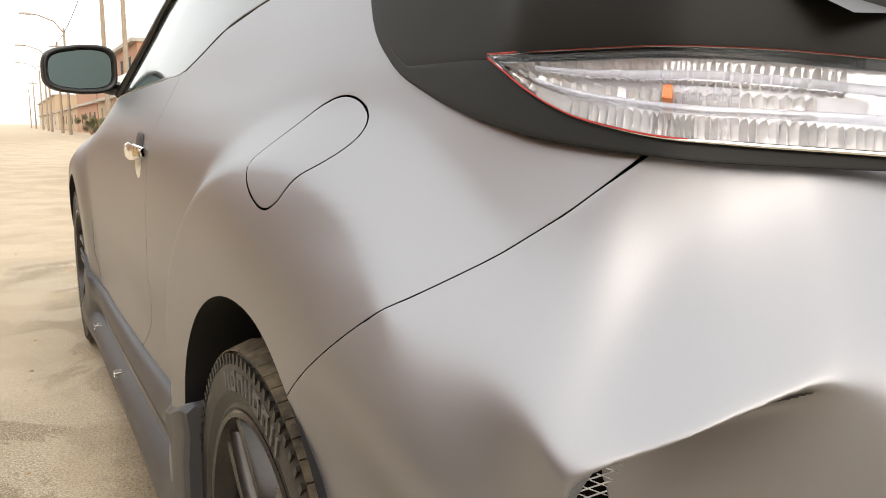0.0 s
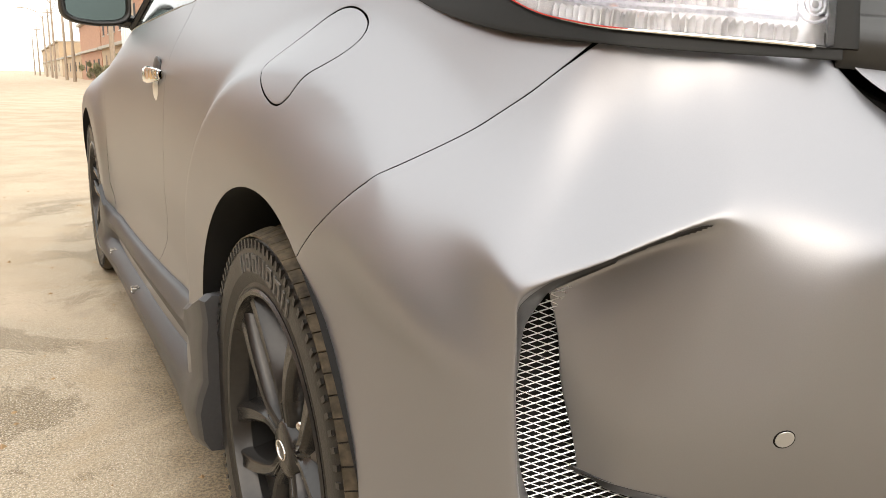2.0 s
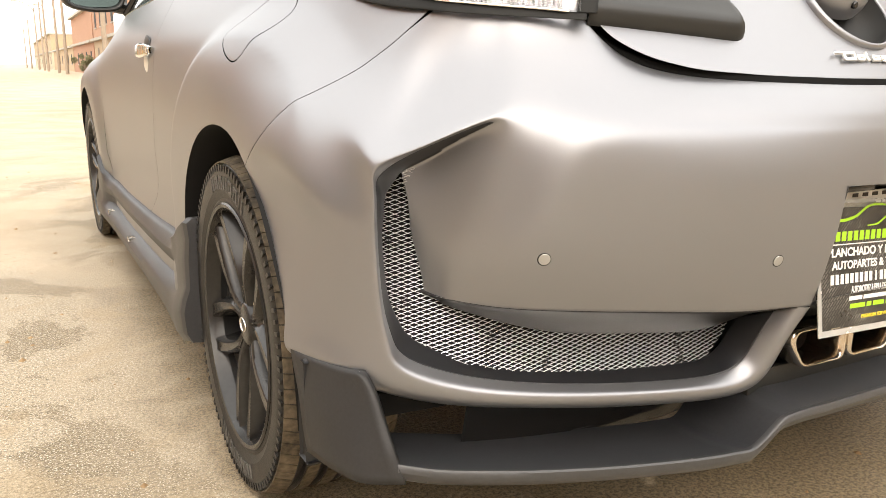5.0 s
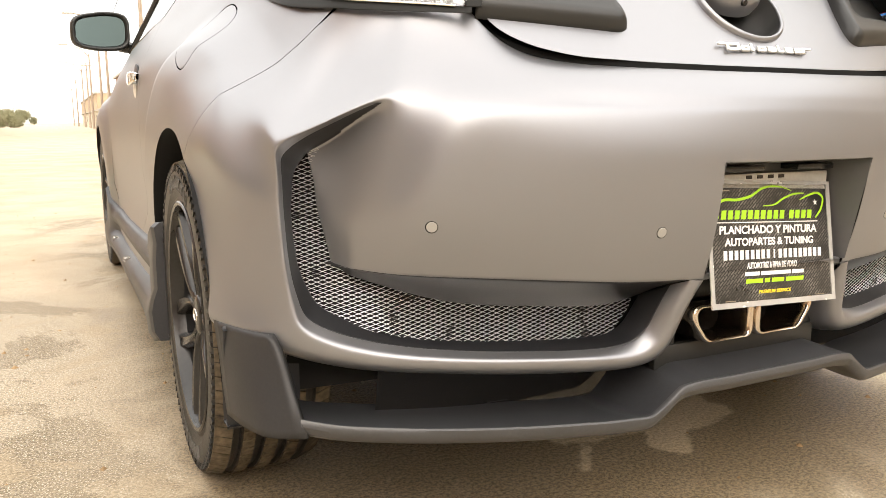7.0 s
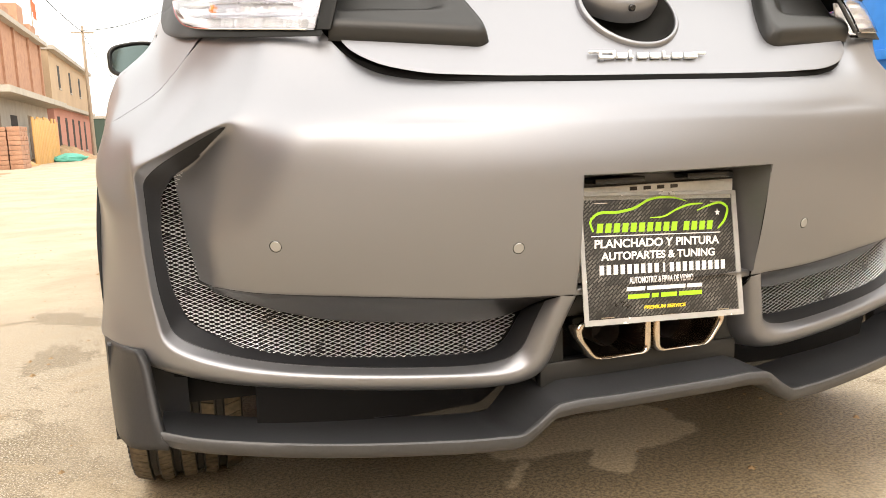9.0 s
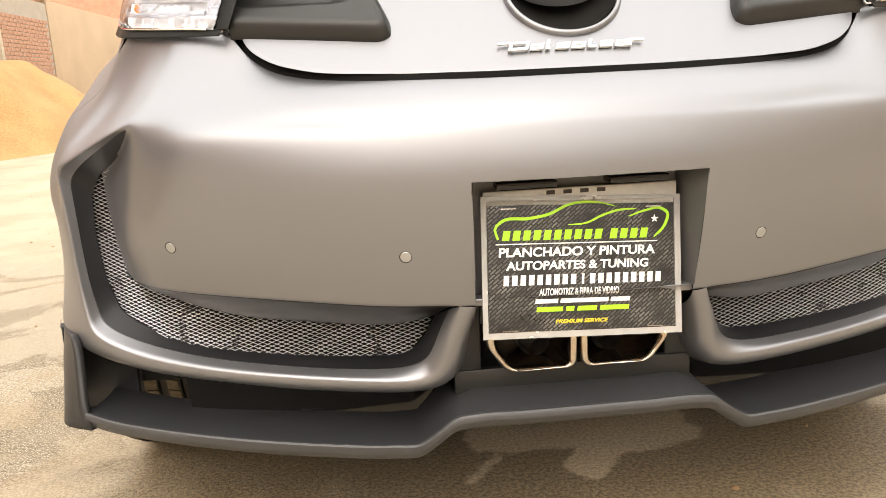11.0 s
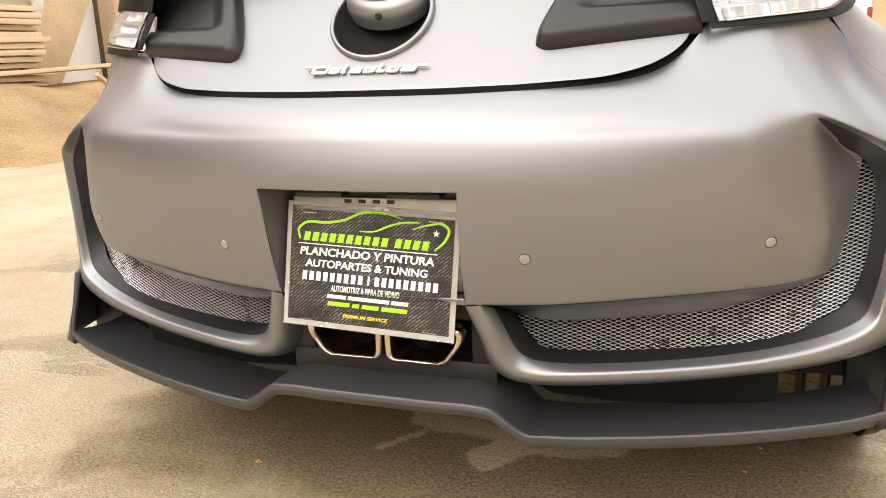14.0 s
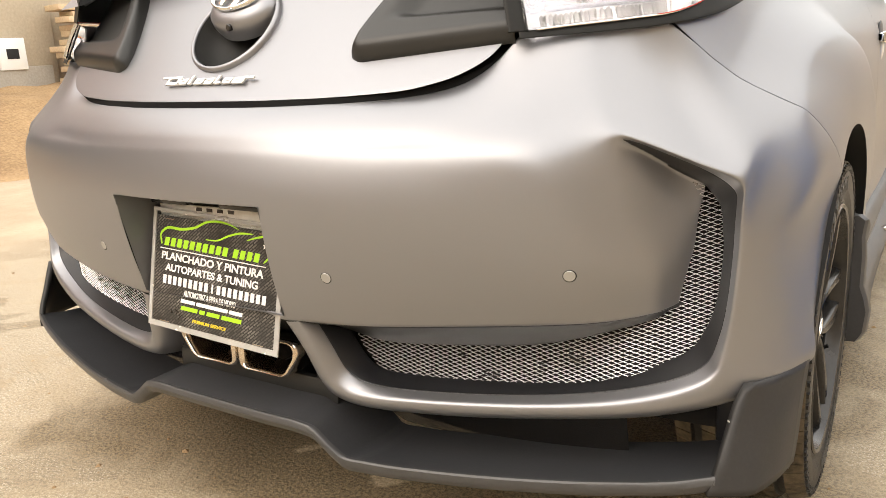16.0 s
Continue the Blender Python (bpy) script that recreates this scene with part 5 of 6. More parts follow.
# ---- the rest of the shell, to close the car: top, glass, nose, floor ----
def build_top():
    secs = {.19: (1.055, .50), .45: (1.21, .52), .75: (1.325, .545), 1.2: (1.385, .60), 1.8: (1.395, .63), 2.25: (1.345, .635), 2.7: (1.16, .66), 3.05: (.985, .70), 3.5: (.90, .70), 3.9: (.80, .62), 4.1: (.70, .55)}
    f = spline(list(secs), list(secs.values()))
    V, us = [], np.linspace(-1, 1, 21)
    ys = np.linspace(.19, 4.1, 70)
    for y in ys:
        z, w = f(y)
        V += [(w * u, y, z - .06 * abs(u) ** 2.5) for u in us]
    F = outward(V, grid_faces(70, 21), lambda c: (0, 0, 1))
    glassy = lambda y: .24 < y < .72 or 2.3 < y < 3.0
    roof = [f for f in F if not glassy(V[f[0]][1]) or abs(V[f[0]][0]) > .56]
    glass = [f for f in F if f not in set(roof)]
    body = finish("roof", V, roof, PAINT, car, "satin grey roof and bonnet", thick=.004)
    finish("windscreen", V, glass, WINDOW, body, "dark front and rear window glass", thick=.004)
    # joins from the roof's edge down to the sides
    for s in (-1, 1):
        V = []
        for y in ys:
            z, w = f(y)
            lo = 1.30 if 1.1 < y < 2.4 else min(1.30, z - .10)
            lo = max(.72, lo)
            if y < .8:
                lo = 1.05
            a, b = Vector((w, y, z - .06)), Vector((min(side_x(y, min(lo, 1.34)) - .012, .80), y, min(lo, z - .065)))
            V += [tuple(a.lerp(b, t)) for t in (0, .5, 1)]
        V, F = mirrored(V, grid_faces(70, 3), s)
        finish("roof_rail", V, outward(V, F, lambda c: (s, 0, .5)), PAINT, body)
    bm = bmesh.new()
    box(bm, (-.72, 4.06, .20), (.72, 4.22, .72), .06)
    part("front_bumper", bm, PAINT, car)


build_top()


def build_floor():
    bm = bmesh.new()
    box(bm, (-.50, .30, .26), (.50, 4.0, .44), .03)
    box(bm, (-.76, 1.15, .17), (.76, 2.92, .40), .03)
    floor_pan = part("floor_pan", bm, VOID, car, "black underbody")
    # black block added inside, so that gaps and windows show dark
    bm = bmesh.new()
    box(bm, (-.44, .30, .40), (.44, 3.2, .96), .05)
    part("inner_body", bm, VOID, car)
    bm = bmesh.new()
    for s in (-1, 1):
        box(bm, (s * .20, .24, .24), (s * .42, .50, .345), .04)
    sweep(bm, [(-.42, .34, .29), (.42, .34, .29)], .03)
    part("silencer", bm, INNER, floor_pan, "dark exhaust silencers under the tail")
    for s in (-1, 1):
        bm = bmesh.new()
        rows = []
        for x in np.linspace(.19, .655, 24):
            up = .060 * max(0.0, (.27 - x) / .08) ** 2.2
            rows.append([bm.verts.new((s * x, .165 + .22 * (x - .2) ** 2 + .028 * t, .352 + (up - .126) * t)) for t in (0, .2, .5, .8, 1)])
        for a, b in zip(rows, rows[1:]):
            for j in range(4):
                bm.faces.new((a[j], a[j + 1], b[j + 1], b[j]))
        part("under_panel", bm, UNDERGLOSS, floor_pan, "gloss black panel under the bumper")
    bm = bmesh.new()
    sweep(bm, [(-.70, .72, .30), (.70, .72, .30)], .035)
    part("rear_axle", bm, VOID, floor_pan)
    # black panel added in place of the shade behind the lower opening
    bm = bmesh.new()
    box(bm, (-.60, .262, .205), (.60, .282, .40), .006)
    part("under_tail_dark", bm, VOID, floor_pan, "black panel behind the lower opening")
    bm = bmesh.new()
    sweep(bm, [(-.42, .20, .315), (-.42, .235, .315)], .022)
    part("towing_eye", bm, SOOT, floor_pan)


build_floor()


# ---- wheels ----
def build_wheel():
    """Built with its axle along x, outer face towards positive x; a thing's part to be copied."""
    R, W2, r_rim = .325, .108, .226
    prof = [(r_rim + .002, -W2 * .8), (.262, -W2 * .98), (.290, -W2), (.312, -W2 * .92), (.320, -W2 * .80)]
    for c in (-.6, -.2, .2, .6):
        w = .008
        prof += [(.3235, c * W2 - w), (.316, c * W2 - w * .7), (.316, c * W2 + w * .7), (.3235, c * W2 + w)]
    prof += [(.320, W2 * .80), (.313, W2 * .92), (.300, W2 * .985), (.285, W2), (.262, W2 * .99), (.246, W2 * .93), (.241, W2 * .95), (.234, W2 * .93), (r_rim + .002, W2 * .80)]
    V, k = [], 96
    for r, x in prof:
        V += [(x, r * math.cos(j * math.tau / k), r * math.sin(j * math.tau / k)) for j in range(k)]
    F = grid_faces(len(prof), k, True)
    F = outward(V, F, lambda c: (c.x * .5, c.y, c.z))
    wheel = new("wheel")
    tyre = finish("tyre", V, F, RUBBER, wheel, "worn black tyre", smooth_angle=40)
    # tread blocks
    bm = bmesh.new()
    for j in range(76):
        a = j * math.tau / 76
        for lane, (x0, x1, skew) in enumerate(((-.104, -.074, 7), (-.054, -.032, -14), (-.012, .012, 0), (.032, .054, 14), (.074, .104, -7))):
            m = Matrix.Rotation(a + lane * .02, 4, "X")
            wdt = .0120
            sk = math.tan(radians(skew)) * (x1 - x0)
            top = .3265 if lane in (1, 2, 3) else .3245
            vs = []
            for x, r0 in ((x0, top - (.010 if lane == 0 else 0)), (x1, top - (.010 if lane == 4 else 0))):
                o = sk if x == x1 else 0
                for y, z in ((-wdt + o, r0), (wdt + o, r0), (wdt + o, .312), (-wdt + o, .312)):
                    vs.append(bm.verts.new(m @ Vector((x, y, z))))
            for f in ((0, 1, 5, 4), (1, 2, 6, 5), (3, 0, 4, 7), (0, 3, 2, 1), (4, 5, 6, 7)):
                bm.faces.new([vs[i] for i in f])
    blocks = part("tread", bm, TREAD, tyre, "dusty tread blocks", smooth=False)
    blocks["kind"] = "stuff"
    # raised marks on the sidewall
    for start in (-24, 156):
        for j in range(7):
            bm = bmesh.new()
            m = Matrix.Rotation(radians(start + j * 7.2), 4, "X") @ Matrix.Translation((W2 - .0005, 0, .276))
            bars = [(-.013, -.007, -.013, .013), (.005, .011, -.013, .013), (-.013, .011, .006, .012)]
            for y0, y1, z0, z1 in bars[: 3 if j % 3 else 2] + ([(-.013, .011, -.013, -.008)] if j % 3 == 2 else []):
                box(bm, (0, y0, z0), (.0022, y1, z1), 0, m)
            part("sidewall_bar", bm, MARK, tyre, "raised grey bar on the sidewall" if j == 0 else "")
    bm = bmesh.new()
    for j in range(100):
        m = Matrix.Rotation(j * math.tau / 100, 4, "X") @ Matrix.Translation((W2 * .965, 0, .3035))
        box(bm, (0, -.0035, -.007), (.004, .0035, .006), 0, m)
    part("shoulder_ribs", bm, RUBBER, tyre)["kind"] = "stuff"
    # rim barrel and lip
    rp = [(.236, .098), (.2375, .103), (.234, .106), (.228, .104), (.224, .092), (.214, .07), (.208, .0), (.205, -.08), (.226, -.095)]
    V = []
    for r, x in rp:
        V += [(x, r * math.cos(j * math.tau / k), r * math.sin(j * math.tau / k)) for j in range(k)]
    F = outward(V, grid_faces(len(rp), k, True), lambda c: (c.x * .2 if c.x > .09 else 0, -c.y, -c.z))
    rim = finish("rim", V, F, RIM, wheel, "gunmetal five-spoke alloy rim", smooth_angle=50)
    # a black disc and sleeve stand in for the shade between the spokes
    bm = bmesh.new()
    bmesh.ops.create_cone(bm, segments=48, radius1=.208, radius2=.208, depth=.02, cap_ends=True, matrix=pose(-.03, 0, 0, 0, 90))
    part("wheel_back_shade", bm, VOID, rim)
    bm = bmesh.new()
    bmesh.ops.create_cone(bm, segments=48, radius1=.2075, radius2=.2075, depth=.11, cap_ends=False, matrix=pose(.022, 0, 0, 0, 90))
    part("barrel_shade", bm, VOID, rim)
    # brake disc blackened too, with that shade in its colour
    bm = bmesh.new()
    bmesh.ops.create_cone(bm, segments=48, radius1=.14, radius2=.14, depth=.022, cap_ends=True, matrix=pose(-.005, 0, 0, 0, 90))
    part("brake_disc", bm, GLOSSBLACK, rim)
    # five broad spokes, each two arms that part towards the rim with a dished panel between them
    for q in range(5):
        m = Matrix.Rotation(radians(72 * q), 4, "X")
        V = []
        for r in np.linspace(.030, .228, 24):
            t = (r - .030) / .198
            u = max(0.0, (t - .22) / .78)
            w = .019 + .012 * t + .092 * u ** 1.25
            face = .090 - .012 * (1 - t) ** 2 + .006 * t
            arm = .0185 + .014 * u
            inner = max(.0008, w - arm)
            sink = .036 * min(1.0, u * 1.9) ** .8 * (1 - .25 * max(0, u - .75) / .25)
            prof2 = [(w + .010, face - .06), (w + .001, face - .012), (w - .002, face - .004), (w - .006, face - .001), (w - arm * .5, face - .003), (inner + .003, face - .001), (inner, face - .006), (inner - .010 * min(1, inner / .012), face - sink * .92 - .001), (inner * .45, face - sink)]
            line = [(-y, x) for y, x in prof2] + [(0.0, face - sink * 1.04)] + prof2[::-1]
            V += [tuple(m @ Vector((x, r * math.sin(y / r), r * math.cos(y / r)))) for y, x in line]
        F = outward(V, grid_faces(24, 19), lambda c: (1, 0, 0))
        dished = {i for i in range(len(F)) if i % 18 in (7, 8, 9, 10) and i // 18 > 7}
        spoke = finish("spoke", V, [f for i, f in enumerate(F) if i not in dished], RIM, rim, smooth_angle=32)
        finish("spoke_dish", V, [F[i] for i in sorted(dished)], DISH, spoke, smooth_angle=32)
    for q in range(5):
        m = Matrix.Rotation(radians(36 + 72 * q), 4, "X")
        bm = bmesh.new()
        bmesh.ops.create_cone(bm, segments=6, radius1=.011, radius2=.010, depth=.03, cap_ends=True, matrix=m @ Matrix.Translation((.050, 0, .060)) @ pose(0, 0, 0, 0, 90))
        bmesh.ops.create_uvsphere(bm, u_segments=12, v_segments=8, radius=.0095, matrix=m @ Matrix.Translation((.064, 0, .060)))
        part("wheel_nut", bm, NUT, rim)
        bm = bmesh.new()
        bmesh.ops.create_cone(bm, segments=20, radius1=.024, radius2=.020, depth=.04, cap_ends=True, matrix=m @ Matrix.Translation((.030, 0, .060)) @ pose(0, 0, 0, 0, 90))
        part("nut_seat", bm, RIM, rim)
    V = []
    for r, x in ((.046, .03), (.044, .078), (.036, .083), (.030, .0845), (.0005, .086)):
        V += [(x, r * math.cos(j * math.tau / 40), r * math.sin(j * math.tau / 40)) for j in range(40)]
    finish("centre_cap", V, outward(V, grid_faces(5, 40, True), lambda c: (1, c.y, c.z)), RIM, rim)
    V = []
    for g, x in ((1.0, .085), (1.0, .0872), (.82, .0872), (.82, .085)):
        V += [(x, .022 * g * math.cos(j * math.tau / 30), .014 * g * math.sin(j * math.tau / 30)) for j in range(30)]
    finish("cap_mark", V, grid_faces(4, 30, True), CHROME, rim)
    bm = bmesh.new()
    sweep(bm, [(.06, .12, -.165), (.085, .125, -.150)], .004)
    part("valve", bm, DULLBLACK, rim)
    wheel.parent = car
    return wheel


first_wheel = build_wheel()
first_wheel["label"] = "alloy wheel with a dusty tyre"
first_wheel.matrix_basis = pose(-.775, HUB_Y, HUB_Z, 0, 0, 180)
for x, y, turn, spin in ((.775, HUB_Y, 0, 20), (-.775, FRONT_Y, 180, 35), (.775, FRONT_Y, 0, 50)):
    copy_thing(first_wheel, pose(x, y, HUB_Z, 0, 0, turn) @ pose(0, 0, 0, spin))


# ---- the printed sign hung over the plate ----
def build_sign():
    sign = thing("sign_board", "black carbon-look advertising card in clear sleeve hung over plate", "sign")
    tl, bl, br = Vector((-.156, .036, .626)), Vector((-.161, -.004, .415)), Vector((.149, .004, .400))
    ex = (br - bl).normalized()
    ez = (tl - bl)
    ez = (ez - ex * ez.dot(ex)).normalized()
    ey = ez.cross(ex)
    m = Matrix((ex, ez, ex.cross(ez))).transposed().to_4x4()
    m.translation = bl
    sign.matrix_world = m
    W3, H3 = .310, .213

    def flat(name, x0, y0, x1, y1, z0, z1, mat, par=sign, label="", bevel=0.0):
        bm = bmesh.new()
        box(bm, (x0, y0, z0), (x1, y1, z1), bevel)
        return part(name, bm, mat, par, label)

    card = flat("card", .0095, .0105, W3 - .0105, H3 - .013, .001, .0022, CARBON, sign, "black card with a woven carbon print")
    sleeve = flat("sleeve", 0, 0, W3, H3, -.0005, .0006, PLASTIC, sign, "clear plastic sleeve")
    for x0, y0, x1, y1 in ((0, 0, W3, .0095), (0, H3 - .0065, W3, H3), (0, .0095, .008, H3 - .0065), (W3 - .0095, .0095, W3, H3 - .0065)):
        flat("sleeve_edge", x0, y0, x1, y1, .0007, .003, EDGE, sleeve)
    for x in (.03, .255):
        flat("staple", x, .011, x + .024, .0125, .0022, .0032, NUT, card)
        flat("staple", x, H3 - .019, x + .024, H3 - .0175, .0022, .0032, NUT, card)
    Z0, Z1 = .00225, .0026

    def px(x, y):
        """Card places from fractions across and down."""
        return x * W3, (1 - y) * H3

    def words(text, cx, cy, width, height, mat, lean=.22):
        cu = bpy.data.curves.new("text", "FONT")
        cu.body, cu.align_x, cu.align_y, cu.size, cu.extrude, cu.shear, cu.offset = text, "CENTER", "CENTER", 1.0, .01, lean, .032
        tmp = new("text", cu)
        me = bpy.data.meshes.new_from_object(tmp.evaluated_get(bpy.context.evaluated_depsgraph_get()))
        bpy.data.objects.remove(tmp)
        co = np.empty(len(me.vertices) * 3)
        me.vertices.foreach_get("co", co)
        co = co.reshape(-1, 3)
        lo, hi = co.min(0), co.max(0)
        k = width / (hi[0] - lo[0])
        q = height / (hi[1] - lo[1])
        x, y = px(cx, cy)
        co[:, 0] = x + (co[:, 0] - (lo[0] + hi[0]) / 2) * k
        co[:, 1] = y + (co[:, 1] - (lo[1] + hi[1]) / 2) * q
        co[:, 2] = Z0 + (co[:, 2] > 0) * .0003
        me.vertices.foreach_set("co", co.ravel())
        me.materials.clear()
        me.materials.append(mat)
        ob = new("print_line", me)
        ob.parent = card
        return ob

    def blocks(x0, x1, cy, height, widths, mat, lean=.2, hollow=True):
        """A line that is not lettered: slanted shapes of its size and colour."""
        bm = bmesh.new()
        total = sum(widths)
        pos = x0
        sh = Matrix.Identity(4)
        sh[0][1] = lean
        for i, w in enumerate(widths):
            wide = (x1 - x0) * w / total
            if w and not (i % 2):
                a, y = px(pos, cy)
                b, _ = px(pos + wide, cy)
                m2 = Matrix.Translation((0, y, 0)) @ Matrix.Translation((a, 0, 0)) @ sh
                box(bm, (0, -height / 2, Z0), (b - a, height / 2, Z1), 0, m2)
            pos += wide
        part("print_bar", bm, mat, card, smooth=False)

    gaps = [5, 2.2] * 9 + [5, 6] + [5, 2.2] * 3 + [5]
    blocks(.105, .83, .274, .0150, gaps, LIME)
    words("PLANCHADO Y PINTURA", .475, .392, .243, .0142, WHITE, .08)
    words("AUTOPARTES & TUNING", .475, .487, .222, .0135, WHITE, .08)
    blocks(.105, .895, .590, .0155, [4.6, 2.6] * 8 + [4.6, 5, 2, 5] + [4.6, 2.6] * 8 + [4.6], WHITE, .06)
    words("AUTOMOTRIZ & FIBRA DE VIDRIO", .48, .677, .125, .0110, WHITE, 0.1)
    blocks(.26, .735, .742, .0065, [14, 1.5, 30, 1.5, 12], WHITE)
    blocks(.265, .73, .800, .0072, [16, 2, 5, 2, 12, 2, 18], LIME)
    words("PREMIUM SERVICE", .49, .888, .082, .0060, YELLOW)
    flat("print_rule", *px(.07, .338), *px(.88, .330), Z0, Z1, WHITE, card)
    # the outline of a car over the text, as tapering strokes
    def stroke(pts, w0, w1):
        P = along([(*px(a, b), 0) for a, b in pts], 30)
        V, n = [], len(P)
        for i, p in enumerate(P):
            d = P[min(n - 1, i + 1)] - P[max(0, i - 1)]
            d = d / np.linalg.norm(d)
            t = i / (n - 1)
            w = (w0 + (w1 - w0) * t) * math.sin(math.pi * min(1, t * .92 + .08)) ** .35
            for k in (-1, 1):
                V.append((p[0] - d[1] * w * k, p[1] + d[0] * w * k, Z1))
        F = [(2 * i, 2 * i + 1, 2 * i + 3, 2 * i + 2) for i in range(n - 1)]
        finish("car_outline", V, outward(V, F, lambda c: (0, 0, 1)), LIME, card, smooth=False)
    stroke([(.082, .30), (.068, .22), (.10, .175), (.24, .155), (.34, .125), (.43, .065), (.52, .045), (.60, .055), (.68, .085)], .0028, .0016)
    stroke([(.43, .205), (.52, .195), (.60, .145), (.68, .11), (.78, .10)], .0012, .0022)
    stroke([(.735, .155), (.82, .115), (.90, .10), (.935, .135), (.92, .22), (.86, .31)], .0014, .003)
    bm = bmesh.new()
    x, y = px(.868, .175)
    ring = [bm.verts.new((x + r * math.sin(k * math.pi / 5), y + r * math.cos(k * math.pi / 5), Z1)) for k, r in ((i, .0065 if i % 2 == 0 else .0027) for i in range(10))]
    bm.faces.new(ring)
    part("printed_star", bm, WHITE, card, smooth=False)
    return sign


build_sign()


# ---- the street: banks, walls, heaps, houses, poles ----
BRICK = material("orange_clay_brick", (0.38, 0.19, 0.115), 0.85, 0, 0.25, 4.0, 40.0, 0.3, 60.0, tint=(0.48, 0.28, 0.18))
MORTAR = material("grey_mortar", (0.36, 0.31, 0.25), 0.9, 0, 0.15, 5.0, 60.0, 0.3, 90.0)
PLASTER = material("dusty_beige_plaster", (0.46, 0.39, 0.29), 0.9, 0, 0.15, 1.2, 30.0, 0.2, 40.0)
TAN = material("tan_render", (0.42, 0.31, 0.2), 0.9, 0, 0.15, 0.8, 20.0, 0.2, 30.0)
PINK = material("red_brown_render", (0.42, 0.2, 0.15), 0.9, 0, 0.15, 0.8, 20.0)
CONCRETE = material("raw_concrete", (0.38, 0.35, 0.3), 0.85, 0, 0.2, 2.0, 40.0, 0.2, 60.0)
SAND = material("yellow_building_sand", (0.36, 0.20, 0.070), 0.95, 0, 0.2, 1.5, 30.0, 0.8, 40.0, tint=(0.50, 0.305, 0.125))
DIRT = material("dry_earth", (0.24, 0.145, 0.066), 0.95, 0, 0.25, 1.6, 40.0, 0.8, 30.0, tint=(0.46, 0.315, 0.17))
BOARD = material("weathered_boards", (0.2, 0.145, 0.1), 0.8, 0, 0.3, 1.5, 30.0, 0.2, 50.0)
PLANK = material("pale_planks", (0.55, 0.42, 0.27), 0.75, 0, 0.2, 3.0, 40.0, 0.15, 60.0)
FENCE = material("orange_board_fence", (0.52, 0.3, 0.1), 0.8, 0, 0.2, 2.0, 30.0)
GREEN = material("green_plastic_sack", (0.04, 0.36, 0.1), 0.4, 0, 0.3, 6.0, 40.0, 0.4, 12.0, tint=(0.2, 0.55, 0.27))
TEAL = material("teal_net", (0.1, 0.4, 0.32), 0.6, 0, 0.2)
SACK = material("pale_sack", (0.62, 0.56, 0.45), 0.8, 0, 0.15, 6.0, 60.0, 0.4, 30.0)
HUTGREEN = material("dark_green_sheet", (0.035, 0.062, 0.046), 0.6, 0, 0.15)
BLUE = material("blue_painted_sheet", (0.02, 0.2, 0.62), 0.4, 0, 0.1, 2.0, 30.0)
WHITEPAINT = material("white_vehicle_paint", (0.75, 0.74, 0.7), 0.25, 0, 0.05)
REDTAPE = material("red_reflector", (0.2, 0.025, 0.02), 0.4)
POLE = material("grey_pole", (0.3, 0.24, 0.18), 0.8, 0, 0.15)
# dusty leaves, paled further: distant haze put into their colour
LEAF = material("dusty_hazed_leaves", (0.17, 0.175, 0.085), 0.8, 0, 0.3, 3.0, 30.0, tint=(0.34, 0.32, 0.19))
ORANGE = material("orange_cloth", (0.7, 0.12, 0.04), 0.7)
GLASSDARK = material("dark_house_window", (0.03, 0.03, 0.03), 0.6, Specular_IOR_Level=0.1)


def heap(name, cx, cy, rx, ry, h, mat, label, category, sharp=1.3, base=0.0, n=40, rough=.10):
    V = []
    for j in range(n):
        for i in range(n):
            u, v = 2 * i / (n - 1) - 1, 2 * j / (n - 1) - 1
            r = math.hypot(u, v)
            x, y = cx + u * rx, cy + v * ry
            z = h * max(0, 1 - r * r) ** (1.25 * sharp) * (1 + .25 * noise.noise((x * .9, y * .9, 3)))
            z += rough * noise.noise((x * 2.2, y * 2.2, 1)) * max(0, 1 - r) ** .5 + .02 * noise.noise((x * 9, y * 9, 2)) * (r < 1)
            V.append((x, y, base + z - .03))
    return tagged(finish(name, V, outward(V, grid_faces(n, n), lambda c: (0, 0, 1)), mat), label, category)


def crumpled(name, where, size, mat, label, category, seed):
    """A limp sack: a squashed ball pushed about."""
    bm = bmesh.new()
    bmesh.ops.create_icosphere(bm, subdivisions=4, radius=1.0)
    for v in bm.verts:
        n = noise.noise(v.co * 1.4 + Vector((seed, 0, 0))) * .45 + abs(noise.noise(v.co * 3.5 + Vector((0, seed, 0)))) * .3
        v.co *= 1 + n
        v.co.z = max(-.55, v.co.z)
        v.co = Vector((v.co.x * size[0], v.co.y * size[1], (v.co.z + .55) * size[2]))
    ob = part(name, bm, mat, None, smooth=True, angle=60)
    ob.matrix_world = pose(*where, 0, 0, seed * 40)
    return tagged(ob, label, category)


def boards(name, rows, mat, label, category, parts_name="plank"):
    """Loose boards: rows of (x, y, z, length, width, thick, rx, ry, rz)."""
    t = thing(name, label, category)
    for x, y, z, l, w, h, rx, ry, rz in rows:
        bm = bmesh.new()
        box(bm, (-w / 2, -l / 2, -h / 2), (w / 2, l / 2, h / 2), .004, pose(x, y, z, rx, ry, rz))
        part(parts_name, bm, mat, t)
    return t


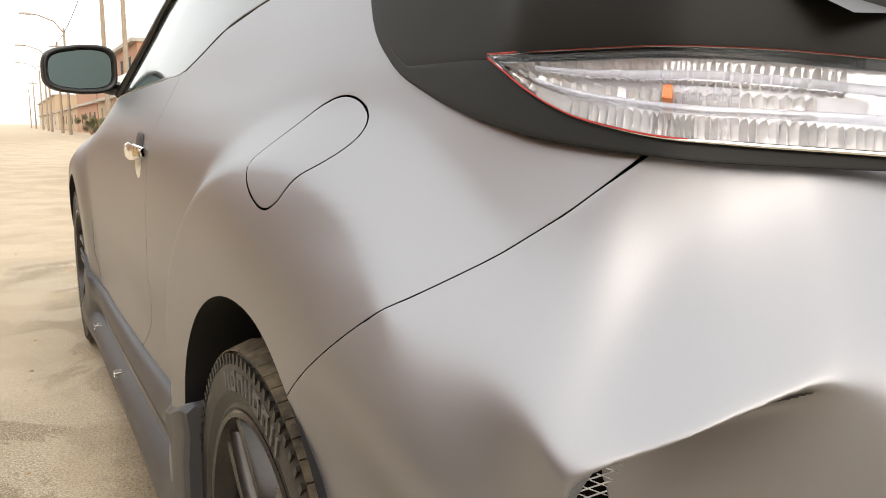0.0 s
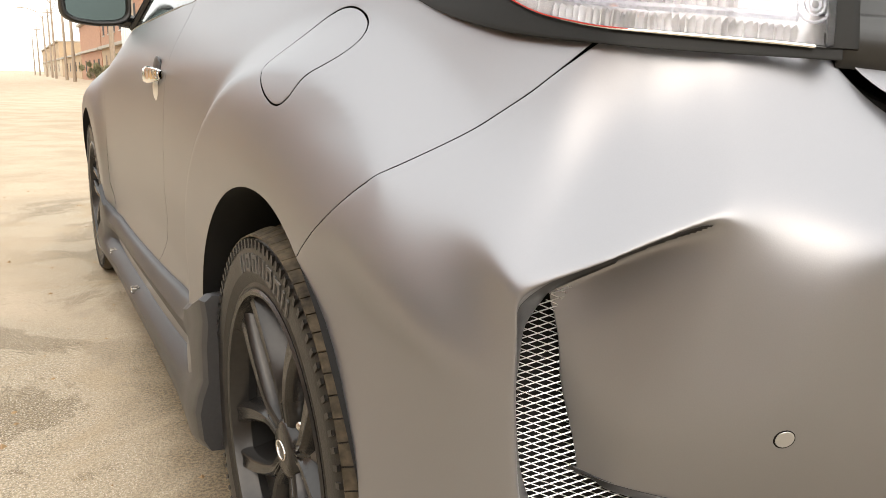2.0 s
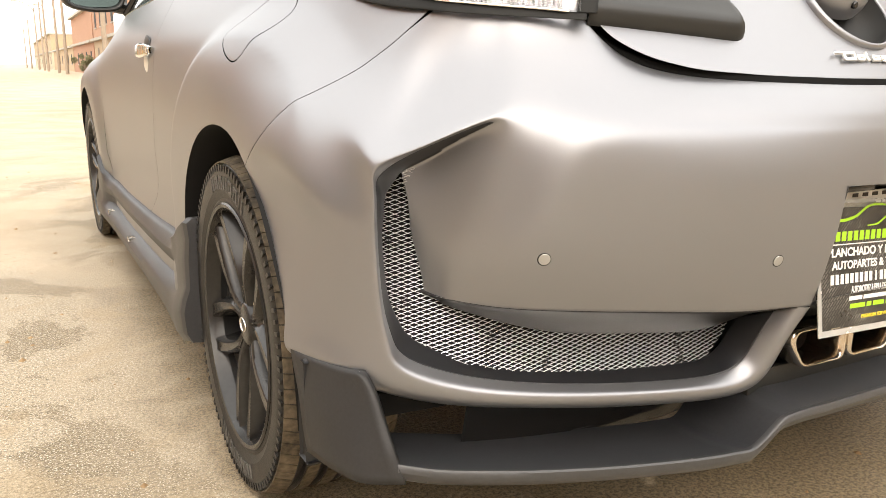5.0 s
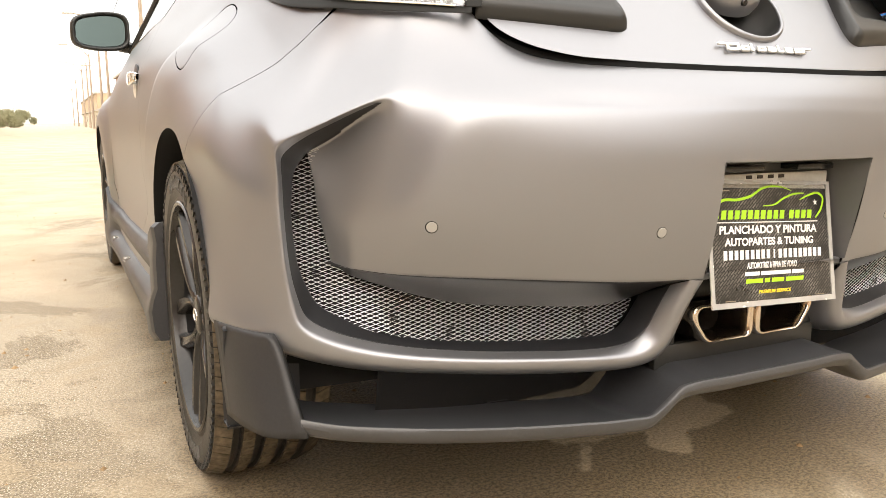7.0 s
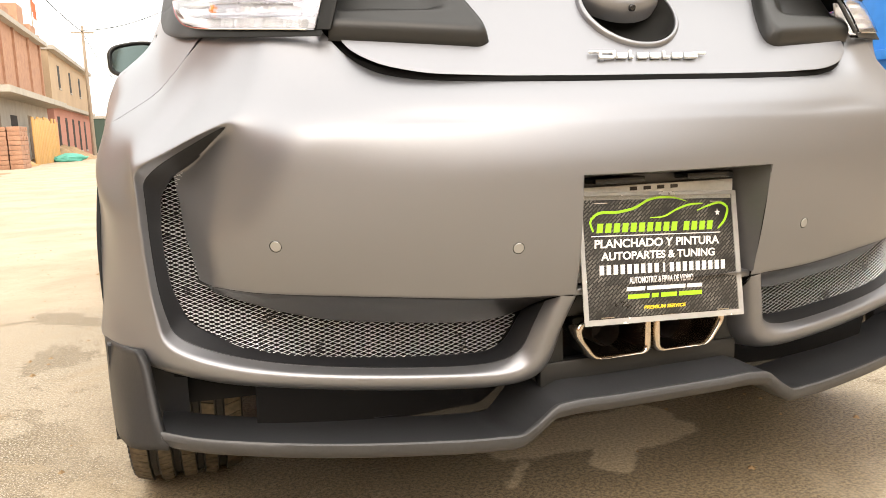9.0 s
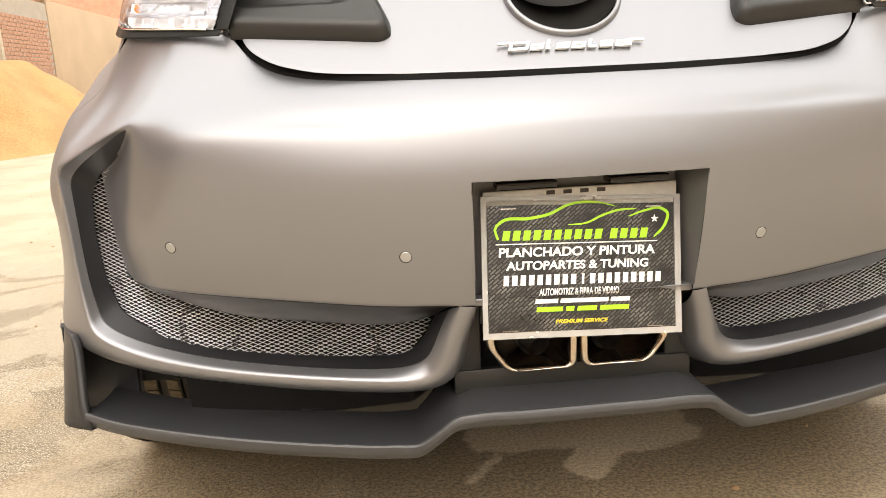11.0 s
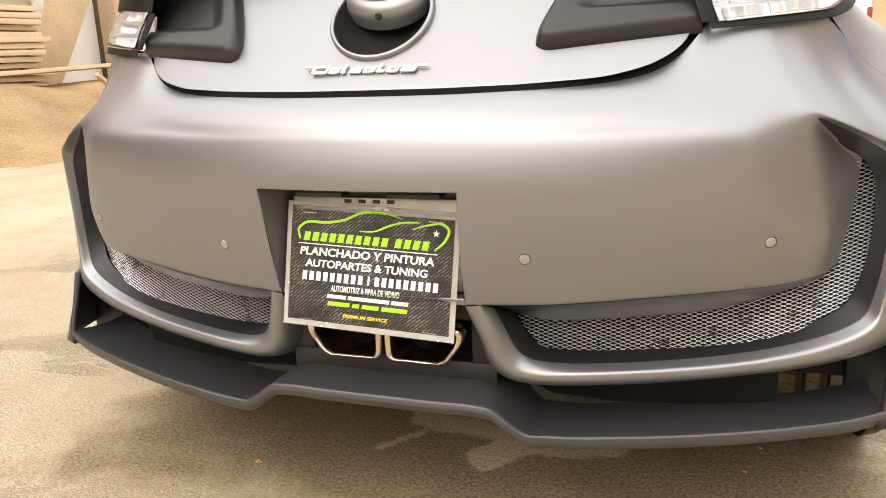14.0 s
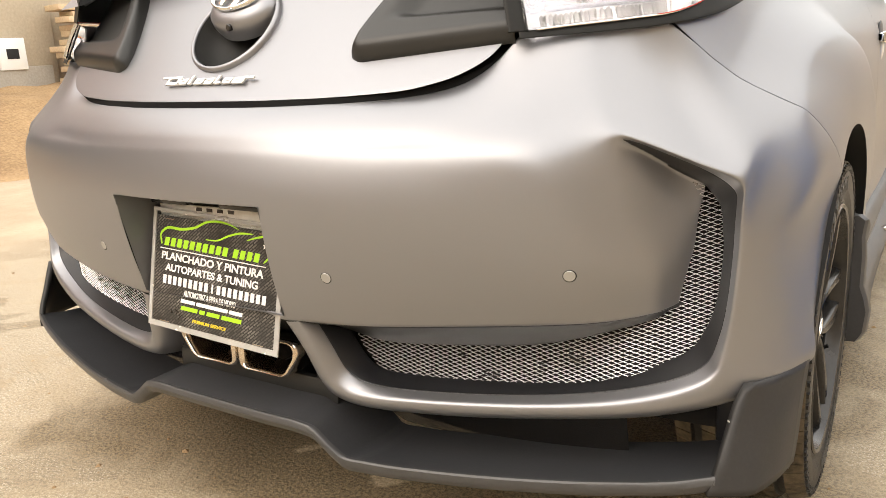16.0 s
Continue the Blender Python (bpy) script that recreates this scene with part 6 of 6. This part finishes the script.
# the earth bank along the far side of the street
def build_bank():
    xs, ys = np.linspace(-11, -4.6, 54), np.linspace(-7, 24, 190)
    V = []
    for y in ys:
        for x in xs:
            e = -5.25 + .35 * noise.noise((0, y * .45, 7)) + .12 * noise.noise((0, y * 1.9, 3))
            t = min(1, max(0, (e - x) / 2.3))
            z = .66 * t * t * (3 - 2 * t) + (.10 * noise.noise((x * 1.1, y * 1.1, 0)) + .04 * noise.noise((x * 4, y * 4, 0))) * (t > 0) * min(1, t * 4 + .1)
            z += .05 * max(0, noise.noise((x * 2, y * .8, 9))) * (0 < t < .6)
            V.append((x, y, z - .02 * (t <= 0) - .004))
    return tagged(finish("ground_bank", V, outward(V, grid_faces(190, 54), lambda c: (0, 0, 1)), DIRT), "crumbling bank of dry yellow earth", "ground", kind="structure")


build_bank()
WX = -8.7


def wall(name, lo, hi, mat, label, bevel=.01):
    bm = bmesh.new()
    box(bm, lo, hi, bevel)
    return tagged(part(name, bm, mat), label, "wall", kind="structure")


wall("wall_plaster", (WX - .25, -8, .2), (WX, 5.2, 3.4), PLASTER, "dusty beige plastered wall")
wall("wall_plinth", (WX + .003, -8, .3), (WX + .05, 5.1, .95), CONCRETE, "grey concrete foot of the wall")
ob = thing("outlet_box", "white wall box with a dark opening", "meter box", (WX + .06, 4.59, 1.10))
bm = bmesh.new()
box(bm, (-.05, -.17, -.19), (.02, .17, .19), .008)
part("box_frame", bm, WHITE, ob)
bm = bmesh.new()
box(bm, (.018, -.075, -.06), (.026, .075, .06), .003)
part("box_opening", bm, GLASSDARK, ob)

# plywood, stacked planks, the ledge
boards("plywood_sheet", [(WX + .40, 7.85, 1.42, .75, .02, 1.7, -22, 14, 0)], PLANK, "pale plywood sheet leaning on the wall", "board", "sheet")
rows = []
random.seed(4)
for k in range(12):
    rows.append((WX + .35 + random.uniform(-.06, .06), 6.3 + random.uniform(-.1, .1), .74 + k * .082, 2.3 + random.uniform(-.15, .15), .30, .068, random.uniform(-1, 1), random.uniform(-3, 3), random.uniform(-2, 2)))
boards("plank_stack", rows, PLANK, "stack of rough pale planks by the wall", "planks")
boards("long_plank", [(WX + 1.15, 7.1, .84, 3.4, .34, .05, 2, -4, -9)], PLANK, "long pale plank lying over the bank", "plank")
boards("loose_stick", [(WX + 1.9, 7.0, .62, 1.7, .05, .05, -10, 0, 34)], PLANK, "thin stick on the earth bank", "stick")
wall("wall_back", (WX - .3, 5.2, .2), (WX - .05, 7.85, 3.2), PLASTER, "beige wall behind the planks")

# column, white sheet, bucket with a sack
ob = thing("concrete_column", "bare concrete column", "column", (WX + .25, 9.15, .6))
bm = bmesh.new()
box(bm, (-.16, -.16, 0), (.16, .16, 2.8), .015)
part("shaft", bm, TAN, ob)
wall("wall_white", (WX - .1, 7.87, .6), (WX, 9.0, 3.2), WHITEPAINT, "white painted sheet")
ob = thing("bucket", "pale plastic paint bucket", "bucket", (WX + .40, 9.5, .63))
V, F = lathe([(.001, .004), (.115, .004), (.12, .0), (.14, .30), (.145, .30), (.147, .315), (.139, .315), (.113, .012), (.001, .012)], 28)
finish("body", V, F, SACK, ob, smooth_angle=40)
crumpled("sack", (WX + .40, 9.5, .93), (.17, .2, .2), SACK, "tied pale sack on the bucket", "sack", 1.3)
wall("wall_curtain", (WX - .22, 8.9, .4), (WX - .1, 10.6, 3.2), BOARD, "dark brown cloth hanging behind the column")
wall("wall_pale", (WX - .09, 10.03, .5), (WX, 10.3, 3.2), WHITEPAINT, "white upright board")

# brown boarded gate
gate = tagged(new("wall_boards"), "tall weathered brown board fence", "fence", kind="structure")
random.seed(9)
y = 10.42
while y < 14.9:
    w = random.uniform(.42, .62)
    bm = bmesh.new()
    box(bm, (WX - .07 + random.uniform(-.01, .01), y + .006, .4), (WX - .03, y + w - .006, 3.3), .004)
    part("fence_board", bm, BOARD, gate)
    bm = bmesh.new()
    box(bm, (WX - .025, y - .02, .5), (WX, y + .025, 3.3), .004)
    part("fence_batten", bm, BOARD, gate)
    y += w
for yy in (15.42, 18.38):
    ob = thing("timber_post", "pale rough timber post", "post", (WX + .1, yy, .55), group="posts by the brick wall")
    bm = bmesh.new()
    box(bm, (-.07, -.07, 0), (.07, .07, 3.0), .01, pose(0, 0, 0, 3, 0, 0))
    part("shaft", bm, PLASTER, ob)
wall("wall_sheet", (WX - .12, 16.75, .4), (WX - .03, 18.3, 3.3), PLASTER, "plain plaster panel")
sheet_wall = tagged(new("wall_corrugated"), "grey corrugated sheet wall", "wall", kind="structure")
V = [(WX - .05 + .02 * math.sin(k * 1.571), 15.55 + k * .03, z) for z in (.4, 3.3) for k in range(41)]
finish("sheet", V, outward(V, grid_faces(2, 41), lambda c: (1, 0, 0)), CONCRETE, sheet_wall, thick=.004)

# sand heap with sacks
heap("sand_heap", -6.8, 13.3, 2.3, 4.6, 1.50, SAND, "large heap of yellow building sand", "sand heap", 1.15)
crumpled("green_sack", (-5.25, 8.3, .0), (.42, .62, .20), GREEN, "crumpled green plastic sack", "sack", 2.1)
crumpled("green_sack", (-4.95, 7.3, .0), (.30, .45, .14), GREEN, "crumpled green plastic sack", "sack", 3.4)
crumpled("green_sack", (-5.55, 8.2, .32), (.18, .22, .12), GREEN, "small green plastic sack on the sand", "sack", 5.2)
crumpled("pale_sack", (-5.45, 7.85, .15), (.28, .4, .16), SACK, "limp pale sack lying on the bank", "sack", 4.4)
crumpled("brown_sack", (-5.3, 7.5, .1), (.3, .4, .16), TAN, "brown sack lying on the bank", "sack", 6.1)
boards("loose_stick", [(-5.35, 7.9, .46, 1.0, .04, .04, 4, 0, -55)], BOARD, "dark stick over the sacks", "stick")
# a hollow clay block
ob = thing("clay_block", "hollow orange clay block on the sand", "brick", (-6.9, 10.1, .80), 25)
bm = bmesh.new()
for z0, z1 in ((0, .02), (.06, .075), (.12, .14)):
    box(bm, (-.06, -.20, z0), (.06, .20, z1))
for k in range(5):
    yk = -.20 + k * .095
    box(bm, (-.06, yk, .0), (.06, yk + .02, .14))
box(bm, (-.058, -.19, .005), (-.03, .19, .135))
part("block", bm, BRICK, ob, smooth=False)
boards("scrap_board", [(-7.0, 10.6, .98, 1.2, .2, .03, 10, 8, -30)], PLANK, "scrap board on the sand heap", "board")


# ---- houses on the far side, down the street ----
def building(name, x0, x1, y0, y1, floors, mats, label, face, windows, roof=0.3, storey=3.1):
    """A plain house: walls storey by storey with slabs between, windows and doors set into its street face (face: the x of that wall)."""
    b = thing(name, label, "house")
    inward = 1 if face == x0 else -1
    for k in range(floors):
        z0, z1 = k * storey, (k + 1) * storey - .22
        bm = bmesh.new()
        box(bm, (x0, y0, z0), (x1, y1, z1))
        part("storey_wall", bm, mats[k], b, smooth=False)
        bm = bmesh.new()
        box(bm, (x0 - .35 * (face == x0), y0 - .1, z1), (x1 + .35 * (face == x1), y1 + .1, (k + 1) * storey))
        part("floor_slab", bm, CONCRETE, b, smooth=False)
    for yy, z0, w, h, kind in windows:
        bm = bmesh.new()
        fx = face - inward * .012
        box(bm, (min(fx, face + inward * .2), yy, z0), (max(fx, face + inward * .2), yy + w, z0 + h))
        win = part("window", bm, GLASSDARK if kind != "door" else BOARD, b, smooth=False)
        bm = bmesh.new()
        box(bm, (fx - .05, yy - .08, z0 - .1), (fx + .05, yy + w + .08, z0))
        part("sill", bm, CONCRETE, win, smooth=False)
    return b


a = building("brick_house", -15, -7.4, 31, 46, 2, [CONCRETE, BRICK], "unfinished two-storey orange brick house", -7.4, [(33, .1, 1.0, 2.1, "door"), (36, .9, 1.4, 1.2, ""), (40, .2, 1.0, 2.0, "door"), (43, 1.0, 1.2, 1.1, "")])
for yy, h in ((31.2, 1.2), (33.6, .9), (36.4, .5), (40.0, 1.1), (43.2, .6)):
    bm = bmesh.new()
    box(bm, (-8.1, yy, 6.2), (-7.35, yy + 1.5, 6.2 + h))
    part("parapet", bm, BRICK, a, smooth=False)
    bm = bmesh.new()
    box(bm, (-7.55, yy + 1.9, 3.1), (-7.3, yy + 2.2, 6.5))
    part("pier", bm, BRICK, a, smooth=False)
bm = bmesh.new()
box(bm, (-7.4, 31, 2.75), (-6.4, 46, 3.0))
part("balcony_slab", bm, CONCRETE, a, smooth=False)
building("tan_house", -16, -7.2, 47, 66, 2, [PINK, TAN], "tan upper storey over a red-brown ground floor", -7.2, [(48 + k * 3.2, .4, .9, 2.0, "") for k in range(5)] + [(50, 4.1, .8, 1.3, ""), (55, 4.1, .8, 1.3, ""), (60, 4.1, .9, 1.3, "")])
building("green_hut", -12, -6.9, 74, 80, 1, [HUTGREEN], "dark green sheet-metal hut", -6.9, [], storey=3.2)
building("pale_wall_house", -14, -7.4, 82, 100, 1, [PLASTER], "low pale plastered house", -7.4, [(88, .8, 1.2, 1.2, "")], storey=2.8)
# the board fence and brick stack before the brick house
fence = thing("board_fence", "fence of upright orange boards", "fence")
random.seed(12)
for k in range(16):
    bm = bmesh.new()
    yy = 33.5 + k * .42
    box(bm, (-6.25 + random.uniform(-.02, .02), yy, 0), (-6.2, yy + .40, 1.9 + random.uniform(-.15, .1)), .01)
    part("fence_board", bm, FENCE, fence)
stack = thing("brick_stack", "stack of new orange bricks", "bricks")
random.seed(13)
for iz in range(9):
    for iy in range(5):
        for ix in range(2):
            bm = bmesh.new()
            box(bm, (-6.6 + ix * .42, 28.3 + iy * .30, iz * .16), (-6.2 + ix * .42 - random.uniform(.01, .03), 28.3 + iy * .30 + .27, iz * .16 + .15), .008)
            part("brick", bm, BRICK, stack)
heap("rubble_heap", -6.6, 44, 1.6, 6.0, .7, DIRT, "low heap of rubble and earth", "rubble", .9, n=36, rough=.3)
heap("rubble_heap", -6.8, 31.5, 1.0, 2.5, .35, SAND, "low heap of sand by the bricks", "rubble", .9, n=30, rough=.2)
crumpled("teal_net", (-5.6, 38.5, 0), (.4, .7, .22), TEAL, "crumpled teal net on the rubble", "net", 7.7)


def pole(x, y, h, arm=0.0, label="tall grey electricity pole", cross=True):
    p = thing("street_lamp" if arm else "utility_pole", label, "street lamp" if arm else "pole", (x, y, 0))
    bm = bmesh.new()
    sweep(bm, [(0, 0, 0), (0, 0, h * .5), (0, 0, h)], lambda i: .15 - .035 * i)
    part("shaft", bm, POLE, p)
    if cross:
        bm = bmesh.new()
        box(bm, (-.7, -.05, h - .5), (.7, .05, h - .38), .01)
        part("crossarm", bm, POLE, p)
    if arm:
        bm = bmesh.new()
        sweep(bm, [(0, 0, h - .4), (arm * .3, 0, h + .5), (arm * .8, 0, h + .95), (arm, 0, h + 1.0)], .05)
        part("arm", bm, POLE, p)
        bm = bmesh.new()
        box(bm, (arm * 1.35, -.15, h + .92), (arm, .15, h + 1.08), .04)
        part("lamp_head", bm, CONCRETE, p)
    return p


pole(-6.3, 57, 8.6)
for x, y, h, arm in ((3.7, 46, 11, 0), (4.5, 44, 12, 0), (3.6, 75, 9, -2.4), (3.5, 105, 9, -2.4), (3.6, 135, 9, -2.4), (3.6, 170, 9, 0), (3.7, 210, 9, 0), (3.7, 88, 9, 0), (3.7, 120, 9, 0)):
    pole(x, y, h, arm, "grey street lamp with a curved arm" if arm else "tall grey electricity pole", not arm)


def cable(a, b, sag):
    bm = bmesh.new()
    a, b = Vector(a), Vector(b)
    sweep(bm, [a.lerp(b, t) - Vector((0, 0, sag * 4 * t * (1 - t))) for t in np.linspace(0, 1, 16)], .022)
    tagged(part("overhead_cable", bm, DULLBLACK), "black cable sagging between poles", "cable", "overhead cables")


cable((-6.3, 57, 8.2), (-7.2, 20, 9.5), .6)
cable((-6.3, 57, 8.1), (-6.5, 110, 8.0), 1.0)
cable((3.7, 46, 10.5), (3.6, 88, 8.8), .8)
cable((4.5, 44, 11.5), (-6.3, 57, 8.3), 1.2)
cable((3.6, 88, 8.7), (3.6, 135, 8.7), .9)
# flag on the brick house
ob = thing("red_flag", "red and white flag on a thin mast", "flag", (-7.8, 47.2, 6.2))
bm = bmesh.new()
sweep(bm, [(0, 0, 0), (0, 0, 3.0)], .03)
part("mast", bm, POLE, ob)
V = [(.02 + .05 * math.sin(i * 1.1), .05 + i * .14, 2.7 - j * .3 - .05 * i) for j in range(4) for i in range(8)]
finish("cloth", V, grid_faces(4, 8), ORANGE, ob, thick=.01)

# the row on the other side, down the street
building("brick_terrace", 6.2, 14, 52, 78, 2, [TAN, BRICK], "two-storey brick terrace, partly rendered", 6.2, [(54 + k * 4, .3, 1.2, 2.0, "door") for k in range(6)] + [(55 + k * 4, 4.0, 1.3, 1.3, "") for k in range(6)])
building("brick_house", 6.3, 14, 80, 104, 2, [BRICK, BRICK], "plain two-storey brick house", 6.3, [(82 + k * 5, .9, 1.3, 1.2, "") for k in range(4)])
building("tan_house", 6.5, 15, 108, 150, 1, [TAN], "low tan rendered house", 6.5, [(110 + k * 6, .9, 1.3, 1.2, "") for k in range(6)])
building("tan_house", 6.5, 15, 156, 240, 2, [PLASTER, TAN], "far pale house in the haze", 6.5, [(160 + k * 9, .9, 1.3, 1.2, "") for k in range(8)])


def shrub(x, y, r, h, seed, name="roadside_bush", label="dusty green roadside bush"):
    """Stems and many small leaves in uneven clumps."""
    rng = random.Random(seed)
    t = thing(name, label, "bush", (x, y, 0))
    bm = bmesh.new()
    for k in range(6):
        a = rng.random() * math.tau
        sweep(bm, [(0, 0, 0), (.3 * r * math.cos(a), .3 * r * math.sin(a), h * .4), (.6 * r * math.cos(a), .6 * r * math.sin(a), h * .75)], lambda i: .05 - .015 * i)
    part("stem", bm, POLE, t)
    V, F = [], []
    clumps = [(rng.gauss(0, .5) * r, rng.gauss(0, .5) * r, rng.uniform(.25, .95) * h, rng.uniform(.2, .42) * r) for _ in range(14)]
    for cx, cy, cz, cr in clumps:
        for _ in range(240):
            d = Vector((rng.gauss(0, 1), rng.gauss(0, 1), rng.gauss(0, 1))).normalized() * cr * rng.random() ** .4
            p = Vector((cx, cy, max(.05, cz))) + d
            q = Euler((rng.random() * 6, rng.random() * 6, rng.random() * 6)).to_matrix()
            w = .07 * r * rng.uniform(.6, 1.4)
            n = len(V)
            V += [tuple(p + q @ Vector(c)) for c in ((-w, 0, 0), (0, -w * .4, .03), (w, 0, 0), (0, w * .4, .03))]
            F.append((n, n + 1, n + 2, n + 3))
    finish("crown", V, F, LEAF, t, smooth=False)
    return t


for k, (x, y, r, h) in enumerate(((-6.5, 128, 2.2, 2.0), (-8.5, 140, 2.6, 2.3), (-10, 132, 2.4, 2.0), (-7.0, 160, 3, 2.6), (-12, 150, 3, 2.8), (4.9, 50, .9, 1.8), (5.4, 58, 1.0, 2.0), (5.0, 72, 1.0, 1.6))):
    shrub(x, y, r, h, k)


# ---- brick wall between the posts: bricks of their own ----
bw = tagged(new("wall_bricks"), "rough orange brick wall between posts", "wall", kind="structure")
bm = bmesh.new()
box(bm, (WX - .2, 18.45, .3), (WX - .02, 21.75, 3.3))
part("mortar_bed", bm, MORTAR, bw, smooth=False)
bm = bmesh.new()
box(bm, (-.01, -.118, -.042), (.012, .118, .042), .004)
brick_me = part("brick", bm, BRICK, bw, smooth=False)
brick_me.location = (WX - .015, 18.6, .6)
random.seed(21)
for r in range(23):
    for k in range(13):
        if r == 0 and k == 0:
            continue
        yy = 18.58 + k * .25 + (.125 if r % 2 else 0)
        if yy > 21.65:
            continue
        b = new("brick", brick_me.data)
        b.parent = bw
        b.location = (WX - .015 + random.uniform(-.004, .004), yy, .6 + r * .1)
        b.rotation_euler = (random.uniform(-.02, .02), 0, random.uniform(-.02, .02))


# ---- beside the car: blue sheet, white van further on ----
ob = thing("blue_sheet_gate", "upright blue painted sheet-metal gate leaf", "gate")
for k in range(4):
    bm = bmesh.new()
    box(bm, (2.6, 1.35 + k * .27, .03), (2.63, 1.35 + k * .27 + .265, 1.95), .004)
    part("sheet", bm, BLUE, ob)
for z in (.15, 1.0, 1.8):
    bm = bmesh.new()
    box(bm, (2.575, 1.33, z), (2.602, 2.45, z + .05), .004)
    part("rail", bm, BLUE, ob)
for yy in (1.32, 2.42):
    bm = bmesh.new()
    box(bm, (2.58, yy, 0), (2.65, yy + .05, 2.0), .006)
    part("upright", bm, BLUE, ob)


def build_van():
    v = thing("white_van", "white van with red reflectors, parked", "van", (1.95, 14.0, 0))

    def bit(name, lo, hi, mat, bevel=.02, par=None, label=""):
        bm = bmesh.new()
        box(bm, lo, hi, bevel)
        return part(name, bm, mat, par or v, label)

    body = bit("body", (-.95, 0, .38), (.95, 4.4, 1.95), WHITEPAINT, .09)
    bit("rear_window", (-.70, -.012, 1.25), (.70, .03, 1.75), WINDOW, .03, body)
    bit("rear_bumper", (-.96, -.10, .28), (.96, .05, .52), DULLBLACK, .03, body)
    bit("red_strip", (-.94, -.014, .86), (.94, .02, .98), REDTAPE, .005, body)
    bit("marker_plate", (-.80, -.115, .54), (-.30, -.02, .64), YELLOW, .004, body)
    for s in (-1, 1):
        bit("tail_light", (s * .93 - .05, -.02, .95), (s * .93 + .03, .1, 1.3), REDTAPE, .01, body)
        for yy in (.8, 3.6):
            bm = bmesh.new()
            bmesh.ops.create_cone(bm, segments=32, radius1=.33, radius2=.33, depth=.2, cap_ends=True, matrix=pose(s * .84, yy, .33, 0, 90))
            bmesh.ops.bevel(bm, geom=[e for e in bm.edges if e.calc_face_angle(0) > 1], offset=.03, segments=2, affect="EDGES")
            w = part("wheel", bm, RUBBER, v)
            bm = bmesh.new()
            bmesh.ops.create_cone(bm, segments=24, radius1=.19, radius2=.17, depth=.03, cap_ends=True, matrix=pose(s * .94, yy, .33, 0, 90))
            part("hub_cap", bm, NUT, w)


build_van()

# plain walls, added to close the street and darken the car's reflections
wall("wall_west", (WX - .3, 21.8, 0), (WX, 30.5, 3.4), TAN, "plain tan wall along the street")
wall("wall_row", (WX - .3, -11, 0), (WX, 2.6, 6.4), BRICK, "plain clay brick house wall along the street")
wall("wall_upper", (WX - .3, 2.6, 3.4), (WX - .02, 21.8, 6.4), BRICK, "plain clay brick upper storey along the street")
wall("wall_south", (-14, -11.3, 0), (10, -11, 3.6), TAN, "plain tan wall across the street end")
wall("wall_east", (4.6, -11, 0), (4.9, 11.5, 3.6), PLASTER, "plain pale workshop wall")


# ---- loose stones on the tarmac ----
def build_stones():
    rng = random.Random(3)
    V, F = [], []
    for _ in range(1500):
        x, y = rng.uniform(-3.2, 3.0), rng.uniform(-1.2, 6.0)
        r = rng.choice((.003, .003, .004, .005, .008)) * rng.uniform(.6, 1.4)
        n = len(V)
        for p in ((1, 0, .2), (0, 1, .25), (-1, 0, .2), (0, -1, .15), (.1, .1, 1.0)):
            V.append((x + r * p[0] * rng.uniform(.7, 1.2), y + r * p[1] * rng.uniform(.7, 1.2), r * p[2] * rng.uniform(.6, 1) - .001))
        F += [(n, n + 1, n + 4), (n + 1, n + 2, n + 4), (n + 2, n + 3, n + 4), (n + 3, n, n + 4)]
    return tagged(finish("gravel", V, F, DIRT, smooth=False), "scattered grit and small stones", "gravel", kind="stuff")


build_stones()
